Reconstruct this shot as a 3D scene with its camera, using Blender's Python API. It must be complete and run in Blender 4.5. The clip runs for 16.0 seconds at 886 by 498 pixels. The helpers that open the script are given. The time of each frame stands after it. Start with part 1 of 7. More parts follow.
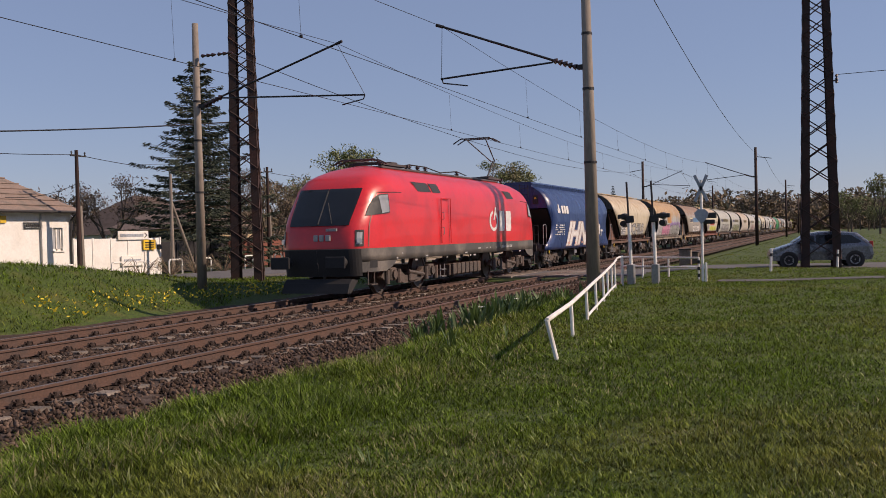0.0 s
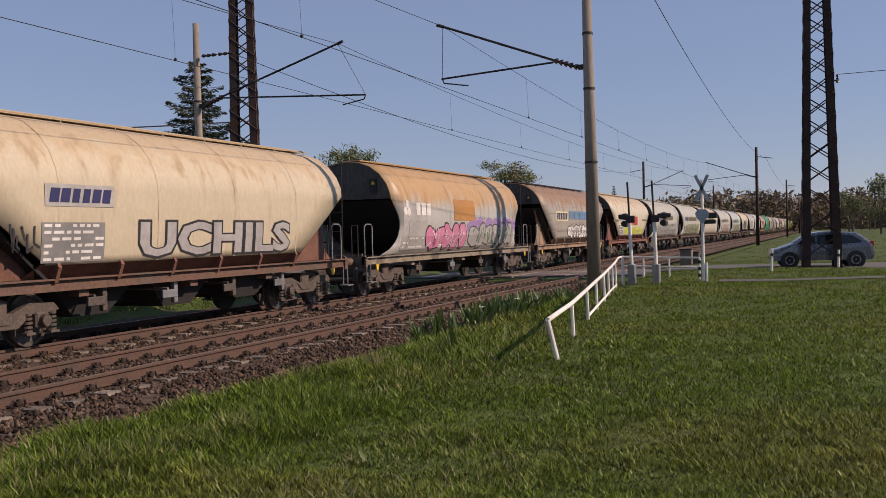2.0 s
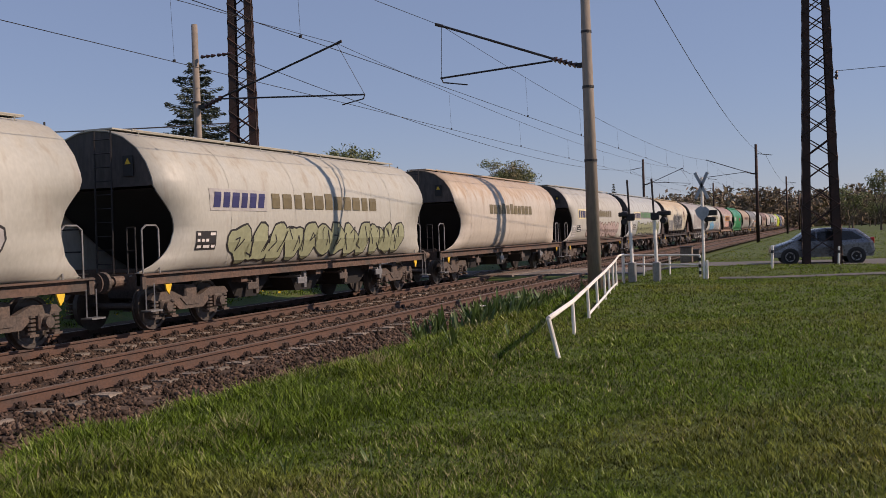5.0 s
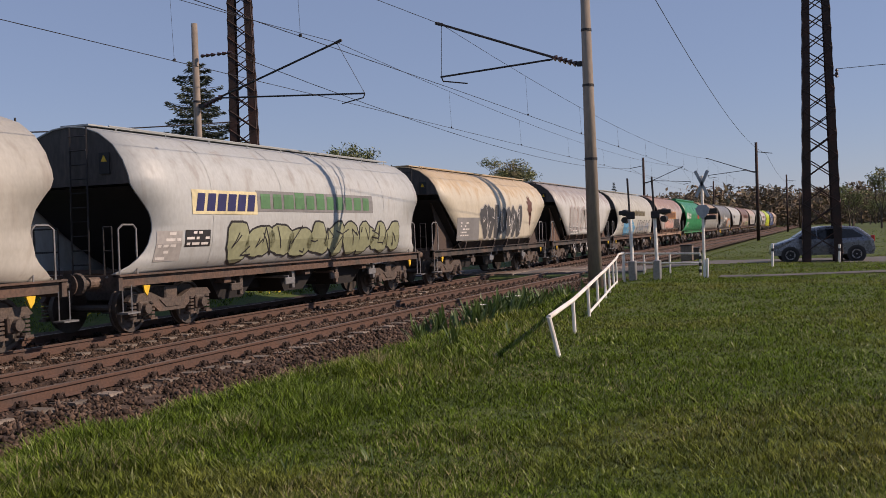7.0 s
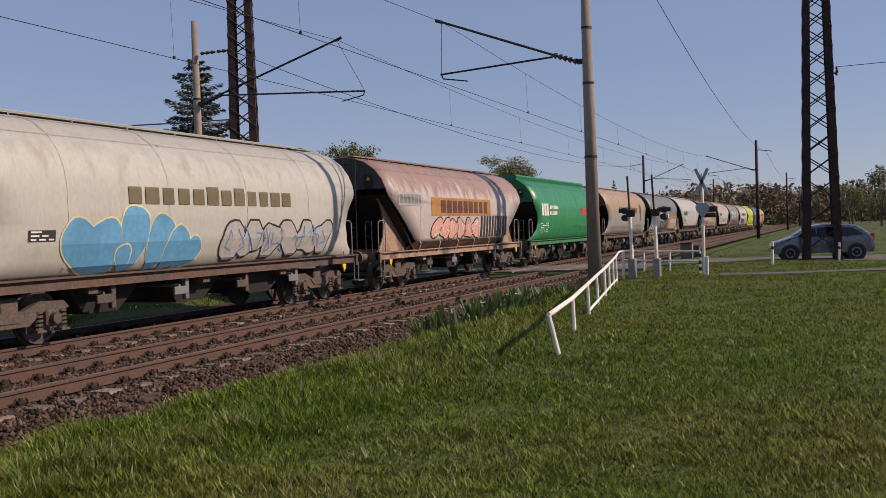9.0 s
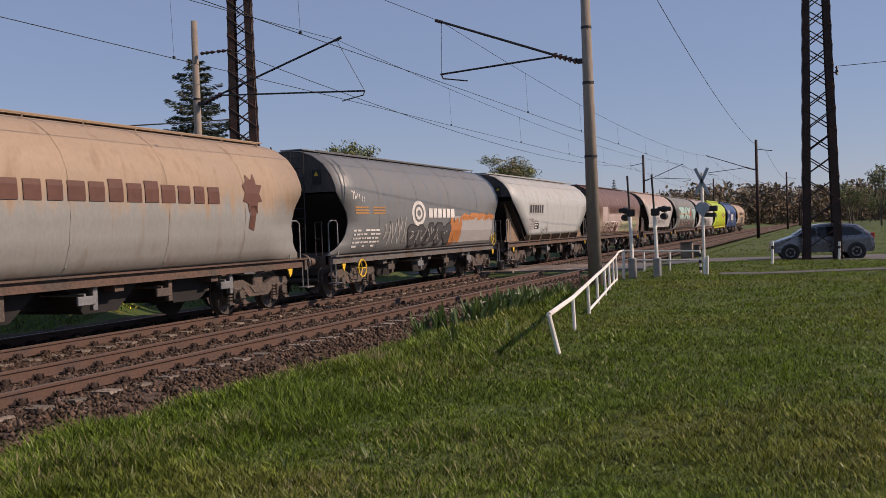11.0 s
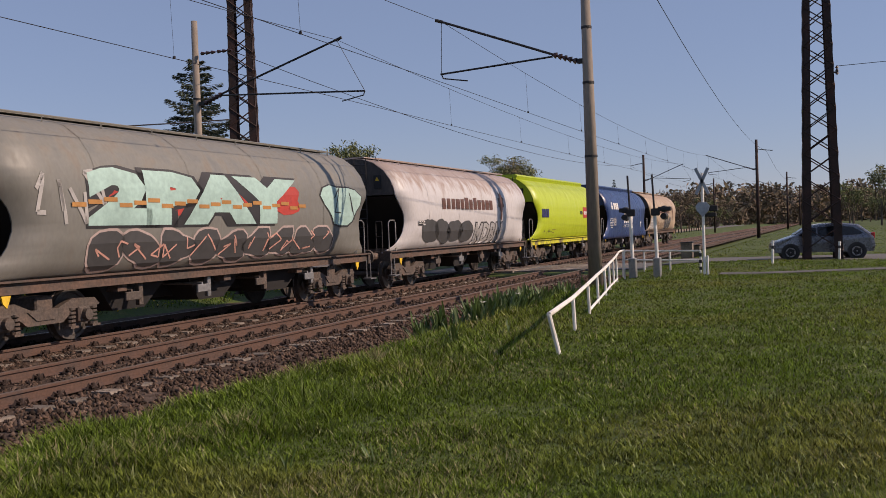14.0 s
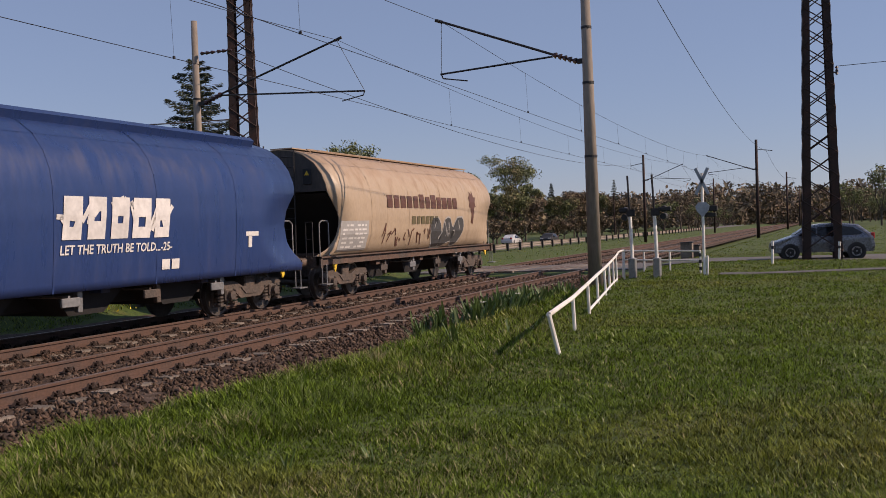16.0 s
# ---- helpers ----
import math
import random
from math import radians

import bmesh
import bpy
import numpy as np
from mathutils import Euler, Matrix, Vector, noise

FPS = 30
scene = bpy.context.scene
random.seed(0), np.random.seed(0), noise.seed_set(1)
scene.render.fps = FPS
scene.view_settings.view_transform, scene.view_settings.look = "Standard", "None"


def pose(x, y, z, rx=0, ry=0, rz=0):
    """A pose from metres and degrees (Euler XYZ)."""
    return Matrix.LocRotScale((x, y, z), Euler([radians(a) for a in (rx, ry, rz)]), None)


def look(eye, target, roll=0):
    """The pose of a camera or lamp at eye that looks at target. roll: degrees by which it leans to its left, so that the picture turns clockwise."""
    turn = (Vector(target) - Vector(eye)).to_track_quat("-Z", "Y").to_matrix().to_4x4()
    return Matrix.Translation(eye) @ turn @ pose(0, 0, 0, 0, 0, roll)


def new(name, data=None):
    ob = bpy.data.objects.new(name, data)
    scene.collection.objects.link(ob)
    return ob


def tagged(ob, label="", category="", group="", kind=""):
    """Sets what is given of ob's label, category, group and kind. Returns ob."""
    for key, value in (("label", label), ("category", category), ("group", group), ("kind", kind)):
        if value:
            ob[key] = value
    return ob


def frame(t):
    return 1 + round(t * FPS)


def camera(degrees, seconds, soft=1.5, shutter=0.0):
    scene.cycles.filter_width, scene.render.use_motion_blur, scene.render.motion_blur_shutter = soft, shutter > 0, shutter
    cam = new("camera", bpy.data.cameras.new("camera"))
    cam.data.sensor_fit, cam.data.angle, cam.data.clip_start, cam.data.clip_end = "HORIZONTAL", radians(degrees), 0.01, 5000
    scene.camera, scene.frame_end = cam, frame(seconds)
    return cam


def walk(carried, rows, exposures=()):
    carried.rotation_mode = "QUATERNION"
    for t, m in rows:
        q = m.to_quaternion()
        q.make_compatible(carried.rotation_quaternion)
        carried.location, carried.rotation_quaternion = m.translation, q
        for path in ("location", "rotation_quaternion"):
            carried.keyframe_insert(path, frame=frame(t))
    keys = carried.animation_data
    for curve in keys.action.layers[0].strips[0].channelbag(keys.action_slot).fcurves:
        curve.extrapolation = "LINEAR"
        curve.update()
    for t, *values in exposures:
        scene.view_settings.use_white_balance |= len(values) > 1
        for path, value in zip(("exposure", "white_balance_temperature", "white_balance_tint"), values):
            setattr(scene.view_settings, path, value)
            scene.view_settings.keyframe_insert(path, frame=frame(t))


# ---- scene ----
# ---------------------------------------------------------------- camera
EYE = (0.0, 0.0, 1.7336)
YAW, PITCH, ROLL, FOCAL = 0.3785, -0.0149, -0.0249, 1714.0


def aim(side, rise, turn):
    """Pose of the camera with small drifts of the aim (1/FOCAL radians) and of the roll."""
    yaw, pitch = YAW + side / FOCAL, PITCH + rise / FOCAL
    ahead = (math.cos(yaw) * math.cos(pitch), math.sin(yaw) * math.cos(pitch), math.sin(pitch))
    return look(EYE, [e + a for e, a in zip(EYE, ahead)], math.degrees(ROLL + turn))


cam = camera(49.16, 16.0, soft=0.75)
walk(cam, [(t, aim(*d)) for t, d in (
    (0.0, (0.0, 0.0, 0.0)), (1.0, (0.8, 0.0, 0.0003)), (2.0, (1.3, 0.0, 0.0)), (3.0, (1.4, -0.3, -0.0005)),
    (3.5, (1.6, -0.4, -0.0016)), (4.0, (1.4, -0.9, -0.004)), (5.2, (1.9, -1.3, -0.0075)), (6.5, (2.2, -1.9, -0.009)),
    (7.0, (2.4, -3.5, -0.0088)), (7.5, (2.4, -5.7, -0.0082)), (8.0, (2.5, -7.0, -0.008)), (8.5, (2.4, -7.5, -0.0078)),
    (9.0, (2.3, -7.6, -0.008)), (11.5, (2.45, -8.0, -0.009)), (13.0, (2.5, -8.0, -0.0091)), (14.5, (2.9, -8.0, -0.0094)),
    (16.0, (2.5, -8.0, -0.0091)))], exposures=[(0.0, 0.03, 6800, 32), (16.0, 0.03, 6800, 32)])

# ---------------------------------------------------------------- light
SUN_AZ, SUN_EL = math.radians(-73.0), math.radians(35.0)
world = bpy.data.worlds.new("world")
scene.world = world
world.use_nodes = True
wn = world.node_tree
sky = wn.nodes.new("ShaderNodeTexSky")
sky.sky_type, sky.sun_disc = "NISHITA", False
sky.sun_elevation, sky.sun_rotation = SUN_EL, math.radians(90) - SUN_AZ
sky.air_density, sky.dust_density, sky.ozone_density = 1.0, 0.1, 4.5
haze = wn.nodes.new("ShaderNodeMix")      # even spring haze over the whole sky
haze.data_type = "RGBA"
haze.inputs[0].default_value = 0.55
haze.inputs[7].default_value = (2.45, 3.72, 5.1, 1)
wn.links.new(sky.outputs[0], haze.inputs[6])
wn.links.new(haze.outputs[2], wn.nodes["Background"].inputs[0])
wn.nodes["Background"].inputs[1].default_value = 0.092
sun = new("sun", bpy.data.lights.new("sun", "SUN"))
sun.data.energy, sun.data.angle, sun.data.color = 4.3, radians(0.53), (1.0, 0.885, 0.64)
toward = Vector((math.cos(SUN_AZ) * math.cos(SUN_EL), math.sin(SUN_AZ) * math.cos(SUN_EL), math.sin(SUN_EL)))
sun.matrix_world = look(toward * 60, (0, 0, 0))

# ---------------------------------------------------------------- materials


def mat(name, color, rough=0.7, metal=0.0, vary=0.25, scale=6.0, bump=0.15, bscale=40.0, second=None, amount=0.5,
        coat=0.0, obrand=0.0, stretch=(1, 1, 1), island=0.0):
    """A node material: base colour with two scales of noise, an optional second colour in patches, and fine relief."""
    m = bpy.data.materials.new(name)
    m.use_nodes = True
    n, l = m.node_tree.nodes, m.node_tree.links
    b = n["Principled BSDF"]
    tc = n.new("ShaderNodeTexCoord")
    mp = n.new("ShaderNodeMapping")
    mp.inputs["Scale"].default_value = stretch
    l.new(tc.outputs["Object"], mp.inputs[0])
    big = n.new("ShaderNodeTexNoise")
    big.inputs["Scale"].default_value, big.inputs["Detail"].default_value = scale * 0.25, 5
    fine = n.new("ShaderNodeTexNoise")
    fine.inputs["Scale"].default_value, fine.inputs["Detail"].default_value = scale * 3.0, 4
    l.new(mp.outputs[0], big.inputs["Vector"])
    l.new(mp.outputs[0], fine.inputs["Vector"])
    mixc = n.new("ShaderNodeMix")
    mixc.data_type = "RGBA"
    c2 = second or [c * 0.7 for c in color]
    mixc.inputs[6].default_value, mixc.inputs[7].default_value = (*color, 1), (*c2, 1)
    ramp = n.new("ShaderNodeMapRange")
    ramp.inputs["From Min"].default_value, ramp.inputs["From Max"].default_value = 0.62 - 0.3 * amount, 0.82 - 0.3 * amount
    l.new(big.outputs[0], ramp.inputs["Value"])
    l.new(ramp.outputs[0], mixc.inputs[0])
    val = n.new("ShaderNodeMapRange")
    val.inputs["From Min"].default_value, val.inputs["From Max"].default_value = 0.3, 0.7
    val.inputs["To Min"].default_value, val.inputs["To Max"].default_value = 1 - vary, 1 + vary
    l.new(fine.outputs[0], val.inputs["Value"])
    hsv = n.new("ShaderNodeHueSaturation")
    l.new(mixc.outputs[2], hsv.inputs["Color"])
    last = val.outputs[0]
    for rnd, kind, slot in ((obrand, "ShaderNodeObjectInfo", "Random"), (island, "ShaderNodeNewGeometry", "Random Per Island")):
        if rnd:
            oi = n.new(kind)
            r = n.new("ShaderNodeMapRange")
            r.inputs["To Min"].default_value, r.inputs["To Max"].default_value = 1 - rnd, 1 + rnd
            l.new(oi.outputs[slot], r.inputs["Value"])
            mul = n.new("ShaderNodeMath")
            mul.operation = "MULTIPLY"
            l.new(last, mul.inputs[0])
            l.new(r.outputs[0], mul.inputs[1])
            last = mul.outputs[0]
    l.new(last, hsv.inputs["Value"])
    l.new(hsv.outputs[0], b.inputs["Base Color"])
    rr = n.new("ShaderNodeMapRange")
    rr.inputs["To Min"].default_value, rr.inputs["To Max"].default_value = max(0.03, rough - 0.12), min(1, rough + 0.12)
    l.new(fine.outputs[0], rr.inputs["Value"])
    l.new(rr.outputs[0], b.inputs["Roughness"])
    b.inputs["Metallic"].default_value = metal
    b.inputs["Coat Weight"].default_value = coat
    if bump:
        bt = n.new("ShaderNodeTexNoise")
        bt.inputs["Scale"].default_value, bt.inputs["Detail"].default_value = bscale, 5
        l.new(mp.outputs[0], bt.inputs["Vector"])
        bp = n.new("ShaderNodeBump")
        bp.inputs["Strength"].default_value, bp.inputs["Distance"].default_value = bump, 0.02
        l.new(bt.outputs[0], bp.inputs["Height"])
        l.new(bp.outputs[0], b.inputs["Normal"])
    return m


M = {
    # wagon ends: brake grime, darkened further with shade put into the colour
    "grimeshade": mat("wagon_end_grime_shade", (0.075, 0.066, 0.062), 0.85, 0, 0.3, 4, 0.2, 30, (0.11, 0.085, 0.07), 0.5, stretch=(1, 1, 0.3)),
    "rail": mat("rail_rust", (0.092, 0.05, 0.036), 0.8, 0.0, 0.25, 8, 0.25, 60, (0.072, 0.046, 0.038), 0.5),
    "railtop": mat("rail_head", (0.22, 0.17, 0.14), 0.45, 0.6, 0.15, 6, 0.05),
    "ballast": mat("ballast_bed", (0.055, 0.036, 0.026), 0.95, 0, 0.5, 14, 0.6, 30, (0.10, 0.072, 0.058), 0.5),
    "stone": mat("ballast_stone", (0.072, 0.046, 0.034), 0.9, 0, 0.25, 10, 0.3, 50, (0.10, 0.07, 0.054), 0.5, island=0.8),
    "sleeper": mat("sleeper_concrete", (0.17, 0.14, 0.115), 0.9, 0, 0.25, 5, 0.3, 60, (0.09, 0.064, 0.052), 0.6, obrand=0.3),
    "clip": mat("clip_steel", (0.04, 0.025, 0.02), 0.7, 0.4, 0.3, 10, 0.2),
    "soil": mat("ground_soil", (0.045, 0.075, 0.006), 0.95, 0, 0.45, 5, 0.5, 30, (0.07, 0.08, 0.012), 0.45),
    "grass": mat("grass_blade", (0.094, 0.148, 0.013), 0.7, 0, 0.3, 0.9, 0, 1, (0.165, 0.17, 0.032), 0.47, island=0.85),
    # lighter grass green with the glint put into the colour
    "glintblade": mat("glint_grass_blade", (0.20, 0.25, 0.075), 0.5, 0, 0.2, 1.5, 0, 1, (0.27, 0.27, 0.11), 0.5, island=0.5),
    "dry": mat("dry_grass", (0.25, 0.22, 0.11), 0.8, 0, 0.2, 1.5, 0, 1, (0.22, 0.2, 0.08), 0.5, island=0.35),
    "leafgreen": mat("broad_leaf", (0.075, 0.125, 0.035), 0.42, 0, 0.2, 3, 0.05, 30, (0.06, 0.105, 0.035), 0.5, obrand=0.4),
    "asphalt": mat("road_asphalt", (0.105, 0.10, 0.10), 0.9, 0, 0.2, 6, 0.3, 90, (0.14, 0.13, 0.125), 0.5),
    "rubber": mat("rubber_panel", (0.03, 0.03, 0.032), 0.8, 0, 0.2, 8, 0.2),
    "concrete": mat("pole_concrete", (0.25, 0.21, 0.175), 0.85, 0, 0.15, 5, 0.2, 50, (0.17, 0.14, 0.115), 0.5, stretch=(1, 1, 0.25)),
    "rust": mat("mast_rust", (0.035, 0.02, 0.018), 0.8, 0.2, 0.3, 5, 0.2, 40, (0.06, 0.026, 0.02), 0.5),
    "steel": mat("galvanised_steel", (0.30, 0.30, 0.30), 0.5, 0.7, 0.15, 6, 0.1),
    "darksteel": mat("dark_steel", (0.04, 0.038, 0.04), 0.6, 0.5, 0.25, 6, 0.15),
    "wire": mat("wire_copper", (0.05, 0.045, 0.045), 0.5, 0.6, 0.1, 4, 0),
    "insul": mat("insulator_brown", (0.06, 0.025, 0.02), 0.25, 0, 0.1, 4, 0),
    "white": mat("white_paint", (0.78, 0.76, 0.72), 0.55, 0, 0.08, 5, 0.1, 40, (0.6, 0.56, 0.5), 0.35),
    "plaster": mat("white_plaster", (0.76, 0.75, 0.72), 0.9, 0, 0.06, 4, 0.2, 60, (0.68, 0.66, 0.62), 0.5),
    "bodyred": mat("loco_red", (0.66, 0.024, 0.028), 0.34, 0, 0.05, 3, 0.02, 30, (0.50, 0.022, 0.026), 0.5, coat=0.25),
    "bodygrey": mat("loco_grey", (0.08, 0.075, 0.07), 0.55, 0, 0.15, 5, 0.05, 30, (0.17, 0.15, 0.13), 0.5),
    "glass": mat("dark_glass", (0.012, 0.014, 0.017), 0.08, 0, 0.05, 3, 0),
    "palewindow": mat("pale_glass", (0.36, 0.38, 0.40), 0.15, 0, 0.05, 3, 0),
    "roofgrey": mat("roof_gear_grey", (0.075, 0.06, 0.06), 0.6, 0.2, 0.2, 5, 0.1),
    "bogie": mat("bogie_iron", (0.085, 0.068, 0.058), 0.7, 0.15, 0.4, 7, 0.25, 40, (0.13, 0.09, 0.07), 0.5),
    "wheel": mat("wheel_steel", (0.115, 0.10, 0.092), 0.55, 0.6, 0.2, 6, 0.1),
    "frame": mat("underframe_rusty", (0.115, 0.072, 0.055), 0.8, 0.1, 0.3, 6, 0.2, 40, (0.075, 0.06, 0.052), 0.5),
    # black for dirty parts; also paints shade in wagon ends and underfloor
    "dark": mat("dirt_shade_black", (0.018, 0.017, 0.018), 0.8, 0, 0.3, 5, 0.1),
    "yellow": mat("yellow_paint", (0.75, 0.48, 0.03), 0.5, 0, 0.1, 6, 0.05),
    "bark": mat("tree_bark", (0.10, 0.075, 0.055), 0.95, 0, 0.3, 8, 0.5, 30),
    "spruce": mat("spruce_needles", (0.036, 0.05, 0.03), 0.8, 0, 0.25, 3, 0, 1, (0.05, 0.06, 0.03), 0.5, island=0.45),
    "twig": mat("spring_twigs", (0.165, 0.12, 0.08), 0.9, 0, 0.25, 2, 0, 1, (0.18, 0.15, 0.08), 0.5, island=0.5),
    "bud": mat("spring_leaves", (0.155, 0.175, 0.07), 0.8, 0, 0.25, 1, 0, 1, (0.21, 0.16, 0.08), 0.5, island=0.5),
    "rooftile": mat("roof_tiles", (0.20, 0.145, 0.12), 0.9, 0, 0.25, 8, 0.3, 20, (0.15, 0.12, 0.10), 0.5, obrand=0.2),
    "brownfence": mat("rust_fence", (0.20, 0.065, 0.04), 0.7, 0.1, 0.15, 6, 0.1),
    "sign": mat("sign_back", (0.33, 0.37, 0.42), 0.5, 0.0, 0.1, 5, 0.05),
    "carblue": mat("car_paint", (0.16, 0.165, 0.19), 0.28, 0.6, 0.04, 3, 0, coat=0.5),
    "carwhite": mat("car_white", (0.6, 0.6, 0.6), 0.3, 0, 0.04, 3, 0, coat=0.4),
    "tyre": mat("tyre_rubber", (0.02, 0.02, 0.02), 0.85, 0, 0.15, 8, 0.1),
    "lamp": mat("lamp_glass", (0.75, 0.75, 0.72), 0.15, 0.2, 0.05, 3, 0),
    "redlamp": mat("tail_lamp", (0.4, 0.02, 0.02), 0.2, 0, 0.05, 3, 0),
    "black": mat("black_paint", (0.02, 0.02, 0.022), 0.6, 0, 0.2, 5, 0.05),
    "flower": mat("yellow_flower", (0.75, 0.55, 0.03), 0.7, 0, 0.1, 5, 0),
}

# ---------------------------------------------------------------- mesh helpers


def obj(name, bm, material, parent=None, smooth=False):
    me = bpy.data.meshes.new(name)
    bm.to_mesh(me)
    bm.free()
    for mm in (material if isinstance(material, (list, tuple)) else [material]):
        me.materials.append(mm)
    if smooth:
        me.polygons.foreach_set("use_smooth", [True] * len(me.polygons))
    ob = new(name, me)
    if parent is not None:
        ob.parent = parent
    return ob


def part(name, bm, material, parent, label="", smooth=False):
    return tagged(obj(name, bm, material, parent, smooth), label)


def thing(name, label, category, group="", kind=""):
    ob = new(name)
    ob.empty_display_size = 0.3
    return tagged(ob, label, category, group, kind)


def box(bm, lo, hi, bevel=0.0):
    c = [(a + b) / 2 for a, b in zip(lo, hi)]
    s = [abs(b - a) for a, b in zip(lo, hi)]
    r = bmesh.ops.create_cube(bm, size=1.0, matrix=Matrix.Translation(c) @ Matrix.Diagonal((*s, 1)))
    if bevel:
        es = list({e for v in r["verts"] for e in v.link_edges})
        bmesh.ops.bevel(bm, geom=es, offset=bevel, segments=1, affect="EDGES")
    return bm


def tube(bm, a, b, r1, r2=None, n=8, caps=True):
    a, b = Vector(a), Vector(b)
    d = b - a
    m = Matrix.Translation((a + b) / 2) @ d.to_track_quat("Z", "Y").to_matrix().to_4x4()
    bmesh.ops.create_cone(bm, cap_ends=caps, segments=n, radius1=r1, radius2=r1 if r2 is None else r2, depth=d.length, matrix=m)
    return bm


def chain(bm, pts, r, n=6):
    for a, b in zip(pts, pts[1:]):
        tube(bm, a, b, r, n=n)
    return bm


def poly(bm, pts):
    try:
        return bm.faces.new([bm.verts.new(p) for p in pts])
    except ValueError:
        return None


def prism(bm, outline, lo, hi, axis=1):
    """A flat outline (two coordinates) extruded along one axis from lo to hi."""
    def at(p, h):
        q = list(p)
        q.insert(axis, h)
        return q
    a = [bm.verts.new(at(p, lo)) for p in outline]
    b = [bm.verts.new(at(p, hi)) for p in outline]
    n = len(outline)
    for i in range(n):
        bm.faces.new((a[i], a[(i + 1) % n], b[(i + 1) % n], b[i]))
    bm.faces.new(a)
    bm.faces.new(b)
    bmesh.ops.recalc_face_normals(bm, faces=bm.faces[:])
    return bm


def lathe(bm, prof, axis_at=(0, 0, 0), axis="y", n=20):
    """A profile of (along, radius) turned round an axis."""
    rings = []
    for h, r in prof:
        ring = []
        for k in range(n):
            a = 2 * math.pi * k / n
            c, s = r * math.cos(a), r * math.sin(a)
            p = (c, h, s) if axis == "y" else ((h, c, s) if axis == "x" else (c, s, h))
            ring.append(bm.verts.new([q + w for q, w in zip(p, axis_at)]))
        rings.append(ring)
    for r0, r1 in zip(rings, rings[1:]):
        for k in range(n):
            bm.faces.new((r0[k], r0[(k + 1) % n], r1[(k + 1) % n], r1[k]))
    bm.faces.new(rings[0])
    bm.faces.new(rings[-1])
    bmesh.ops.recalc_face_normals(bm, faces=bm.faces[:])
    return bm


def fast_mesh(name, verts, faces, material):
    me = bpy.data.meshes.new(name)
    me.from_pydata(verts, [], faces)
    me.materials.append(material)
    return new(name, me)


def np_mesh(name, verts, faces, material):
    """A mesh from arrays: verts (n, 3) and faces (m, 3 or 4)."""
    me = bpy.data.meshes.new(name)
    k = faces.shape[1]
    me.vertices.add(len(verts))
    me.vertices.foreach_set("co", np.ascontiguousarray(verts, dtype=np.float32).ravel())
    me.loops.add(faces.size)
    me.loops.foreach_set("vertex_index", np.ascontiguousarray(faces, dtype=np.int32).ravel())
    me.polygons.add(len(faces))
    me.polygons.foreach_set("loop_start", np.arange(0, faces.size, k, dtype=np.int32))
    me.update()
    me.validate()
    me.materials.append(material)
    return new(name, me)


rng = np.random.default_rng(7)

# ---------------------------------------------------------------- the plan, metres
Y_FAR, Y_NEAR = 13.475, 9.77       # track centres
SPEED = 24.06                      # metres a second


def smooth01(a, b, v):
    t = min(1.0, max(0.0, (v - a) / (b - a)))
    return t * t * (3 - 2 * t)


def road_dist(x, y):
    """How far inside the crossing road a place lies, 1 on it and 0 away from it."""
    return 1 - smooth01(3.2, 5.0, abs(x - road_x(y)))


def road_x(y):
    return 41.0 - 0.12 * (y - 4.0) if y < 22 else 38.84 + 0.0 * y


def ground_z(x, y):
    near = 0.22 - 0.60 * smooth01(5.0, 7.4, y) + 0.10 * smooth01(15.6, 17.4, y)
    near += 0.05 * math.sin(x * 0.55 + 1) * math.sin(y * 0.7) * (1 - smooth01(5, 7, y))
    bank = (1.47 - 1.25 * smooth01(16, 33, x)) * smooth01(16.7, 20.2, y)
    bank -= max(0.0, (1.25 - 1.2 * smooth01(16, 33, x))) * smooth01(22, 27, y)
    z = near + (bank + 0.18 * smooth01(15.4, 18, y)) if y > 12 else near
    z -= 1.0 * smooth01(24, 34, y) * smooth01(60, 95, x)
    r = road_dist(x, y)
    if r > 0:
        top = -0.03 if 6.5 < y < 16.5 else 0.12
        z = z * (1 - r) + r * (top - 0.05)
    return z


def let_light_through(m, share):
    """Thin leaves pass part of the light on to their other side."""
    n, l = m.node_tree.nodes, m.node_tree.links
    b, out = n["Principled BSDF"], n["Material Output"]
    tr, mx = n.new("ShaderNodeBsdfTranslucent"), n.new("ShaderNodeMixShader")
    l.new(b.inputs["Base Color"].links[0].from_socket, tr.inputs[0])
    mx.inputs[0].default_value = share
    l.new(b.outputs[0], mx.inputs[1])
    l.new(tr.outputs[0], mx.inputs[2])
    l.new(mx.outputs[0], out.inputs["Surface"])


M["grass"].node_tree.nodes["Principled BSDF"].inputs["Specular IOR Level"].default_value = 0.25
M["ballast"].node_tree.nodes["Principled BSDF"].inputs["Specular IOR Level"].default_value = 0.2
M["stone"].node_tree.nodes["Principled BSDF"].inputs["Specular IOR Level"].default_value = 0.2
let_light_through(M["grass"], 0.28)
let_light_through(M["leafgreen"], 0.25)



# ---------------------------------------------------------------- ground, road, tracks


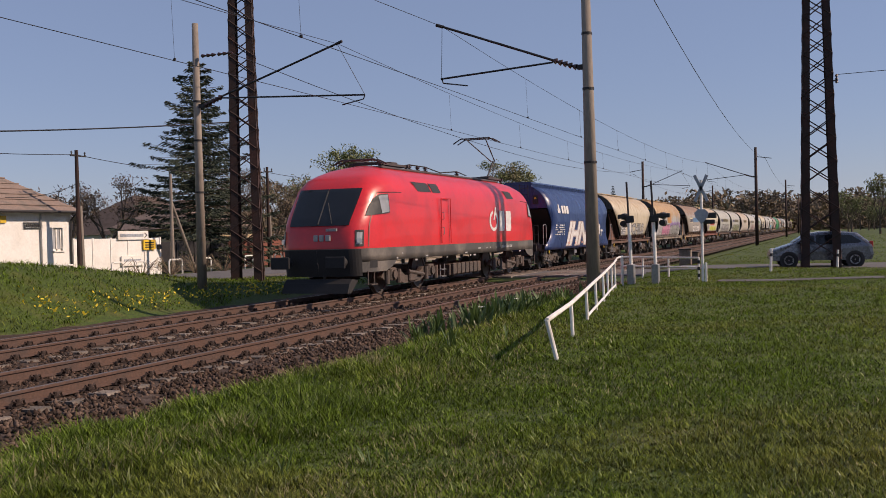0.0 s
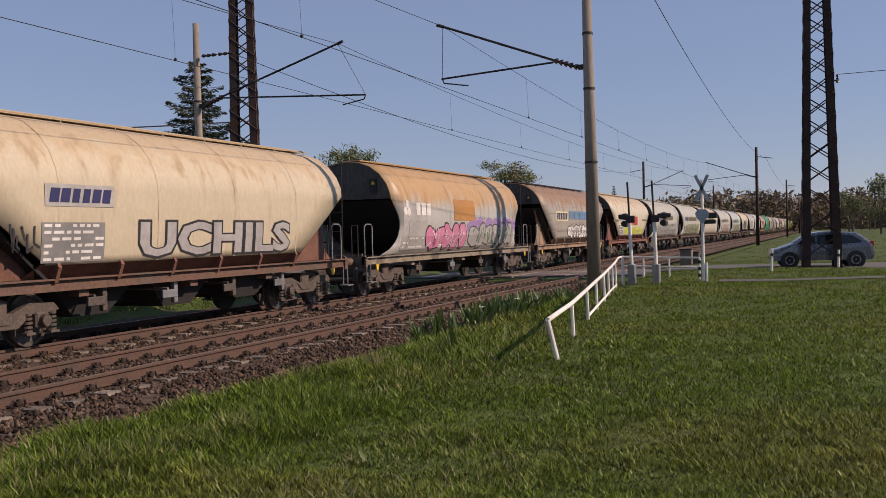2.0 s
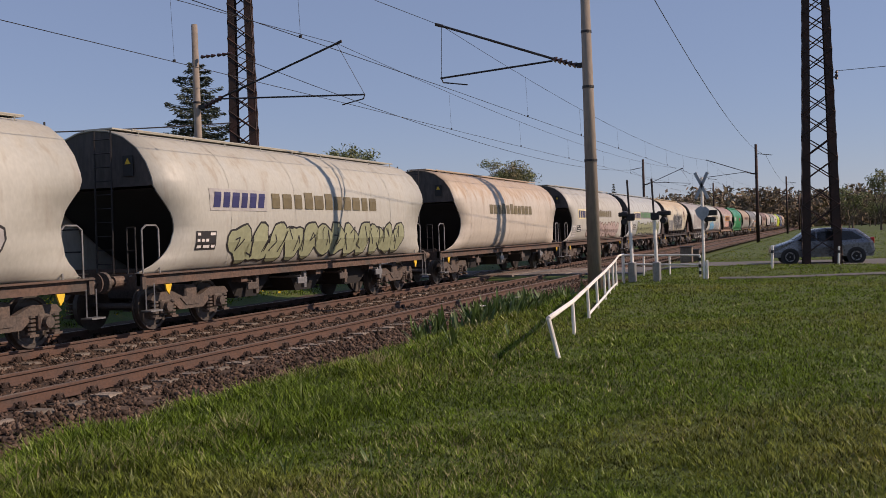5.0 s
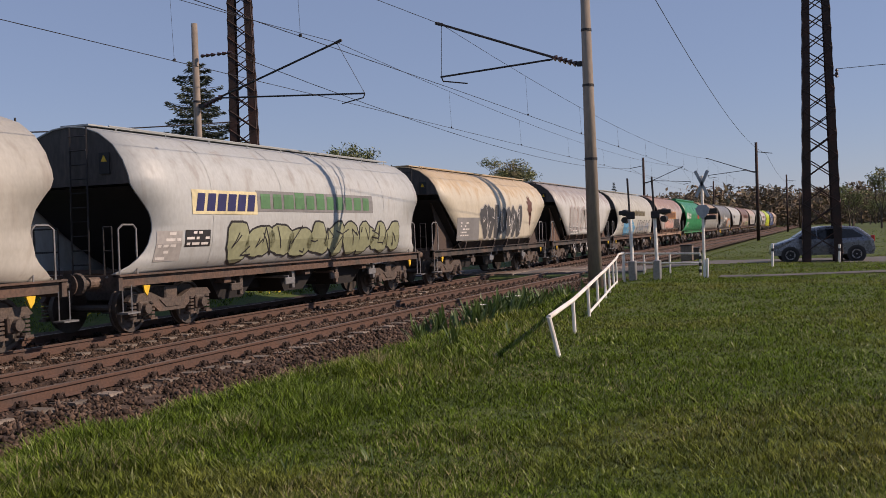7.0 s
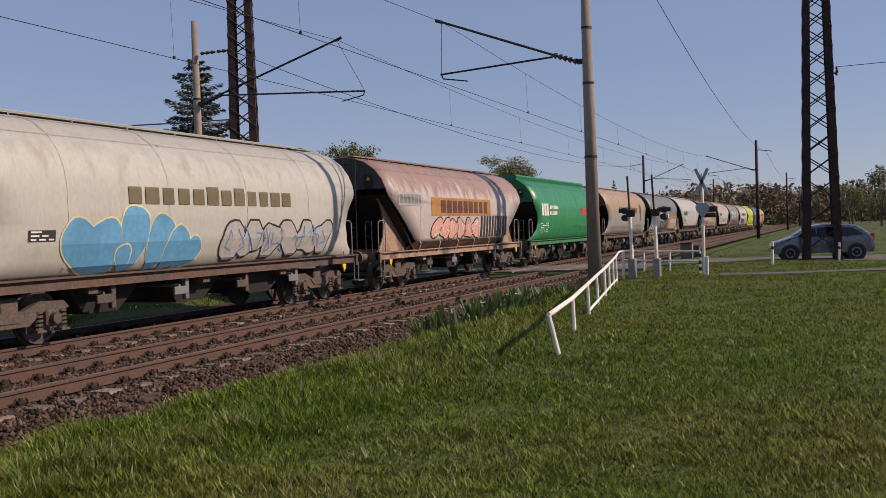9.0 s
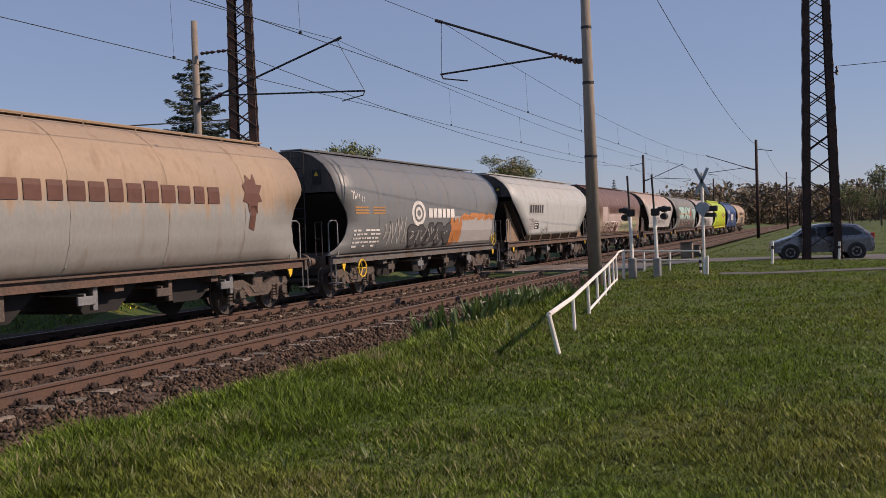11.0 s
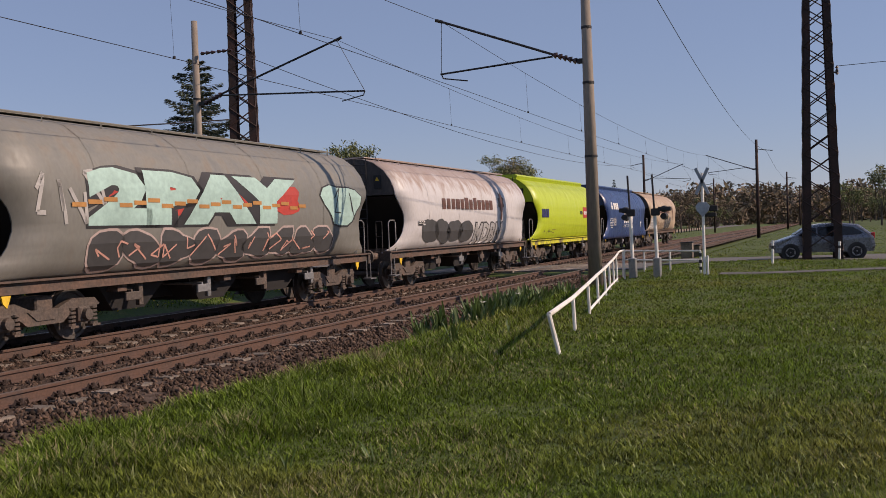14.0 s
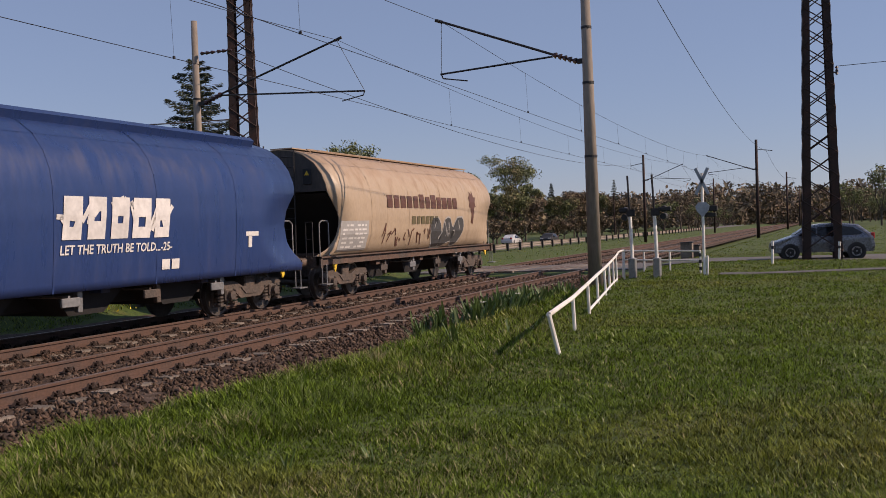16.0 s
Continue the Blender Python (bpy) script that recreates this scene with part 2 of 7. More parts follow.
def build_ground():
    xs = sorted(set([round(-60 + 6 * i, 2) for i in range(10)] + [round(0.5 * i, 2) for i in range(0, 121)] +
                    [60 + 5 * i for i in range(1, 30)] + [240, 300, 400, 600, 900, 1500, 2500]))
    ys = sorted(set([-1500, -900, -500, -300, -200, -140, -100, -70, -50, -40, -32, -26, -22] + [-18 + 1.0 * i for i in range(0, 22)] +
                    [round(4 + 0.35 * i, 2) for i in range(0, 70)] + [29, 31, 34, 38, 44, 52, 64, 80, 110, 160, 240, 400, 700, 1200]))
    verts = [(x, y, ground_z(x, y)) for x in xs for y in ys]
    n = len(ys)
    faces = [(i * n + j, (i + 1) * n + j, (i + 1) * n + j + 1, i * n + j + 1) for i in range(len(xs) - 1) for j in range(n - 1)]
    g = fast_mesh("ground", verts, faces, M["soil"])
    g.data.polygons.foreach_set("use_smooth", [True] * len(g.data.polygons))
    return tagged(g, "green spring meadow with yellowish dry patches", "ground", kind="structure")


build_ground()


def strip(name, label, x0, x1, y0, y1, lift, step, material, kind="structure", category="road"):
    bm = bmesh.new()
    n = max(1, int((y1 - y0) / step))
    rows = []
    for i in range(n + 1):
        y = y0 + (y1 - y0) * i / n
        c = road_x(y)
        rows.append([bm.verts.new((c + x0, y, ground_z(c, y) + lift)), bm.verts.new((c + x1, y, ground_z(c, y) + lift))])
    for a, b in zip(rows, rows[1:]):
        bm.faces.new((a[0], a[1], b[1], b[0]))
    r = bmesh.ops.extrude_face_region(bm, geom=bm.faces[:])
    bmesh.ops.translate(bm, vec=(0, 0, -0.12), verts=[v for v in r["geom"] if isinstance(v, bmesh.types.BMVert)])
    bmesh.ops.recalc_face_normals(bm, faces=bm.faces[:])
    return tagged(obj(name, bm, material), label, category, kind=kind)


strip("road", "grey worn asphalt road over the level crossing", -2.7, 2.7, -60, 24.5, 0.05, 0.8, M["asphalt"])


def build_street():
    bm = bmesh.new()
    box(bm, (-140, 22.6, 0.0), (300, 28.4, 0.2))
    tagged(obj("street", bm, M["asphalt"]), "grey asphalt street running beside the railway", "road", kind="structure")
    bm = bmesh.new()
    box(bm, (96, 36.0, -0.95), (420, 46.0, -0.70))
    tagged(obj("far_road", bm, M["asphalt"]), "grey asphalt road beyond the guard rail", "road", kind="structure")


build_street()


def build_ballast():
    """Two beds with sloping shoulders, uneven on top."""
    prof = [(6.0, -0.10), (6.3, -0.04), (6.7, -0.12), (7.1, -0.18), (7.6, -0.19), (8.2, -0.165), (9.0, -0.14), (9.77, -0.135), (10.5, -0.14), (11.3, -0.165), (11.62, -0.20),
            (12.0, -0.165), (12.7, -0.14), (13.47, -0.135), (14.2, -0.14), (15.1, -0.17), (15.9, -0.22), (17.0, -0.16), (17.5, -0.35)]
    xs = [-30 + 0.5 * i for i in range(0, 180)] + [60 + 10 * i for i in range(0, 60)]
    slim = lambda x, y: 11.6 + (y - 11.6) * (1 - 0.40 * smooth01(44, 50, x))
    verts = [(x, slim(x, y), z - 0.05 + 0.035 * noise.noise((x * 1.7, y * 2.1, 0))) for x in xs for y, z in prof]
    n = len(prof)
    faces = [(i * n + j, (i + 1) * n + j, (i + 1) * n + j + 1, i * n + j + 1) for i in range(len(xs) - 1) for j in range(n - 1)]
    b = fast_mesh("ballast_bed", verts, faces, M["ballast"])
    return tagged(b, "dark brown crushed stone ballast under two tracks", "ballast", kind="structure")


bed = build_ballast()


def scatter_stones():
    """Loose ballast stones near the camera, small skewed octahedra."""
    count = 62000
    x = 2 + 42 * rng.random(count) ** 1.5
    y = 6.1 + 9.6 * rng.random(count)
    keep = (np.abs(x - 40.2) > 3.6)
    x, y = x[keep], y[keep]
    count = len(x)
    base = np.interp(y, [6.1, 6.3, 6.7, 7.1, 7.6, 8.2, 9.0, 10.5, 11.6, 12.7, 14.2, 15.1, 15.9], [-0.05, -0.08, -0.16, -0.22, -0.235, -0.215, -0.195, -0.195, -0.245, -0.195, -0.195, -0.225, -0.27])
    unit = np.array([(1, 0, 0), (0, 1, 0), (-1, 0, 0), (0, -1, 0), (0, 0, 1), (0, 0, -1)], float)
    tris = np.array([(0, 1, 4), (1, 2, 4), (2, 3, 4), (3, 0, 4), (1, 0, 5), (2, 1, 5), (3, 2, 5), (0, 3, 5)])
    size = 0.018 + 0.026 * rng.random((count, 1, 1))
    v = unit[None] * size * (0.6 + 0.8 * rng.random((count, 6, 1))) + 0.012 * rng.standard_normal((count, 6, 3))
    a = rng.random(count) * 6.28
    c, s = np.cos(a)[:, None], np.sin(a)[:, None]
    v = np.stack([v[..., 0] * c - v[..., 1] * s, v[..., 0] * s + v[..., 1] * c, v[..., 2]], -1)
    v += np.stack([x, y, base + 0.01], -1)[:, None]
    f = tris[None] + (np.arange(count) * 6)[:, None, None]
    st = np_mesh("ballast_stones", v.reshape(-1, 3), f.reshape(-1, 3), M["stone"])
    tagged(st, "loose dark brown crushed ballast stones", "stones", kind="stuff")


scatter_stones()

RAIL = [(-0.070, -0.168), (-0.070, -0.156), (-0.012, -0.135), (-0.010, -0.045), (-0.036, -0.036), (-0.036, -0.008), (-0.028, 0.0),
        (0.028, 0.0), (0.036, -0.008), (0.036, -0.036), (0.010, -0.045), (0.012, -0.135), (0.070, -0.156), (0.070, -0.168)]


def build_track(name, yc, label):
    tr = thing(name, label, "railway track", "railway tracks", "structure")
    for side in (-0.7525, 0.7525):
        bm = bmesh.new()
        prism(bm, [(yc + side + a, z) for a, z in RAIL], -40, 620, axis=0)
        for f in bm.faces:
            if f.calc_center_median().z > -0.004:
                f.material_index = 1
        part("rail", bm, [M["rail"], M["railtop"]], tr, "rusty steel rail with a worn top")
    return tr


tracks = [build_track("track_near", Y_NEAR, "near railway track with rusty rails on concrete sleepers"),
          build_track("track_far", Y_FAR, "far railway track with rusty rails on concrete sleepers")]


def build_sleepers():
    bm = bmesh.new()
    prism(bm, [(-1.30, -0.23), (-1.25, -0.172), (-0.55, -0.19), (0.55, -0.19), (1.25, -0.172), (1.30, -0.23), (1.30, -0.34), (-1.30, -0.34)], -0.13, 0.13, axis=0)
    me = bpy.data.meshes.new("sleeper")
    bm.to_mesh(me)
    bm.free()
    me.materials.append(M["sleeper"])
    bm = bmesh.new()
    for side in (-0.7525, 0.7525):
        for d in (-0.125, 0.125):
            y = side + d
            tube(bm, (0, y, -0.18), (0, y, -0.085), 0.026, n=6)
            box(bm, (-0.05, y - 0.028, -0.15), (0.05, y + 0.028, -0.13))
            for s in (-1, 1):
                tube(bm, (0.0, y, -0.14), (0.085 * s, y, -0.095), 0.017, n=4)
                tube(bm, (0.085 * s, y, -0.095), (0.11 * s, y, -0.16), 0.017, n=4)
        box(bm, (-0.10, side - 0.17, -0.185), (0.10, side + 0.17, -0.166))
    mc = bpy.data.meshes.new("fastening")
    bm.to_mesh(mc)
    bm.free()
    mc.materials.append(M["clip"])
    jit = random.Random(3)
    for tr, yc in zip(tracks, (Y_NEAR, Y_FAR)):
        for i in range(110):
            x = 1.5 + 0.6 * i
            if abs(x - road_x(yc)) < 3.0:
                continue
            s = new("sleeper", me)
            s.parent, s.location = tr, (x, yc, jit.uniform(-0.012, 0.008))
            c = new("fastening", mc)
            c.parent = s
    bm = bmesh.new()
    for yc in (Y_NEAR, Y_FAR):
        for i in range(110, 420):
            x = 1.5 + 0.6 * i
            box(bm, (x - 0.13, yc - 1.3, -0.32), (x + 0.13, yc + 1.3, -0.172))
    tagged(obj("sleepers_beyond", bm, M["sleeper"]), "row of concrete sleepers running into the distance", "sleepers", kind="stuff")


# ---------------------------------------------------------------- overhead line


def concrete_pole(x, y, z0, top, r0, r1, label, lean=(0, 0), skin_mat="concrete"):
    p = thing("concrete_pole", label, "pole", "railway line poles")
    p.location = (x, y, z0)
    bm = bmesh.new()
    tube(bm, (0, 0, -0.3), (lean[0], lean[1], top - z0), r0, r1, n=20)
    part("shaft", bm, M[skin_mat], p, smooth=True)
    for h in (0.35, 0.55, 0.7):
        hh = (top - z0) * h
        bm = bmesh.new()
        r = r0 + (r1 - r0) * h + 0.012
        c = (lean[0] * h, lean[1] * h)
        lathe(bm, [(hh - 0.03, r), (hh + 0.03, r)], (c[0], c[1], 0), "z", 16)
        part("steel_band", bm, M["darksteel"], p)
    return p


def insulator(bm, a, b, r=0.07, n=5):
    a, b = Vector(a), Vector(b)
    tube(bm, a, b, r * 0.4, n=8)
    for i in range(n):
        c = a.lerp(b, (i + 0.5) / n)
        d = (b - a).normalized() * ((b - a).length / n * 0.28)
        tube(bm, c - d, c + d, r, r * 0.6, n=10)


def cantilever(p, tip_y, top_z, low_z, arm_z, sgn):
    """Arm carried by a pole, in the pole's space: messenger support above, registration arm and steady arm below."""
    z0 = p.location.z
    L = abs(tip_y - p.location.y)
    at = lambda d, z: (0, sgn * d, z - z0)
    root = part("bracket", box(bmesh.new(), (-0.06, min(0, sgn * 0.3), arm_z - z0 - 0.06), (0.06, max(0, sgn * 0.3), arm_z - z0 + 0.06)), M["darksteel"], p)
    bm = bmesh.new()
    insulator(bm, at(0.3, arm_z), at(0.95, arm_z + (top_z - arm_z) * 0.17), 0.085)
    part("insulator", bm, M["insul"], p, "brown ribbed insulator")
    bm = bmesh.new()
    tube(bm, at(0.95, arm_z + (top_z - arm_z) * 0.17), at(L, top_z), 0.032, n=8)
    tube(bm, at(L - 0.05, top_z - 0.02), at(L + 0.15, top_z + 0.05), 0.045, n=8)
    part("arm_tube", bm, M["darksteel"], p)
    bm = bmesh.new()
    tube(bm, at(0.95, arm_z + (top_z - arm_z) * 0.13), at(L + 0.05 if sgn > 0 else L + 0.85, low_z), 0.026, n=8)
    part("registration_arm", bm, M["darksteel"], p)
    bm = bmesh.new()
    end = L + 0.03 if sgn > 0 else L + 0.85
    chain(bm, [at(end, low_z), at(end - 0.05, low_z - 0.12), at(end - 0.75, low_z - 0.24)], 0.018)
    tube(bm, at(L - 0.02, top_z), at(end, low_z), 0.008, n=5)
    part("steady_arm", bm, M["darksteel"], p)


POLES = []
pole_a = concrete_pole(24.5, 5.6, 0.2, 9.6, 0.185, 0.10, "tall round concrete catenary pole with steel bands", (-0.0, 0.06))
cantilever(pole_a, 9.63, 7.37, 5.95, 5.94, 1)
pole_b = concrete_pole(25.4, 18.25, 0.4, 8.51, 0.15, 0.095, "round concrete catenary pole standing on the grass bank", (0.0, 0.0))
cantilever(pole_b, 13.27, 7.42, 5.85, 5.93, -1)
bm = bmesh.new()
insulator(bm, (0, -0.2, 7.08), (0, -0.75, 7.08), 0.06, 3)
insulator(bm, (0, -0.8, 7.08), (0, -1.35, 7.08), 0.06, 3)
part("line_insulator", bm, M["insul"], pole_b, "brown ribbed insulator pair")
for k, (x, y, tip, sg) in enumerate(((86.5, 5.6, 9.6, 1), (150, 5.6, 9.6, 1), (214, 5.6, 9.6, 1), (97, 17.0, 13.3, -1), (160, 17.0, 13.3, -1))):
    pp = concrete_pole(x, y, 0.1, 8.5, 0.15, 0.11, "distant slim dark catenary pole beside the line", (0, 0), "rust")
    cantilever(pp, tip, 7.35, 5.9, 6.0, sg)
    bm = bmesh.new()
    tube(bm, (0, 0, 7.6), (0, -1.3 * sg, 7.4), 0.03, n=6)
    part("side_bracket", bm, M["darksteel"], pp)


def wire_run(name, label, pts, r, sag, n=14):
    bm = bmesh.new()
    for a, b in zip(pts, pts[1:]):
        a, b = Vector(a), Vector(b)
        prev = a
        for i in range(1, n + 1):
            t = i / n
            q = a.lerp(b, t) - Vector((0, 0, sag * 4 * t * (1 - t)))
            tube(bm, prev, q, r, n=4, caps=False)
            prev = q
    return tagged(obj(name, bm, M["wire"]), label, "wire", "overhead wires")


SPAN = [-37.5, 24.5, 86.5, 150.0, 214.0, 276.0, 340.0]
SPANF = [-37.0, 25.4, 97.0, 160.0, 222.0, 284.0, 346.0]
for nm, xs, yy, top in (("near", SPAN, 9.6, 7.36), ("far", SPANF, 13.25, 7.40)):
    w = wire_run("messenger_wire", "sagging copper messenger wire over the track", [(x, yy, top) for x in xs], 0.008, 0.75)
    wire_run("contact_wire", "taut copper contact wire over the track", [(x, yy - 0.05, 5.69) for x in xs], 0.008, 0.03, 4)
    for a, b in zip(xs[:4], xs[1:5]):
        for i in range(1, 8):
            t = i / 8
            bm = bmesh.new()
            x = a + (b - a) * t
            tube(bm, (x, yy, top - 0.75 * 4 * t * (1 - t)), (x, yy - 0.05, 5.69), 0.004, n=4)
            box(bm, (x - 0.02, yy - 0.075, 5.67), (x + 0.02, yy - 0.025, 5.73))
            part("dropper", bm, M["wire"], w)
wire_run("feeder_wire", "sagging feeder wire hung along the pole tops", [(24.5, 4.5, 8.6), (86.5, 4.8, 7.5), (150, 4.8, 7.5), (214, 4.8, 7.5)], 0.012, 1.0)
wire_run("feeder_wire", "sagging feeder wire hung along the pole tops", [(25.4, 16.9, 7.45), (97, 18.3, 7.5), (160, 18.3, 7.5)], 0.012, 1.0)


def lattice_tower(x, y, z0, w0, w1, h, label, turn=0):
    """Four angle-iron legs that taper upwards, with crossed bracing on each side."""
    tw = thing("lattice_tower", label, "lattice tower", "lattice towers")
    tw.matrix_basis = pose(x, y, z0, 0, 0, turn)
    wide = lambda z: w0 + (w1 - w0) * z / h
    corner = lambda i, z: Vector((((i & 1) * 2 - 1) * wide(z) / 2, ((i >> 1) * 2 - 1) * wide(z) / 2, z))
    for i in range(4):
        bm = bmesh.new()
        a, b = corner(i, -0.2), corner(i, h)
        sx, sy = ((i & 1) * 2 - 1), ((i >> 1) * 2 - 1)
        for dx, dy in ((0.30, 0.03), (0.03, 0.30)):
            lo = [(0, 0), (-sx * dx, 0), (-sx * dx, -sy * dy), (0, -sy * dy)]
            va = [bm.verts.new((a.x + p[0], a.y + p[1], a.z)) for p in lo]
            vb = [bm.verts.new((b.x + p[0] * 0.75, b.y + p[1] * 0.75, b.z)) for p in lo]
            for k in range(4):
                bm.faces.new((va[k], va[(k + 1) % 4], vb[(k + 1) % 4], vb[k]))
        bmesh.ops.recalc_face_normals(bm, faces=bm.faces[:])
        part("leg", bm, M["rust"], tw)
    z = 0.3
    while z < h - 1:
        s = wide(z) * 0.62 + 0.1
        for i, j in ((0, 1), (1, 3), (3, 2), (2, 0)):
            bm = bmesh.new()
            tube(bm, corner(i, z), corner(j, z + s), 0.022, n=4)
            tube(bm, corner(j, z), corner(i, z + s), 0.022, n=4)
            part("cross_brace", bm, M["rust"], tw)
        z += s
    return tw


tower_l = lattice_tower(31.6, 20.6, 0.2, 1.15, 0.72, 15.5, "tall dark rusty lattice steel tower beside the track", 27)
tower_r = lattice_tower(40.0, 0.28, 0.15, 1.42, 0.74, 14.5, "tall dark rusty lattice steel tower beside the road", 3)
bm = bmesh.new()
tube(bm, (0.1, -0.35, 7.1), (0.1, -0.75, 7.1), 0.03, n=6)
insulator(bm, (0.1, -0.7, 7.0), (0.1, -0.7, 7.35), 0.07, 3)
part("line_insulator", bm, M["insul"], tower_r)
part("service_wire", tube(bmesh.new(), (0.1, -0.7, 7.33), (0.3, -14, 7.6), 0.012, n=5), M["wire"], tower_r)

# ---------------------------------------------------------------- train
PROFILE_ROUND = [(1.10, 1.10), (1.30, 1.30), (1.43, 1.70), (1.48, 2.20), (1.47, 2.70), (1.42, 3.00), (1.30, 3.30), (1.08, 3.60), (0.75, 3.84), (0.38, 3.97), (0.0, 4.01)]
PROFILE_FLAT = [(1.40, 1.38), (1.45, 1.80), (1.48, 2.30), (1.48, 2.80), (1.43, 3.02), (1.30, 3.32), (1.08, 3.60), (0.75, 3.84), (0.38, 3.97), (0.0, 4.01)]


PROFILE_SMOOTH = [(1.37, 0.88), (1.41, 1.20), (1.45, 1.70), (1.48, 2.20), (1.47, 2.70), (1.42, 3.00), (1.30, 3.30), (1.08, 3.60), (0.75, 3.84), (0.38, 3.97), (0.0, 4.01)]


def half_width(prof, z):
    zs = [p[1] for p in prof]
    return float(np.interp(z, zs, [p[0] for p in prof]))


def edge_round(z):
    return float(np.interp(z, [1.10, 1.22, 1.40, 1.60, 2.00, 2.30, 2.50, 2.70, 2.80, 4.2], [-1.0, -0.68, -0.40, -0.20, -0.06, -0.16, -0.34, -0.55, -0.64, -0.64]))


def edge_flat(z):
    return float(np.interp(z, [1.38, 2.80, 2.86, 4.2], [1.65, -0.46, -0.54, -0.54]))


def densify(prof, step=0.12):
    out = [prof[0]]
    for a, b in zip(prof, prof[1:]):
        n = max(1, int(math.hypot(b[0] - a[0], b[1] - a[1]) / step))
        out += [(a[0] + (b[0] - a[0]) * i / n, a[1] + (b[1] - a[1]) * i / n) for i in range(1, n + 1)]
    return out


def wagon_shell(prof, edge, length, shift=(0, 0), ribs=0):
    """Side and roof sheets from end edge to end edge; length is the distance from first to last axle."""
    bm = bmesh.new()
    half = densify(prof)
    ring = [(-y, z) for y, z in half] + [(y, z) for y, z in half[::-1][1:]]
    rows = []
    for y, z in ring:
        a, b = edge(z) + shift[0], length - edge(z) - shift[1]
        rows.append([bm.verts.new((a + (b - a) * k / 10, y, z)) for k in range(11)])
    for r0, r1 in zip(rows, rows[1:]):
        for k in range(10):
            bm.faces.new((r0[k], r0[k + 1], r1[k + 1], r1[k]))
    bmesh.ops.recalc_face_normals(bm, faces=bm.faces[:])
    return bm


def end_wall(prof, edge, length, shift, rear, zsplit):
    """Upper end sheet across the body, and the sloping hopper sheet below it."""
    bm = bmesh.new()
    half = [p for p in densify(prof) if p[1] >= zsplit]
    s = lambda x: length - x - shift[1] if rear else x + shift[0]
    prev = None
    for y, z in half:
        x = s(edge(z) + 0.02)
        cur = (bm.verts.new((x, -y + 0.02, z)), bm.verts.new((x, y - 0.02, z)))
        if prev and y > 0.01:
            bm.faces.new((prev[0], prev[1], cur[1], cur[0]))
        elif prev:
            bm.faces.new((prev[0], prev[1], cur[1]))
        prev = cur
    bmesh.ops.recalc_face_normals(bm, faces=bm.faces[:])
    return bm


def slope_sheet(prof, edge, length, shift, rear, zsplit):
    """The sloping hopper sheet under the end wall, a plate with thickness."""
    s = lambda x: length - x - shift[1] if rear else x + shift[0]
    zb = zsplit + 0.02
    w = half_width(prof, zb) - 0.03
    x0 = s(edge(zb) + 0.04)
    bm = bmesh.new()
    lw = half_width(prof, 1.15) - 0.12
    corners = [(x0, zb, w * 0.96), (s(1.7), 1.15, lw), (s(1.8), 1.15, lw), (s(edge(zb) + 0.14), zb, w * 0.96)]
    n = 6
    strips = []
    for e in (0, 1):
        a, b = (corners[0], corners[1]) if e == 0 else (corners[3], corners[2])
        rows = []
        for i in range(n + 1):
            k = i / n
            z = a[1] + (b[1] - a[1]) * k
            hw = min(a[2], half_width(prof, z) - 0.06) - 0.06 * k
            x = a[0] + (b[0] - a[0]) * k
            rows.append((bm.verts.new((x, -hw, z)), bm.verts.new((x, hw, z))))
        strips.append(rows)
    for i in range(n):
        for e in (0, 1):
            r0, r1 = strips[e][i], strips[e][i + 1]
            bm.faces.new((r0[0], r0[1], r1[1], r1[0]))
        for y in (0, 1):
            bm.faces.new((strips[0][i][y], strips[0][i + 1][y], strips[1][i + 1][y], strips[1][i][y]))
    for i in (0, n):
        bm.faces.new((strips[0][i][0], strips[0][i][1], strips[1][i][1], strips[1][i][0]))
    bmesh.ops.recalc_face_normals(bm, faces=bm.faces[:])
    return bm


WHEEL_ME = {}


def bogie_mesh():
    """Side frame and springs of a two-axle goods bogie, axles at 0 and 1.8."""
    bm = bmesh.new()
    for s in (-1, 1):
        y0, y1 = s * 0.98, s * 1.10
        lo, hi = min(y0, y1), max(y0, y1)
        prism(bm, [(-0.42, 0.62), (-0.30, 0.74), (0.25, 0.76), (0.60, 0.62), (1.20, 0.62), (1.55, 0.76), (2.10, 0.74), (2.22, 0.62),
                   (2.10, 0.58), (1.60, 0.58), (1.30, 0.36), (0.50, 0.36), (0.20, 0.58), (-0.30, 0.58)], lo, hi)
        prism(bm, [(0.50, 0.60), (0.70, 0.44), (1.10, 0.44), (1.30, 0.60)], s * 1.10 - 0.02, s * 1.10 + 0.04)
        for ax in (0, 1.8):
            box(bm, (ax - 0.15, s * 1.04 - 0.11, 0.32), (ax + 0.15, s * 1.04 + 0.13, 0.60), 0.03)
            tube(bm, (ax, s * 1.10, 0.46), (ax, s * 1.24, 0.46), 0.10, n=12)
            for d in (-0.27, 0.27):
                for k in range(5):
                    tube(bm, (ax + d, s * 1.06, 0.27 + 0.07 * k), (ax + d, s * 1.06, 0.31 + 0.07 * k), 0.085, 0.085, n=10)
                box(bm, (ax + d - 0.1, s * 1.06 - 0.09, 0.23), (ax + d + 0.1, s * 1.06 + 0.09, 0.27))
    box(bm, (0.7, -1.1, 0.55), (1.1, 1.1, 0.85), 0.03)
    return bm


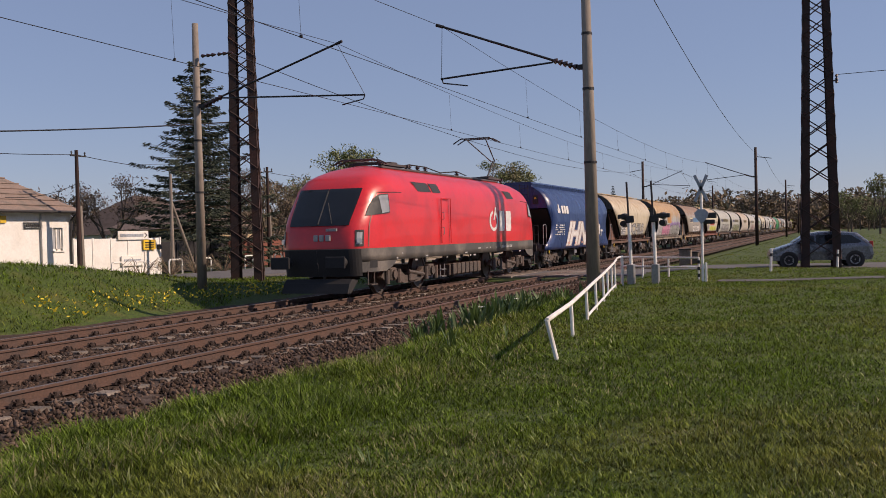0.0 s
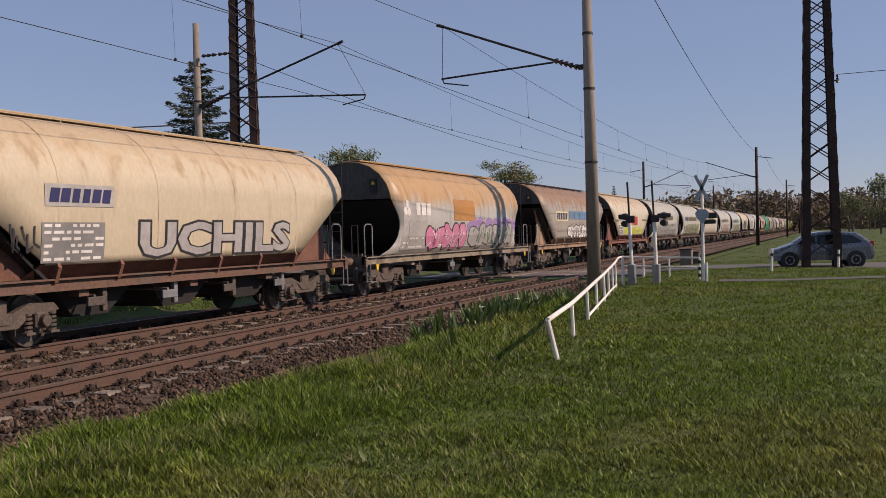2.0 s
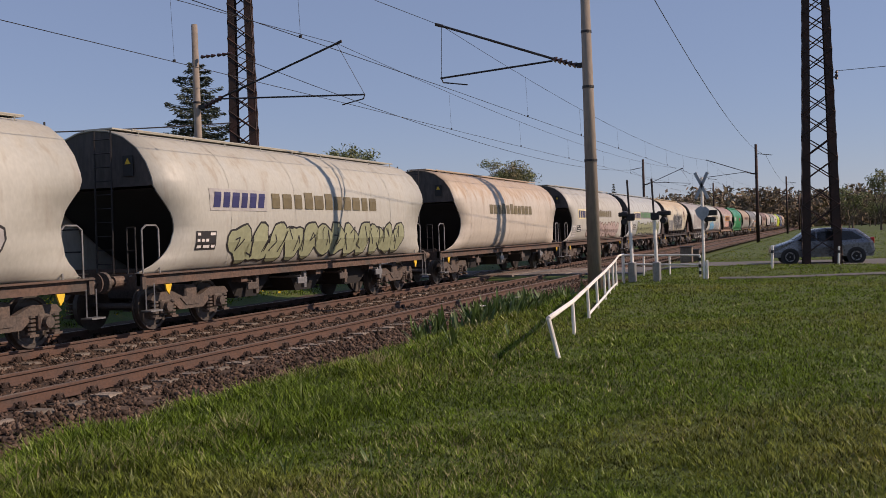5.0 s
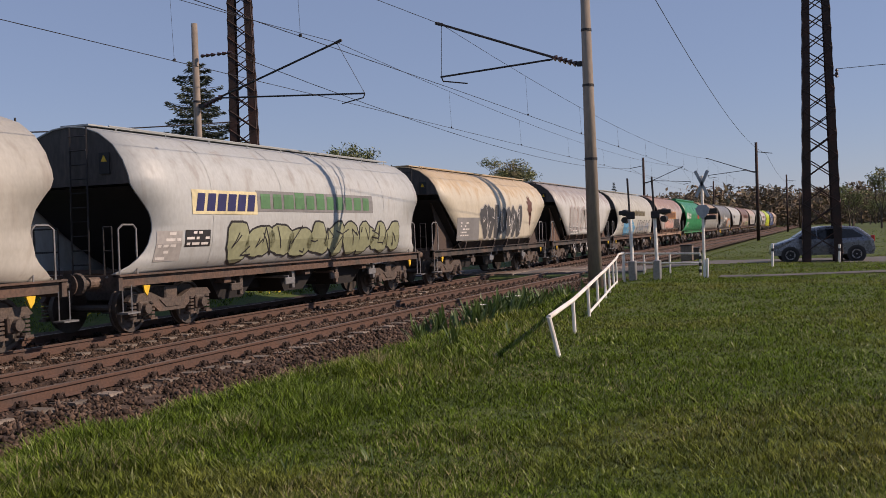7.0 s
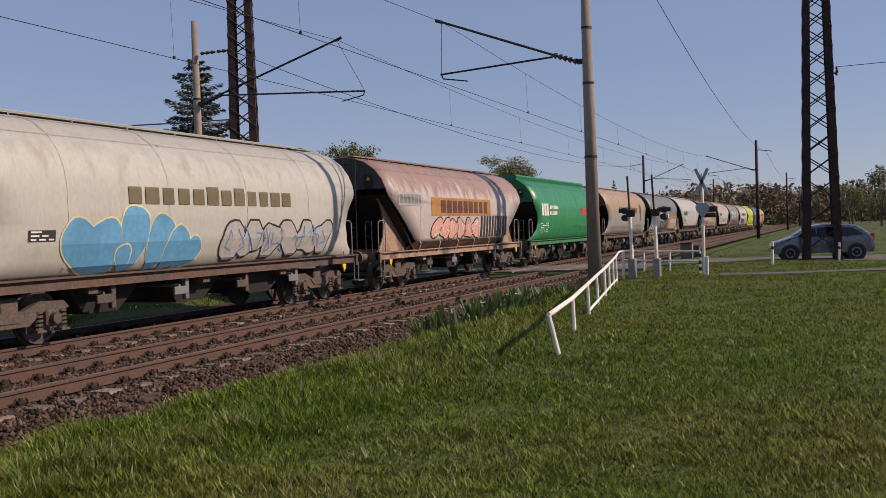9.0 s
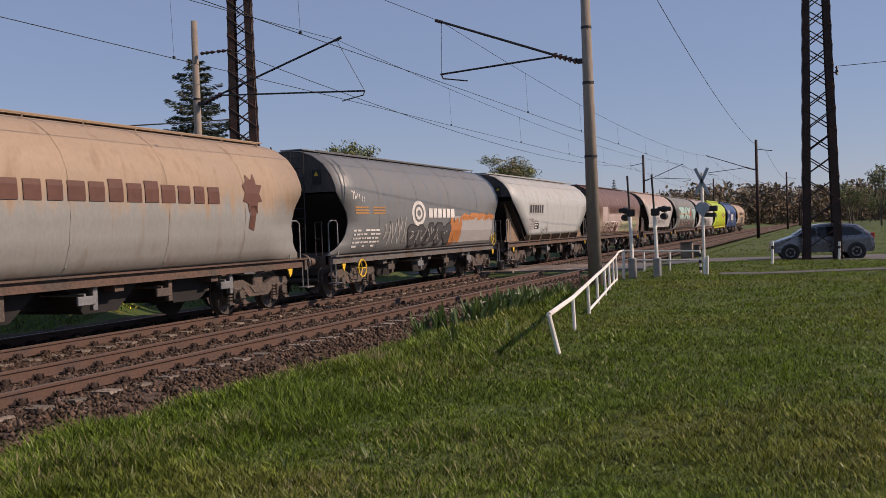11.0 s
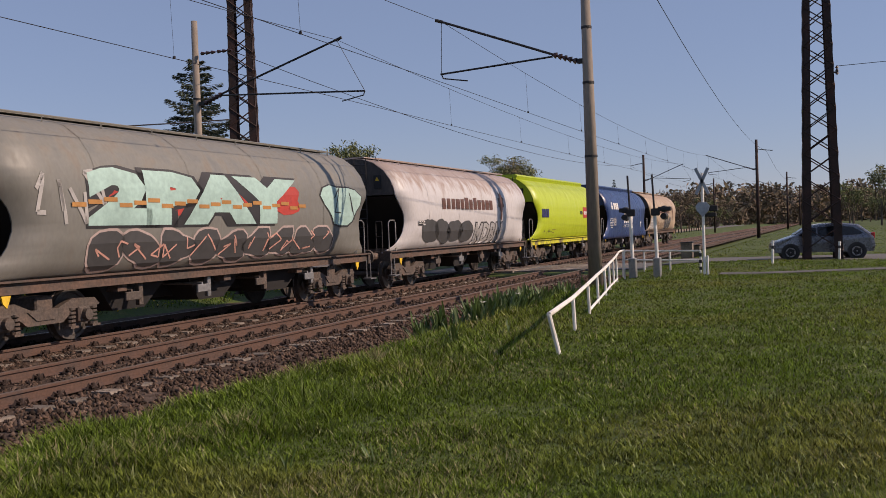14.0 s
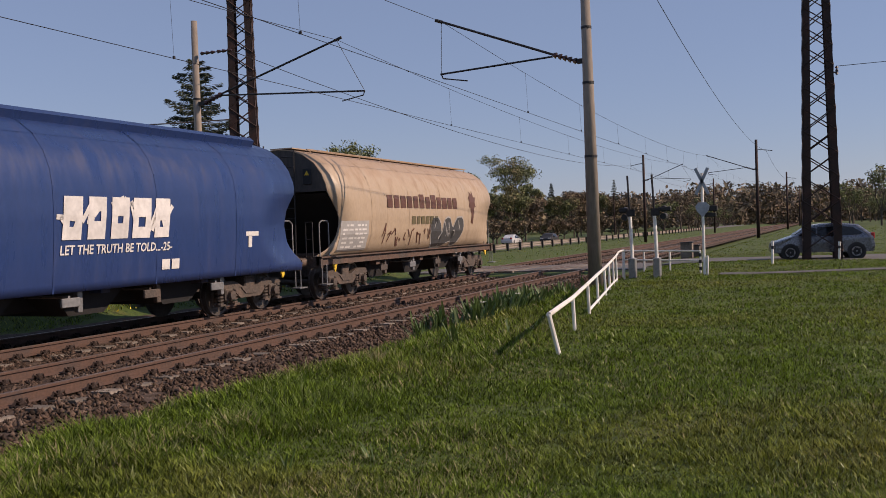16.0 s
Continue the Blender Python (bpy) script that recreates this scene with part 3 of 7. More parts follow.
def wheelset_mesh(r=0.46):
    bm = bmesh.new()
    for s in (-1, 1):
        lathe(bm, [(s * 0.685, r + 0.03), (s * 0.715, r + 0.03), (s * 0.72, r), (s * 0.82, r - 0.005), (s * 0.82, r - 0.07), (s * 0.79, r - 0.09),
                   (s * 0.78, 0.17), (s * 0.82, 0.13), (s * 0.82, 0.0001)], (0, 0, r), "y", 28)
    tube(bm, (0, -0.8, r), (0, 0.8, r), 0.08, n=10)
    return bm


def shared(key, make, material):
    if key not in WHEEL_ME:
        bm = make()
        me = bpy.data.meshes.new(key)
        bm.to_mesh(me)
        bm.free()
        me.materials.append(material)
        WHEEL_ME[key] = me
    return WHEEL_ME[key]


def add_bogie(w, x):
    b = new("bogie", shared("bogie", bogie_mesh, M["bogie"]))
    b.parent, b.location = w, (x, 0, 0)
    for ax in (0, 1.8):
        ws = new("wheelset", shared("wheelset", wheelset_mesh, M["wheel"]))
        ws.parent, ws.location = b, (ax, 0, 0)


def buffers(w, x, sgn):
    for s in (-0.875, 0.875):
        bm = bmesh.new()
        tube(bm, (x, s, 1.02), (x + sgn * 0.30, s, 1.02), 0.11, n=14)
        tube(bm, (x + sgn * 0.30, s, 1.02), (x + sgn * 0.52, s, 1.02), 0.075, n=12)
        tube(bm, (x + sgn * 0.52, s, 1.02), (x + sgn * 0.57, s, 1.02), 0.21, 0.19, n=18)
        part("buffer", bm, M["bogie"], w)


KINDS = {
    "round": dict(prof=PROFILE_ROUND, edge=edge_round, split=2.78),
    "smooth": dict(prof=PROFILE_SMOOTH, edge=edge_round, split=2.78),
    "flat": dict(prof=PROFILE_FLAT, edge=edge_flat, split=2.82),
}


def hopper_wagon(label, kind, u, bogies, paint, frame_mat, shift=(0.0, 0.0), rail_paint=None, catwalk="thin", endpaint=None, chute=None):
    """A covered hopper wagon; its space starts at the first axle on the rail, +x towards the train's end."""
    k = KINDS[kind]
    w = thing("hopper_wagon", label, "freight wagon", "freight train wagons")
    last = bogies + 1.8
    body = part("body", wagon_shell(k["prof"], k["edge"], last, shift), paint, w, smooth=True)
    sol = body.modifiers.new("thickness", "SOLIDIFY")
    sol.thickness, sol.offset = 0.03, -1
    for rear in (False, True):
        # default end tone carries grime and painted shade
        part("end_wall", end_wall(k["prof"], k["edge"], last, shift, rear, k["split"]), endpaint or M["grimeshade"], w)
        # near-black colour stands in for the shade inside the end recess
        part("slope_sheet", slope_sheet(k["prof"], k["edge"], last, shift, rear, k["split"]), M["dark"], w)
    for i in range(4):
        x = 1.9 + i * (last - 3.8) / 3
        bm = bmesh.new()
        prev = None
        for y, z in densify(k["prof"]):
            cur = [bm.verts.new((x + d, -y - 0.006, z + (0.006 if z > 3.5 else 0))) for d in (-0.02, 0.02)]
            if prev:
                bm.faces.new((prev[0], prev[1], cur[1], cur[0]))
            prev = cur
        part("weld_seam", bm, paint, w)
    # sole bars and headstocks
    bm = bmesh.new()
    for s in (-1, 1):
        y0, y1 = (s * 1.22, s * 1.30)
        box(bm, (-0.95, min(y0, y1), 0.93), (last + 0.95, max(y0, y1), 1.14))
        y0, y1 = (s * 1.20, s * 1.38)
        box(bm, (-0.95, min(y0, y1), 1.12), (last + 0.95, max(y0, y1), 1.15))
    for x in (-0.95, last + 0.83):
        box(bm, (x, -1.35, 0.86), (x + 0.12, 1.35, 1.16))
    for x in (2.6, last - 2.9, last / 2):
        box(bm, (x, -1.2, 0.80), (x + 0.25, 1.2, 1.12))
    part("underframe", bm, frame_mat, w)
    # centre beam, near-black so the gap under the floor looks shaded
    part("centre_sill", box(bmesh.new(), (1.9, -0.28, 0.52), (last - 1.9, 0.28, 1.05), 0.02), M["dark"], w)
    for x, sg in ((-0.95, -1), (last + 0.95, 1)):
        buffers(w, x, sg)
    for x in (0, bogies):
        add_bogie(w, x)
    # discharge hoppers under the floor
    n = 3
    for i in range(n):
        c = last / 2 + (i - 1) * (bogies - 3.2) / 2.6
        bm = bmesh.new()
        a = [bm.verts.new((c + sx * 1.15, sy * 1.0, 1.1)) for sx, sy in ((-1, -1), (1, -1), (1, 1), (-1, 1))]
        b = [bm.verts.new((c + sx * 0.45, sy * 0.85, 0.42)) for sx, sy in ((-1, -1), (1, -1), (1, 1), (-1, 1))]
        for q in range(4):
            bm.faces.new((a[q], a[(q + 1) % 4], b[(q + 1) % 4], b[q]))
        bm.faces.new(b)
        part("discharge_hopper", bm, M["dark"], w)
    for i in range(4):
        x = 2.9 + i * (bogies - 3.6) / 3
        bm = bmesh.new()
        tube(bm, (x, -1.28, 0.80), (x, 1.28, 0.80), 0.03, n=6)
        box(bm, (x - 0.22, -1.33, 0.62), (x + 0.22, -1.28, 0.78), 0.01)
        box(bm, (x + 0.3, -1.2, 0.5), (x + 0.42, -1.1, 0.95), 0.01)
        part("brake_gear", bm, M["steel"] if i % 2 else M["bogie"], w)
    if kind == "flat":
        for s in (-1, 1):
            bm = bmesh.new()
            x0, x1 = 1.55, last - 1.55
            poly(bm, [(x0, s * 1.39, 1.40), (x1, s * 1.39, 1.40), (x1 + 0.2, s * 1.05, 1.13), (x0 - 0.2, s * 1.05, 1.13)])
            poly(bm, [(x0, s * 1.36, 1.40), (x1, s * 1.36, 1.40), (x1 + 0.2, s * 1.02, 1.13), (x0 - 0.2, s * 1.02, 1.13)])
            part("lower_chute", bm, chute or frame_mat, w)
            for i in range(6):
                x = 1.9 + i * (last - 3.8) / 5
                bm = bmesh.new()
                prism(bm, [(s * 1.42, 1.42), (s * 1.40, 1.36), (s * 1.22, 1.08), (s * 1.36, 1.08), (s * 1.46, 1.34)], x - 0.04, x + 0.04, axis=0)
                part("stiffener", bm, chute or frame_mat, w)
            for xx, d in ((0.0, 1), (last, -1)):
                bm = bmesh.new()
                prism(bm, [(xx + d * u, z) for u, z in ((-0.50, 1.15), (-0.30, 1.32), (-0.10, 1.60), (-0.04, 1.95), (-0.10, 2.30), (-0.26, 2.58), (-0.42, 2.74),
                                                (-0.30, 2.74), (1.68, 1.40), (1.80, 1.15))], s * 1.06 - 0.02, s * 1.06 + 0.02)
                part("end_plate", bm, chute or frame_mat, w)
    # roof walk and hatches
    rp = rail_paint or paint
    if catwalk == "thin":
        for s in (-0.62, 0.62):
            bm = bmesh.new()
            tube(bm, (shift[0] - 0.2, s, 4.0), (last + 0.2 - shift[1], s, 4.0), 0.02, n=5)
            for i in range(9):
                x = shift[0] + i * (last - shift[0] - shift[1]) / 8
                tube(bm, (x, s, 3.86), (x, s, 4.0), 0.016, n=4)
            part("roof_rail", bm, rp, w)
        bm = bmesh.new()
        box(bm, (shift[0] - 0.45, -0.34, 4.02), (last + 0.45 - shift[1], 0.34, 4.05))
        part("roof_walk", bm, rp, w)
    else:
        bm = bmesh.new()
        prism(bm, [(-0.62, 3.86), (-0.70, 4.02), (-0.60, 4.10), (0.60, 4.10), (0.70, 4.02), (0.62, 3.86)], -0.55, last + 0.1, axis=0)
        part("roof_hatch_cover", bm, rp, w)
    # end ladder, rails and a handwheel at the ends
    for xx, sg in ((-0.80, 1), (last + 0.80, -1)):
        bm = bmesh.new()
        for y in (-0.55, -0.15):
            tube(bm, (xx, y, 1.15), (xx + sg * 0.05, y, 3.95), 0.018, n=5)
        for i in range(10):
            tube(bm, (xx + sg * 0.02, -0.55, 1.35 + 0.27 * i), (xx + sg * 0.02, -0.15, 1.35 + 0.27 * i), 0.012, n=4)
        part("ladder", bm, M["darksteel"], w)
        for y in (-1.25, 1.25):
            bm = bmesh.new()
            chain(bm, [(xx, y, 1.14), (xx, y, 2.0), (xx + sg * 0.12, y, 2.08), (xx + sg * 0.42, y, 2.08), (xx + sg * 0.5, y, 2.0), (xx + sg * 0.5, y, 1.14)], 0.02, 6)
            part("hand_rail", bm, M["steel"], w)
        bm = bmesh.new()
        box(bm, (xx - 0.05, -1.45, 0.42), (xx + 0.3, -1.2, 0.45))
        for d in (0.0, 0.25):
            tube(bm, (xx + d, -1.3, 0.43), (xx + d, -1.3, 0.95), 0.015, n=4)
        part("step", bm, M["steel"], w)
        bm = bmesh.new()
        prism(bm, [(xx + sg * 0.55, 0.92), (xx + sg * 0.75, 0.92), (xx + sg * 0.70, 0.80), (xx + sg * 0.66, 0.72), (xx + sg * 0.58, 0.80)], -1.34, -1.31)
        part("hook", bm, M["yellow"], w, "small yellow hook")
    for xx, sg in ((-0.62, 1), (last + 0.62, -1)):
        bm = bmesh.new()
        for y in (-0.95, -0.75, 0.35, 0.95):
            tube(bm, (xx, y, 1.14), (xx, y, 2.05), 0.017, n=5)
        for z in (1.6, 2.05):
            tube(bm, (xx, -0.95, z), (xx, -0.75, z), 0.017, n=5)
            tube(bm, (xx, 0.35, z), (xx, 0.95, z), 0.017, n=5)
        part("end_rail", bm, M["darksteel"], w)
        bm = bmesh.new()
        box(bm, (xx + sg * 0.25, -0.95, 1.16), (xx + sg * 0.29, 0.95, 1.24))
        part("platform_edge", bm, frame_mat, w)
    xs0 = k["edge"](3.3) + shift[0]
    plate = part("warning_plate", box(bmesh.new(), (xs0 - 0.015, -0.98, 3.05), (xs0 + 0.01, -0.74, 3.45)), M["black"], w, "small dark warning plate")
    bm = bmesh.new()
    prism(bm, [(-0.93, 3.28), (-0.79, 3.28), (-0.86, 3.40)], xs0 - 0.022, xs0 - 0.015, axis=0)
    part("triangle", bm, M["yellow"], plate)
    w["u"] = u
    return w


def on_side(bm, w, prof, name, material, lift=0.012, label=""):
    """Wrap a flat figure (x, z in the wagon's space) on the near side of a wagon body."""
    for z in [p[1] for p in densify(prof)]:
        bmesh.ops.bisect_plane(bm, geom=bm.verts[:] + bm.edges[:] + bm.faces[:], plane_co=(0, 0, z), plane_no=(0, 0, 1))
    for v in bm.verts:
        v.co.y = -half_width(prof, v.co.z) - lift
    return part(name, bm, material, w, label)


def letters(text, x, z, h, width, shear=0.0, offset=0.0):
    """Written words as a flat mesh in x and z, fitted to a width."""
    cu = bpy.data.curves.new("letters", "FONT")
    cu.body, cu.size, cu.shear, cu.offset = text, 1.0, shear, offset
    cu.resolution_u = 2
    tmp = bpy.data.objects.new("letters", cu)
    scene.collection.objects.link(tmp)
    dg = bpy.context.evaluated_depsgraph_get()
    me = tmp.evaluated_get(dg).to_mesh()
    bm = bmesh.new()
    bm.from_mesh(me)
    tmp.evaluated_get(dg).to_mesh_clear()
    bpy.data.objects.remove(tmp)
    bpy.data.curves.remove(cu)
    xs, ys = [v.co.x for v in bm.verts], [v.co.y for v in bm.verts]
    sx, sz = width / (max(xs) - min(xs)), h / (max(ys) - min(ys))
    x0, y0 = min(xs), min(ys)
    for v in bm.verts:
        v.co = Vector((x + (v.co.x - x0) * sx, 0, z + (v.co.y - y0) * sz))
    return bm


def rects(lst):
    bm = bmesh.new()
    for x, z, w, h in lst:
        poly(bm, [(x, 0, z), (x + w, 0, z), (x + w, 0, z + h), (x, 0, z + h)])
    return bm


def blocks(n, x, z, h, width, rnd, lean=0.0, tall=(), hole=False):
    """A row of plain upright blocks in place of a company name."""
    bm = bmesh.new()
    step = width / n
    for i in range(n):
        hh = h * (1.18 if i in tall else 1.0)
        w = step * rnd.uniform(0.66, 0.86)
        a = x + i * step + (step * 0.86 - w) / 2
        at = lambda px, pz: (px + lean * (pz - z), 0, pz)
        cells = ((a, z, a + w, z + hh),)
        if hole:
            u0, u1 = a + w * rnd.uniform(0.30, 0.36), a + w * rnd.uniform(0.64, 0.70)
            k = rnd.uniform(0.26, 0.5)
            v0, v1 = z + hh * k, z + hh * (k + rnd.uniform(0.16, 0.28))
            cells = ((a, z, a + w, v0), (a, v1, a + w, z + hh), (a, v0, u0, v1), (u1, v0, a + w, v1))
        for x0, z0, x1, z1 in cells:
            poly(bm, [at(x0, z0), at(x1, z0), at(x1, z1), at(x0, z1)])
    return bm


def wagon_paint(name, base, top=None, zt=3.1, rough=0.5, streak=0.35, dirt=(0.16, 0.09, 0.05)):
    """Weathered sheet paint: another tone towards the roof, rusty runs down the sides, brown dirt near the sill."""
    m = bpy.data.materials.new(name)
    m.use_nodes = True
    n, l = m.node_tree.nodes, m.node_tree.links
    b = n["Principled BSDF"]
    tc = n.new("ShaderNodeTexCoord")
    sep = n.new("ShaderNodeSeparateXYZ")
    l.new(tc.outputs["Object"], sep.inputs[0])

    def tex(scale, stretch, detail=5):
        mp = n.new("ShaderNodeMapping")
        mp.inputs["Scale"].default_value = stretch
        l.new(tc.outputs["Object"], mp.inputs[0])
        t = n.new("ShaderNodeTexNoise")
        t.inputs["Scale"].default_value, t.inputs["Detail"].default_value = scale, detail
        l.new(mp.outputs[0], t.inputs["Vector"])
        return t.outputs[0]

    def rng_node(v, a, c, lo=0.0, hi=1.0):
        r = n.new("ShaderNodeMapRange")
        for k, x in zip(("From Min", "From Max", "To Min", "To Max"), (a, c, lo, hi)):
            r.inputs[k].default_value = x
        l.new(v, r.inputs["Value"])
        return r.outputs[0]

    def math_node(op, a, c):
        r = n.new("ShaderNodeMath")
        r.operation = op
        for k, x in enumerate((a, c)):
            if isinstance(x, float):
                r.inputs[k].default_value = x
            else:
                l.new(x, r.inputs[k])
        return r.outputs[0]

    def mixed(f, a, c):
        r = n.new("ShaderNodeMix")
        r.data_type = "RGBA"
        l.new(f, r.inputs[0])
        for k, x in ((6, a), (7, c)):
            if isinstance(x, tuple):
                r.inputs[k].default_value = (*x, 1)
            else:
                l.new(x, r.inputs[k])
        return r.outputs[2]

    runs = tex(2.2, (1.6, 1.6, 0.22))
    cloud = tex(0.7, (1, 1, 1))
    grain = tex(16.0, (1, 1, 0.5))
    zz = math_node("ADD", sep.outputs[2], rng_node(runs, 0.3, 0.7, -0.35, 0.35))
    col = mixed(rng_node(zz, zt - 0.22, zt + 0.22), base, top or tuple(c * 0.85 for c in base))
    col = mixed(math_node("MULTIPLY", rng_node(runs, 0.56, 0.74), streak), col, dirt)
    col = mixed(math_node("MULTIPLY", rng_node(cloud, 0.45, 0.7), 0.35 * streak + 0.05), col, tuple(c * 0.6 for c in base))
    col = mixed(math_node("MULTIPLY", rng_node(math_node("ADD", sep.outputs[2], rng_node(cloud, 0.3, 0.7, -0.15, 0.15)), 1.55, 1.15), 0.9 * streak), col, (0.10, 0.075, 0.06))
    hsv = n.new("ShaderNodeHueSaturation")
    l.new(col, hsv.inputs["Color"])
    l.new(rng_node(grain, 0.3, 0.7, 0.93, 1.07), hsv.inputs["Value"])
    l.new(hsv.outputs[0], b.inputs["Base Color"])
    l.new(rng_node(runs, 0.3, 0.7, max(0.1, rough - 0.1), rough + 0.15), b.inputs["Roughness"])
    bp = n.new("ShaderNodeBump")
    bp.inputs["Strength"].default_value, bp.inputs["Distance"].default_value = 0.25, 0.03
    l.new(tex(0.9, (1, 1, 1), 2), bp.inputs["Height"])
    l.new(bp.outputs[0], b.inputs["Normal"])
    return m


def flat_paint(name, c, rough=0.55):
    return mat(name, c, rough, 0, 0.12, 3, 0.03, 30, tuple(v * 0.8 for v in c), 0.5)


INK = {
    "white": flat_paint("lettering_white", (0.66, 0.64, 0.62)), "black": flat_paint("lettering_black", (0.025, 0.024, 0.026)),
    "navy": flat_paint("lettering_navy", (0.02, 0.022, 0.10)), "olive": flat_paint("lettering_olive", (0.14, 0.115, 0.06)),
    "brown": flat_paint("lettering_brown", (0.11, 0.045, 0.03)), "red": flat_paint("lettering_red", (0.42, 0.045, 0.03)),
    "silver": flat_paint("spray_silver", (0.36, 0.35, 0.35), 0.4), "pink": flat_paint("spray_pink", (0.55, 0.20, 0.33)),
    "lime": flat_paint("spray_lime", (0.48, 0.52, 0.05)), "blue": flat_paint("spray_blue", (0.10, 0.24, 0.42)),
    "teal": flat_paint("spray_pale_teal", (0.33, 0.50, 0.46)), "greenish": flat_paint("spray_sage", (0.27, 0.29, 0.18)),
    "grey": flat_paint("panel_grey", (0.20, 0.20, 0.20)), "lightgrey": flat_paint("panel_light_grey", (0.36, 0.35, 0.34)),
    "cream": flat_paint("panel_cream", (0.62, 0.55, 0.33)), "orange": flat_paint("patch_orange", (0.40, 0.19, 0.05)),
    "rust": flat_paint("spray_rust_orange", (0.45, 0.17, 0.05)), "dgreen": flat_paint("lettering_green", (0.08, 0.20, 0.09)),
    "salmon": flat_paint("spray_salmon", (0.60, 0.32, 0.26)), "charcoal": flat_paint("spray_charcoal", (0.06, 0.06, 0.062)),
    "purple": flat_paint("spray_purple", (0.30, 0.20, 0.40)), "sky": flat_paint("spray_sky_blue", (0.09, 0.30, 0.50)),
    "pale": flat_paint("spray_pale_lines", (0.62, 0.56, 0.30)), "faint": flat_paint("spray_faded", (0.42, 0.33, 0.31)),
}


def blobs(seed, x0, z0, x1, z1, n, grow=0.0):
    """A row of swollen interlocking letter-like shapes sprayed on a side."""
    r = random.Random(seed)
    bm = bmesh.new()
    step = (x1 - x0) / n
    for i in range(n):
        cx, cz = x0 + step * (i + 0.5), (z0 + z1) / 2 + r.uniform(-0.04, 0.04)
        lean = r.uniform(-0.25, 0.35)
        pts = []
        ph, k = r.uniform(0, 6), r.choice((2, 3))
        for a in range(18):
            t = 2 * math.pi * a / 18
            rad = 1 + 0.22 * math.sin(k * t + ph) + r.uniform(-0.05, 0.05)
            px, pz = step * 0.56 * rad * math.cos(t), (z1 - z0) * 0.47 * rad * math.sin(t)
            d = math.hypot(px, pz)
            px, pz = px * (1 + grow / d), pz * (1 + grow / d)
            zz = min(z1 + grow, max(z0 - grow, cz + pz))
            pts.append((cx + px + lean * pz, 0, zz))
        poly(bm, pts)
    return bm


def strokes(seed, x0, z0, x1, z1, n, w=0.045):
    """Loose sprayed lines."""
    r = random.Random(seed)
    bm = bmesh.new()
    step = (x1 - x0) / n
    for i in range(n):
        x = x0 + step * i
        pts = [(x + r.uniform(0, step * 1.2), r.uniform(z0, z1)) for _ in range(r.choice((3, 4)))]
        for (ax, az), (bx, bz) in zip(pts, pts[1:]):
            d = math.hypot(bx - ax, bz - az) or 1
            nx, nz = -(bz - az) / d * w / 2, (bx - ax) / d * w / 2
            poly(bm, [(ax + nx, 0, az + nz), (bx + nx, 0, bz + nz), (bx - nx, 0, bz - nz), (ax - nx, 0, az - nz)])
    return bm


def throwup(w, prof, seed, x0, z0, x1, z1, n, fill, line="black", inner=None):
    """Sprayed picture: dark outline, fill and inner lines, one above the other."""
    on_side(blobs(seed, x0, z0, x1, z1, n, 0.05), w, prof, "graffiti_outline", INK[line], 0.010)
    on_side(blobs(seed, x0, z0, x1, z1, n, 0.0), w, prof, "graffiti_fill", INK[fill], 0.016)
    on_side(strokes(seed + 1, x0 + 0.1, z0 + 0.1, x1 - 0.2, z1 - 0.08, n * 2, 0.035), w, prof, "graffiti_lines", INK[inner or line], 0.021)


def wordpiece(w, prof, text, x0, z0, x1, z1, fill, line="black", fat=0.05, shear=0.2):
    on_side(letters(text, x0 - 0.05, z0 - 0.05, z1 - z0 + 0.1, x1 - x0 + 0.1, shear, fat * 1.6), w, prof, "graffiti_outline", INK[line], 0.010)
    on_side(letters(text, x0, z0, z1 - z0, x1 - x0, shear, fat * 0.8), w, prof, "graffiti_word", INK[fill], 0.016)


def fan(w, prof, x, z, petals, ink, line):
    """A fan of rounded petals sprayed side by side, each a lobe with a thin pale rim; petals are (place, tilt, length, width)."""
    for k, (dx, tilt, ln, wd) in enumerate(petals):
        c, d = math.cos(radians(90 - tilt)), math.sin(radians(90 - tilt))
        for grow, colour, lift in ((0.03, line, 0.010), (0.0, ink, 0.013)):
            bm = bmesh.new()
            pts = []
            for i in range(20):
                t = i / 19
                # along the petal, its half width swells and closes in a round tip
                a = math.pi * t
                p, q = (ln + grow) * (0.5 - 0.5 * math.cos(2 * a)) ** 0.6, (wd / 2 + grow) * math.copysign(abs(math.sin(2 * a)) ** 0.7, math.cos(a)) if 0 < t < 1 else 0.0
                pts.append((x + dx + p * c + q * d, 0, max(z - grow, z + p * d - q * c)))
            poly(bm, pts)
            on_side(bm, w, prof, "graffiti_petal", INK[colour], lift + 0.0015 * k)


def info_panel(w, prof, x0, z0, x1, z1, back, ink, seed):
    """A data panel with small rows of unreadable marks."""
    r = random.Random(seed)
    if back:
        on_side(rects([(x0, z0, x1 - x0, z1 - z0)]), w, prof, "data_panel", INK[back], 0.009)
    rows, lst = max(3, int((z1 - z0) / 0.10)), []
    for i in range(rows):
        z = z0 + (z1 - z0) * (i + 0.3) / rows
        x = x0 + 0.05
        while x < x1 - 0.15:
            ww = r.uniform(0.08, 0.3)
            if r.random() < 0.72:
                lst.append((x, z, min(ww, x1 - 0.04 - x), (z1 - z0) / rows * 0.45))
            x += ww + 0.06
    on_side(rects(lst), w, prof, "data_marks", INK[ink], 0.013)


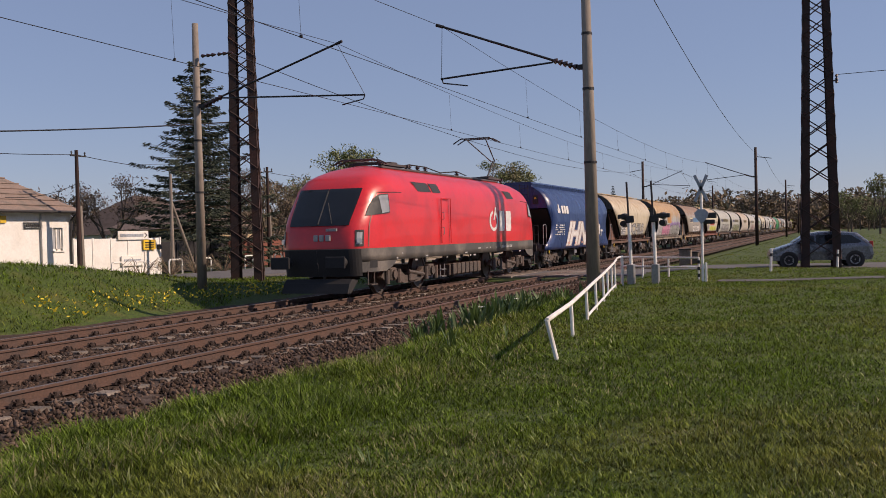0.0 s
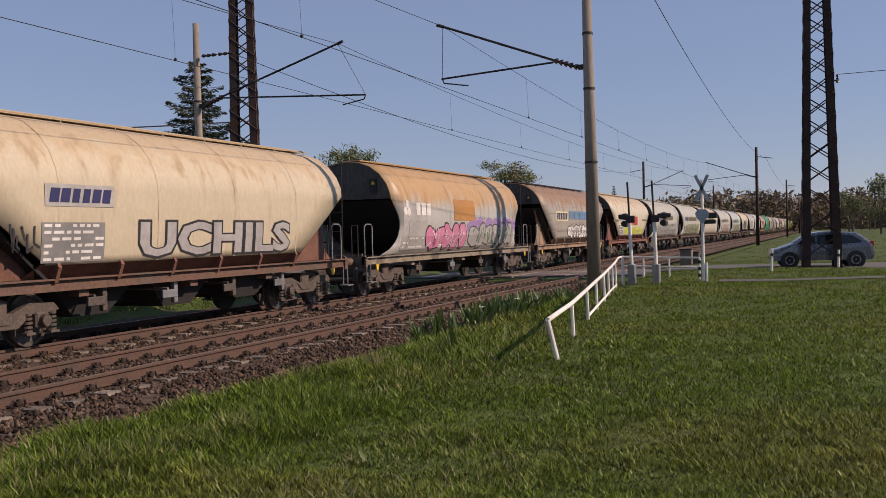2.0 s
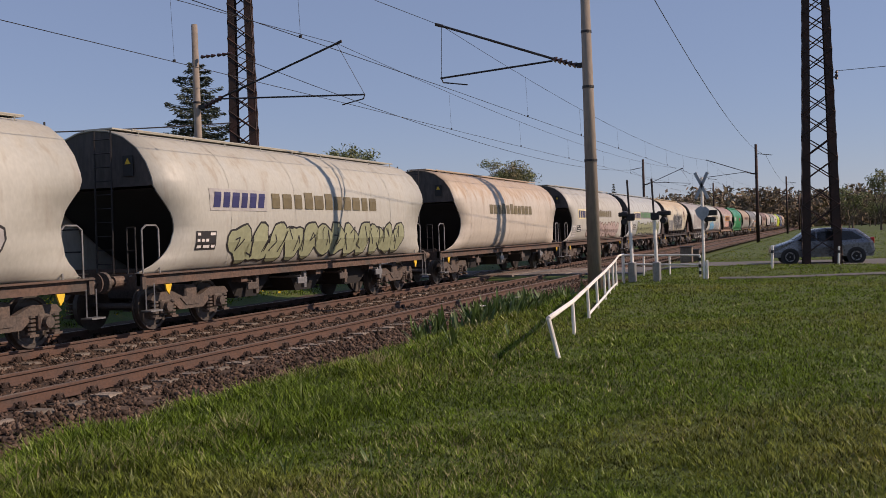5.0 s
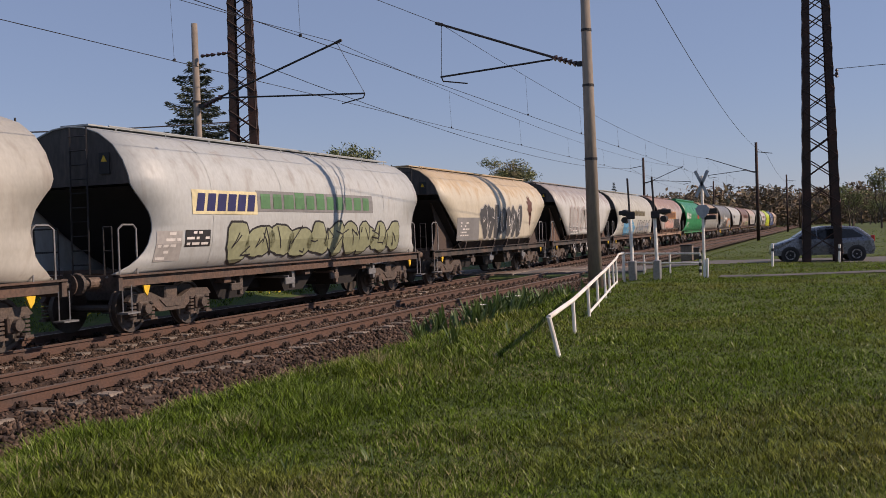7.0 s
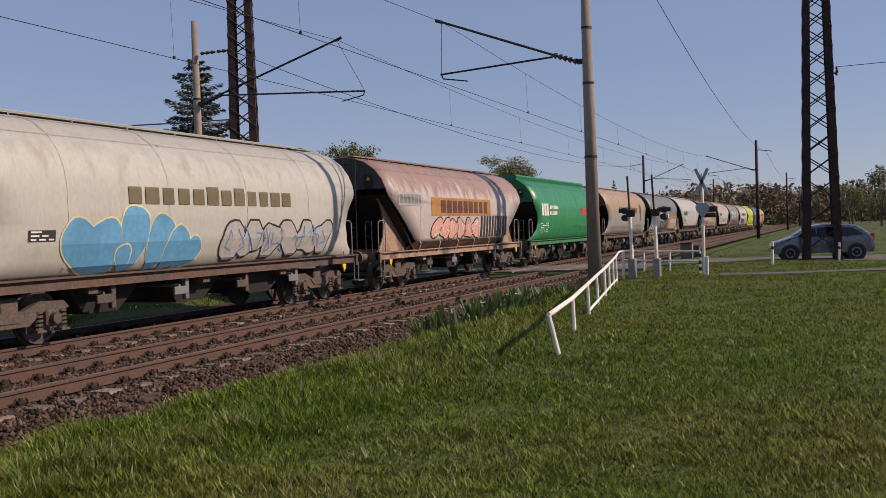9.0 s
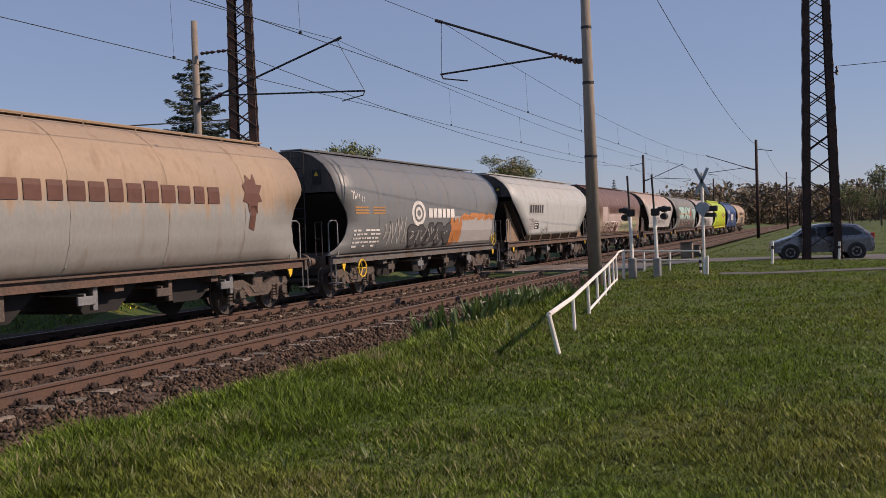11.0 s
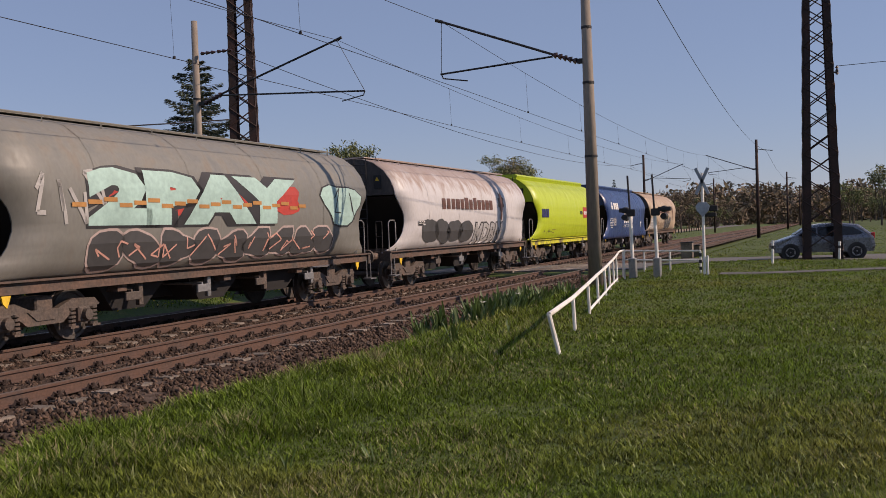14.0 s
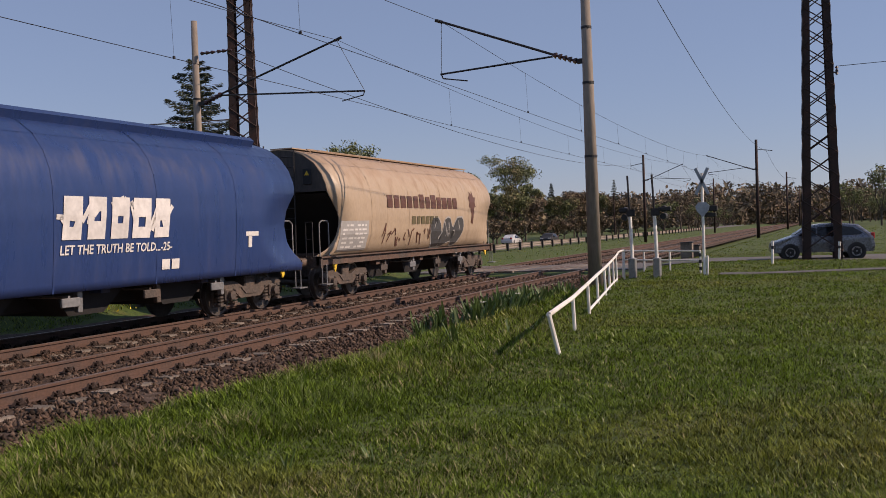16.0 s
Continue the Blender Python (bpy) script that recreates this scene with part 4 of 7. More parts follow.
def company(w, prof, n, x0, z0, x1, z1, ink, seed, plate=None, lean=0.0, tall=()):
    """A company name shown as plain blocks in its colour, on an optional plate."""
    if plate:
        on_side(rects([(x0 - 0.08, z0 - 0.07, x1 - x0 + 0.16, z1 - z0 + 0.14)]), w, prof, "name_plate", INK[plate], 0.010)
    on_side(blocks(n, x0, z0, z1 - z0, x1 - x0, random.Random(seed), lean, tall), w, prof, "name_blocks", INK[ink], 0.016)


def handwheel(w, x, z, ink):
    bm = bmesh.new()
    r, n = 0.24, 18
    pts = [(x + r * math.cos(2 * math.pi * k / n), -1.36, z + r * math.sin(2 * math.pi * k / n)) for k in range(n + 1)]
    chain(bm, pts, 0.022, 5)
    for k in (0, 6, 12):
        tube(bm, (x, -1.36, z), pts[k], 0.016, n=4)
    tube(bm, (x, -1.36, z), (x, -1.2, z), 0.03, n=6)
    part("brake_wheel", bm, M[ink], w, "yellow brake handwheel" if ink == "yellow" else "")


def emblem(w, prof, x, z, s, ink):
    """A small plain three-lobed mark."""
    bm = bmesh.new()
    for a in (90, 210, 330):
        c, d = math.cos(radians(a)), math.sin(radians(a))
        pts = [(0.10, -0.55), (1.0, -0.45), (1.0, 0.2), (0.5, 0.55), (0.10, 0.25)]
        poly(bm, [(x + s * (p * c - q * d), 0, z + s * (p * d + q * c)) for p, q in pts])
    on_side(bm, w, prof, "emblem", INK[ink], 0.012)


def plume(w, prof, x, z, s, ink, seed):
    """A ragged plume-shaped mark."""
    r = random.Random(seed)
    pts = []
    for i in range(16):
        t = 2 * math.pi * i / 16
        rad = s * (0.75 + 0.35 * (i % 2) + r.uniform(-0.1, 0.1))
        pts.append((x + 0.55 * rad * math.cos(t), 0, z + rad * 0.62 * math.sin(t)))
    bm = bmesh.new()
    poly(bm, pts)
    poly(bm, [(x - 0.12 * s, 0, z - 0.4 * s), (x + 0.2 * s, 0, z - 0.4 * s), (x + 0.05 * s, 0, z - 1.2 * s), (x - 0.25 * s, 0, z - 1.1 * s)])
    on_side(bm, w, prof, "plume_mark", INK[ink], 0.013)


PR, PF, PS = PROFILE_ROUND, PROFILE_FLAT, PROFILE_SMOOTH
TRAIN = []


def wagon(label, kind, u, L, base, top=None, zt=3.1, streak=0.3, rough=0.5, frame_col=None, dirt=(0.16, 0.09, 0.05), **kw):
    # the dull tones lose some of their red
    if max(base) < 4 * min(base):
        base = (base[0] * 0.90, base[1] * 0.97, base[2] * 1.03)
        top = top and (top[0] * 0.92, top[1] * 0.98, top[2] * 1.03)
    pm = wagon_paint("wagon_paint", base, top, zt, rough, streak, dirt)
    fm = mat("sill_paint", frame_col, 0.75, 0, 0.25, 6, 0.15, 40, (0.10, 0.07, 0.055), 0.5) if frame_col else M["frame"]
    if max(base) >= 4 * min(base):   # strong body colours run over the ends, in place of the shade tone
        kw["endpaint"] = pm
    w = hopper_wagon(label, kind, u, L, pm, fm, **kw)
    TRAIN.append((w, u))
    return w


def build_wagons():
    BLUE = (0.020, 0.046, 0.15)
    # 1 blue
    w = wagon("dark blue hopper wagon with large white graffiti letters", "smooth", 44.13, 9.85, BLUE, streak=0.05, rough=0.32, frame_col=(0.02, 0.035, 0.09), catwalk="cover")
    emblem(w, PS, 1.30, 2.80, 0.25, "white")
    company(w, PS, 3, 1.75, 2.62, 3.2, 3.0, "white", 1)
    wordpiece(w, PS, "IHNED", 2.75, 1.05, 10.2, 2.22, "white", "faint", 0.045, 0.35)
    on_side(rects([(3.1, 1.12, 0.3, 0.1), (4.5, 1.1, 0.25, 0.1), (5.9, 1.12, 0.3, 0.1), (7.4, 1.1, 0.3, 0.1), (9.0, 1.12, 0.3, 0.1)]), w, PS, "graffiti_fade", INK["salmon"], 0.020)
    info_panel(w, PS, 0.55, 1.55, 2.4, 2.1, None, "white", 11)
    on_side(rects([(10.41, 1.70, 0.5, 0.1), (10.5, 1.44, 0.14, 0.26)]), w, PS, "mark", INK["white"], 0.012)
    handwheel(w, 11.9, 1.35, "yellow")
    # 2 beige
    w = wagon("beige weathered hopper wagon with silver graffiti", "flat", 58.97, 9.8, (0.56, 0.45, 0.31), (0.50, 0.36, 0.22), 3.3, 0.35, frame_col=(0.13, 0.07, 0.05), chute=mat("chute_rust", (0.17, 0.075, 0.05), 0.8))
    company(w, PF, 6, 1.65, 2.44, 3.15, 2.68, "navy", 2, "lightgrey", 0.25)
    info_panel(w, PF, 1.5, 1.42, 3.0, 2.1, "grey", "white", 12)
    wordpiece(w, PF, "UCHILS", 3.95, 1.45, 9.4, 2.12, "silver", "black", 0.045, 0.0)
    on_side(strokes(5, 0.75, 1.6, 1.45, 2.1, 5, 0.04), w, PF, "graffiti_lines", INK["black"])
    # 3 orange and grey, long
    w = wagon("long tan hopper wagon with grey panel and colourful graffiti", "round", 73.6, 12.5, (0.44, 0.41, 0.37), (0.46, 0.27, 0.12), 2.75, 0.45, dirt=(0.22, 0.10, 0.04), shift=(1.3, 1.7), frame_col=(0.24, 0.20, 0.15))
    on_side(rects([(1.45, 1.15, 1.9, 1.62)]), w, PR, "grey_panel", INK["lightgrey"], 0.006)
    on_side(rects([(3.35, 1.15, 9.0, 0.85)]), w, PR, "grey_panel", INK["lightgrey"], 0.005)
    emblem(w, PR, 1.75, 2.55, 0.26, "white")
    company(w, PR, 3, 2.4, 2.36, 3.7, 2.74, "white", 3)
    on_side(rects([(5.74, 2.21, 2.1, 0.73)]), w, PR, "orange_patch", INK["orange"], 0.009)
    throwup(w, PR, 31, 3.4, 1.22, 7.0, 2.1, 5, "pink", "black", "white")
    on_side(blobs(33, 7.2, 1.6, 12.6, 2.35, 6), w, PR, "graffiti_cloud", INK["purple"], 0.008)
    throwup(w, PR, 32, 7.4, 1.22, 12.4, 2.12, 6, "silver", "charcoal", "dgreen")
    info_panel(w, PR, 1.5, 1.3, 3.2, 1.7, None, "white", 13)
    # 4 grey brown
    w = wagon("grey-brown rusty hopper wagon with white graffiti", "flat", 90.95, 9.95, (0.36, 0.31, 0.26), (0.27, 0.155, 0.085), 3.05, 0.75, dirt=(0.30, 0.115, 0.04), frame_col=(0.30, 0.20, 0.13), rail_paint=M["darksteel"])
    company(w, PF, 6, 1.95, 2.32, 3.95, 2.64, "navy", 4, "cream", 0.25)
    company(w, PF, 8, 4.3, 2.35, 8.6, 2.75, "blue", 41)
    throwup(w, PF, 42, 4.2, 1.42, 9.2, 2.05, 9, "white", "black")
    for z in (1.75, 2.15, 2.6, 2.95):
        on_side(rects([(1.1 - (z - 1.75) * 1.3, z, 9.6 + (z - 1.75) * 2.6, 0.018)]), w, PF, "side_bead", INK["faint"], 0.016)
    # 5 cream and red
    w = wagon("cream hopper wagon with rust-red sill and lime graffiti", "flat", 106.1, 9.9, (0.58, 0.49, 0.37), (0.50, 0.36, 0.22), 3.35, 0.4, dirt=(0.32, 0.15, 0.06), frame_col=(0.24, 0.085, 0.06), chute=mat("chute_red", (0.24, 0.075, 0.05), 0.75))
    company(w, PF, 6, 1.65, 2.38, 3.05, 2.62, "navy", 5, "lightgrey", 0.25)
    company(w, PF, 7, 3.6, 2.05, 7.8, 2.62, "red", 51)
    on_side(blobs(52, 3.3, 1.44, 9.5, 1.96, 13), w, PF, "graffiti_fill", INK["lime"], 0.010)
    on_side(strokes(53, 3.4, 1.46, 9.2, 1.94, 20, 0.04), w, PF, "graffiti_lines", INK["cream"], 0.016)
    info_panel(w, PF, 1.5, 1.5, 2.95, 2.12, "grey", "white", 15)
    on_side(rects([(9.4, 2.33, 2.0, 0.12), (-0.1, 2.25, 1.5, 0.14)]), w, PF, "side_band", INK["olive"], 0.011)
    # 6, 7
    for u, L, lab, sd, gf in ((120.8, 10.4, "grey-cream hopper wagon with company letters and grey graffiti", 6, "silver"),
                              (136.2, 10.2, "pale grey hopper wagon with company letters and faded graffiti", 7, "greenish")):
        w = wagon(lab, "round", u, L, (0.44, 0.41, 0.35), (0.41, 0.37, 0.30), 3.4, 0.3)
        company(w, PR, 6, 1.2, 2.45, 3.25, 2.78, "navy", sd, "lightgrey", 0.25)
        company(w, PR, 11, 3.5, 2.45, 9.2, 2.80, "olive", sd + 50, None, 0, (3, 5))
        throwup(w, PR, sd * 9, 1.9, 1.22, 11.0, 2.1, 12, gf, "black")
        info_panel(w, PR, 0.64, 1.56, 1.35, 1.95, "black", "white", sd)
    # 8
    w = wagon("long pale tan hopper wagon with smooth sides", "round", 151.4, 12.1, (0.52, 0.44, 0.36), (0.45, 0.33, 0.23), 3.2, 0.35, shift=(0.9, 0.9))
    company(w, PR, 11, 3.9, 2.45, 9.6, 2.8, "olive", 8, None, 0, (3, 5))
    # 9, 10
    for u, L, base, lab, sd, plate, gf in ((168.2, 10.45, (0.47, 0.43, 0.37), "cream-grey hopper wagon with blue name plate and pink-grey graffiti", 90, "cream", "faint"),
                                           (183.65, 10.4, (0.46, 0.455, 0.43), "white-grey hopper wagon with green graffiti along its sill", 100, "cream", "greenish")):
        w = wagon(lab, "round", u, L, base, None, 3.3, 0.3)
        company(w, PR, 6, 1.25, 2.35, 3.5, 2.72, "navy", sd, plate, 0.25)
        on_side(rects([(3.55, 2.35, 6.0, 0.48)]), w, PR, "name_ground", INK["grey"] if sd == 100 else INK["lightgrey"], 0.009)
        company(w, PR, 11, 3.7, 2.42, 9.4, 2.76, "dgreen" if sd == 100 else "olive", sd + 1, None, 0, (3, 5))
        throwup(w, PR, sd + 3, 3.2 if sd == 90 else 2.4, 1.22, 11.4, 2.1, 10, gf, "black" if sd == 100 else "brown")
        info_panel(w, PR, 0.95, 1.62, 1.8, 1.96, "black", "white", sd)
        info_panel(w, PR, 0.05, 1.35, 0.85, 1.95, "lightgrey", "white", sd + 5)
    # 11
    w = wagon("tan hopper wagon with grey panel and torn lettering", "flat", 198.9, 9.9, (0.56, 0.48, 0.36), (0.50, 0.37, 0.23), 3.3, 0.22, frame_col=(0.04, 0.035, 0.033), chute=mat("chute_dark", (0.07, 0.05, 0.042), 0.8))
    on_side(rects([(1.0, 1.42, 2.3, 0.82)]), w, PF, "grey_panel", INK["grey"], 0.009)
    info_panel(w, PF, 1.3, 1.55, 2.3, 2.1, None, "white", 16)
    throwup(w, PF, 111, 3.5, 1.45, 8.6, 2.75, 7, "charcoal", "lightgrey", "white")
    plume(w, PF, 9.8, 2.75, 0.7, "brown", 3)
    # 12
    w = wagon("dirty white hopper wagon with faded drawings and brown ends", "flat", 213.7, 9.5, (0.52, 0.49, 0.45), (0.33, 0.285, 0.26), 3.2, 0.4, frame_col=(0.05, 0.045, 0.045), chute=mat("chute_brown", (0.12, 0.07, 0.05), 0.8))
    throwup(w, PF, 14, 2.0, 1.65, 8.2, 2.85, 8, "lightgrey", "faint", "faint")
    info_panel(w, PF, 1.9, 1.42, 4.0, 2.0, "grey", "white", 17)
    for x in (3.2, 4.6, 6.0, 7.4):
        handwheel(w, x, 0.72, "steel")
    # 13
    w = wagon("cream hopper wagon with blue shell-shaped graffiti", "round", 227.6, 10.2, (0.46, 0.43, 0.37), None, 3.3, 0.2)
    company(w, PR, 12, 3.4, 2.42, 9.3, 2.74, "olive", 131, None, 0, (5, 7))
    fan(w, PR, 3.6, 1.16, ((-0.1, 8, 1.22, 0.8), (0.5, 24, 1.12, 0.75), (-0.55, -22, 1.0, 0.9), (-0.7, -52, 1.35, 0.8), (0.9, 40, 1.0, 0.6), (1.3, 55, 0.9, 0.5), (-0.2, -12, 0.5, 0.4)), "sky", "pale")
    throwup(w, PR, 134, 6.4, 1.25, 11.2, 2.08, 6, "lightgrey", "black", "blue")
    info_panel(w, PR, 1.0, 1.76, 1.6, 1.95, "black", "white", 18)
    # 14
    w = wagon("pinkish hopper wagon with red-brown roof and striped graffiti", "flat", 242.9, 10.3, (0.50, 0.41, 0.37), (0.30, 0.19, 0.155), 3.05, 0.3, frame_col=(0.33, 0.22, 0.16))
    company(w, PF, 6, 0.3, 2.6, 2.0, 2.88, "grey", 141, "lightgrey")
    on_side(rects([(2.79, 2.23, 5.9, 0.6)]), w, PF, "name_ground", INK["orange"], 0.009)
    company(w, PF, 9, 3.6, 2.32, 8.4, 2.74, "brown", 142)
    throwup(w, PF, 143, 2.9, 1.45, 7.4, 2.15, 6, "salmon", "black", "white")
    on_side(rects([(7.6 + 0.32 * i, 1.45, 0.19, 0.78) for i in range(10)]), w, PF, "graffiti_stripes", INK["black"], 0.013)
    # 15 green
    w = wagon("clean bright green hopper wagon with white letters", "round", 258.2, 9.9, (0.012, 0.22, 0.085), None, 3.2, 0.04, 0.35, frame_col=(0.012, 0.18, 0.07), catwalk="cover")
    company(w, PR, 3, 0.55, 2.25, 1.7, 2.8, "white", 151)
    company(w, PR, 7, 1.9, 2.55, 3.4, 2.72, "white", 152)
    company(w, PR, 6, 1.9, 2.28, 3.2, 2.45, "white", 153)
    on_side(rects([(8.0, 2.25, 1.3, 0.4)]), w, PR, "red_mark", INK["red"], 0.012)
    info_panel(w, PR, 0.4, 1.45, 1.9, 1.95, None, "white", 19)
    # 16
    w = wagon("tan and grey hopper wagon with faded paint", "round", 273.1, 10.0, (0.28, 0.265, 0.24), (0.36, 0.245, 0.16), 2.45, 0.4)
    company(w, PR, 12, 3.0, 2.45, 9.0, 2.8, "brown", 161, None, 0, (5, 7))
    plume(w, PR, 10.2, 2.7, 0.7, "brown", 8)
    # 17 grey
    w = wagon("mid-grey hopper wagon with white emblem and silver-orange graffiti", "round", 288.0, 10.3, (0.165, 0.163, 0.158), (0.16, 0.155, 0.15), 3.3, 0.12, 0.45, frame_col=(0.12, 0.11, 0.105))
    bm = bmesh.new()
    for r0, r1 in ((0.28, 0.40), (0.10, 0.2)):
        for k in range(24):
            a, b2 = 2 * math.pi * k / 24, 2 * math.pi * (k + 1) / 24
            poly(bm, [(4.75 + r * 1.35 * math.cos(t), 0, 2.29 + r * math.sin(t)) for r, t in ((r0, a), (r1, a), (r1, b2), (r0, b2))])
    on_side(bm, w, PR, "ring_emblem", INK["white"], 0.012)
    company(w, PR, 6, 5.55, 2.15, 7.9, 2.45, "white", 171)
    on_side(rects([(0.35 + 1.1 * i, 2.26 + 0.08 * j, 0.85, 0.04) for i in range(2) for j in range(3)]), w, PR, "yellow_marks", INK["orange"], 0.012)
    on_side(rects([(7.9, 1.2, 4.0, 1.0)]), w, PR, "silver_ground", INK["silver"], 0.009)
    on_side(blobs(172, 7.5, 1.2, 8.6, 2.2, 3), w, PR, "graffiti_fill", INK["rust"], 0.013)
    on_side(blobs(173, 8.6, 2.05, 12.0, 2.32, 9), w, PR, "graffiti_fill", INK["rust"], 0.013)
    throwup(w, PR, 174, 4.0, 1.25, 7.6, 1.95, 5, "charcoal", "black", "lightgrey")
    on_side(strokes(175, 2.2, 1.3, 4.0, 2.2, 8, 0.05), w, PR, "graffiti_lines", INK["lightgrey"])
    on_side(strokes(176, 0.2, 2.55, 1.0, 2.9, 6, 0.03), w, PR, "graffiti_tag", INK["white"])
    info_panel(w, PR, 0.25, 1.3, 2.05, 1.85, None, "white", 20)
    handwheel(w, 0.9, 0.75, "yellow")
    handwheel(w, 12.3, 1.35, "yellow")
    # 18
    w = wagon("pale grey-white hopper wagon with brown end plates", "flat", 303.1, 10.5, (0.43, 0.42, 0.395), (0.40, 0.375, 0.34), 3.3, 0.22, chute=mat("chute_tan", (0.22, 0.15, 0.10), 0.8))
    company(w, PF, 6, 1.85, 2.36, 4.0, 2.7, "black", 181, "lightgrey", 0.25)
    info_panel(w, PF, 1.7, 1.6, 2.5, 2.12, "lightgrey", "grey", 21)
    info_panel(w, PF, 2.6, 1.65, 3.25, 2.0, "black", "white", 22)
    on_side(strokes(182, 3.6, 1.45, 4.9, 1.75, 9, 0.025), w, PF, "graffiti_tag", INK["black"])
    # 19 brown
    w = wagon("dark brown hopper wagon with cream patches and outlined graffiti", "round", 318.65, 10.4, (0.30, 0.215, 0.155), (0.15, 0.078, 0.058), 2.35, 0.25)
    on_side(rects([(0.98, 1.9, 1.4, 0.85), (2.5, 1.95, 5.6, 0.38), (3.2, 1.3, 2.6, 0.62)]), w, PR, "pale_patch", INK["faint"], 0.007)
    company(w, PR, 12, 2.85, 2.43, 10.2, 2.84, "brown", 191, None, 0, (5, 7))
    wordpiece(w, PR, "CHEM", 1.3, 1.2, 5.2, 1.88, "brown", "white", 0.03, 0.25)
    throwup(w, PR, 192, 6.0, 1.25, 11.1, 1.9, 6, "greenish", "cream", "black")
    # 20
    w = wagon("cream-grey hopper wagon with pinkish roof and white graffiti", "flat", 334.0, 10.1, (0.48, 0.44, 0.41), (0.40, 0.28, 0.22), 3.0, 0.3, chute=mat("chute_umber", (0.085, 0.05, 0.04), 0.8), frame_col=(0.07, 0.045, 0.04))
    company(w, PF, 6, 1.35, 2.35, 3.45, 2.72, "black", 201, "cream", 0.25)
    on_side(rects([(0.9, 1.42, 9.6, 0.75)]), w, PF, "grey_panel", INK["lightgrey"], 0.006)
    throwup(w, PF, 202, 3.2, 1.45, 8.4, 2.2, 7, "lightgrey", "white", "charcoal")
    # 21 grey green
    w = wagon("grey-olive hopper wagon with large pale teal graffiti", "round", 348.65, 10.2, (0.185, 0.172, 0.148), (0.20, 0.18, 0.15), 3.4, 0.25)
    wordpiece(w, PR, "2PAY", 1.6, 2.02, 8.8, 3.08, "teal", "black", 0.10, 0.0)
    on_side(rects([(1.2 + 0.4 * i, 2.35 + 0.05 * (i % 3), 0.35, 0.08) for i in range(20)]), w, PR, "graffiti_flash", INK["orange"], 0.022)
    on_side(blobs(211, 2.2, 2.2, 8.9, 2.9, 4), w, PR, "graffiti_ground", INK["red"], 0.008)
    throwup(w, PR, 212, 1.6, 1.22, 10.6, 1.92, 9, "charcoal", "faint", "salmon")
    throwup(w, PR, 213, 10.2, 1.95, 12.0, 3.1, 1, "teal", "black")
    on_side(strokes(214, 0.2, 2.0, 2.0, 3.0, 4, 0.08), w, PR, "graffiti_rays", INK["lightgrey"])
    # 22 white
    w = wagon("white hopper wagon with brownish roof and black graffiti bubbles", "round", 363.9, 10.2, (0.56, 0.505, 0.48), (0.36, 0.27, 0.23), 3.3, 0.22)
    company(w, PR, 12, 3.0, 2.44, 8.3, 2.8, "brown", 221, None, 0, (5, 7))
    plume(w, PR, 9.3, 2.75, 0.6, "brown", 5)
    on_side(blobs(222, 1.5, 1.2, 5.9, 2.2, 4), w, PR, "graffiti_fill", INK["charcoal"], 0.012)
    wordpiece(w, PR, "MDBN", 6.2, 1.2, 9.4, 1.95, "silver", "black", 0.04, 0.15)
    info_panel(w, PR, 1.0, 1.9, 1.6, 2.05, "black", "white", 23)
    # 23 yellow
    w = wagon("clean bright yellow-green hopper wagon with red mark", "round", 378.5, 9.6, (0.42, 0.53, 0.018), None, 3.3, 0.05, 0.4, frame_col=(0.5, 0.48, 0.02), catwalk="cover")
    company(w, PR, 4, 0.5, 2.15, 1.7, 2.54, "navy", 231)
    on_side(rects([(8.34, 2.13, 1.25, 0.55)]), w, PR, "red_mark", INK["red"], 0.012)
    company(w, PR, 5, 8.5, 2.3, 9.4, 2.48, "white", 232)
    company(w, PR, 4, 7.7, 2.3, 8.2, 2.48, "black", 233)
    company(w, PR, 5, 9.7, 2.3, 10.6, 2.48, "black", 234)
    info_panel(w, PR, 1.0, 1.4, 3.2, 1.6, None, "olive", 24)
    handwheel(w, 11.3, 1.35, "yellow")
    # 24 blue
    w = wagon("dark blue hopper wagon with white angular graffiti and slogan", "smooth", 393.0, 10.05, BLUE, None, 3.2, 0.05, 0.32, frame_col=(0.02, 0.035, 0.09), catwalk="cover")
    emblem(w, PS, 1.30, 2.80, 0.25, "white")
    company(w, PS, 3, 1.75, 2.62, 3.2, 3.02, "white", 241)
    on_side(blocks(5, 4.7, 1.78, 0.75, 3.0, random.Random(12), 0.1, (), True), w, PS, "graffiti_word", INK["white"], 0.016)
    on_side(strokes(242, 4.6, 1.7, 7.7, 2.6, 7, 0.09), w, PS, "graffiti_lines", INK["white"], 0.013)
    on_side(letters("LET THE TRUTH BE TOLD...-25-", 4.7, 1.52, 0.17, 3.0, 0.1, 0.02), w, PS, "graffiti_slogan", INK["white"], 0.013)
    info_panel(w, PS, 0.6, 1.5, 1.7, 2.1, None, "white", 25)
    info_panel(w, PS, 1.8, 1.62, 2.4, 2.12, "lightgrey", "navy", 26)
    on_side(rects([(10.3, 1.75, 0.5, 0.1), (10.4, 1.5, 0.14, 0.26), (7.4, 1.15, 0.24, 0.2), (7.7, 1.15, 0.24, 0.2)]), w, PS, "mark", INK["white"], 0.012)
    handwheel(w, 11.9, 1.35, "yellow")
    # 25 tan
    w = wagon("tan hopper wagon with dark flower graffiti, last of the train", "round", 407.8, 9.9, (0.46, 0.325, 0.215), (0.40, 0.265, 0.17), 3.3, 0.3)
    company(w, PR, 12, 2.9, 2.45, 8.7, 2.82, "brown", 251, None, 0, (5, 7))
    company(w, PR, 6, 4.7, 1.95, 6.9, 2.2, "olive", 252)
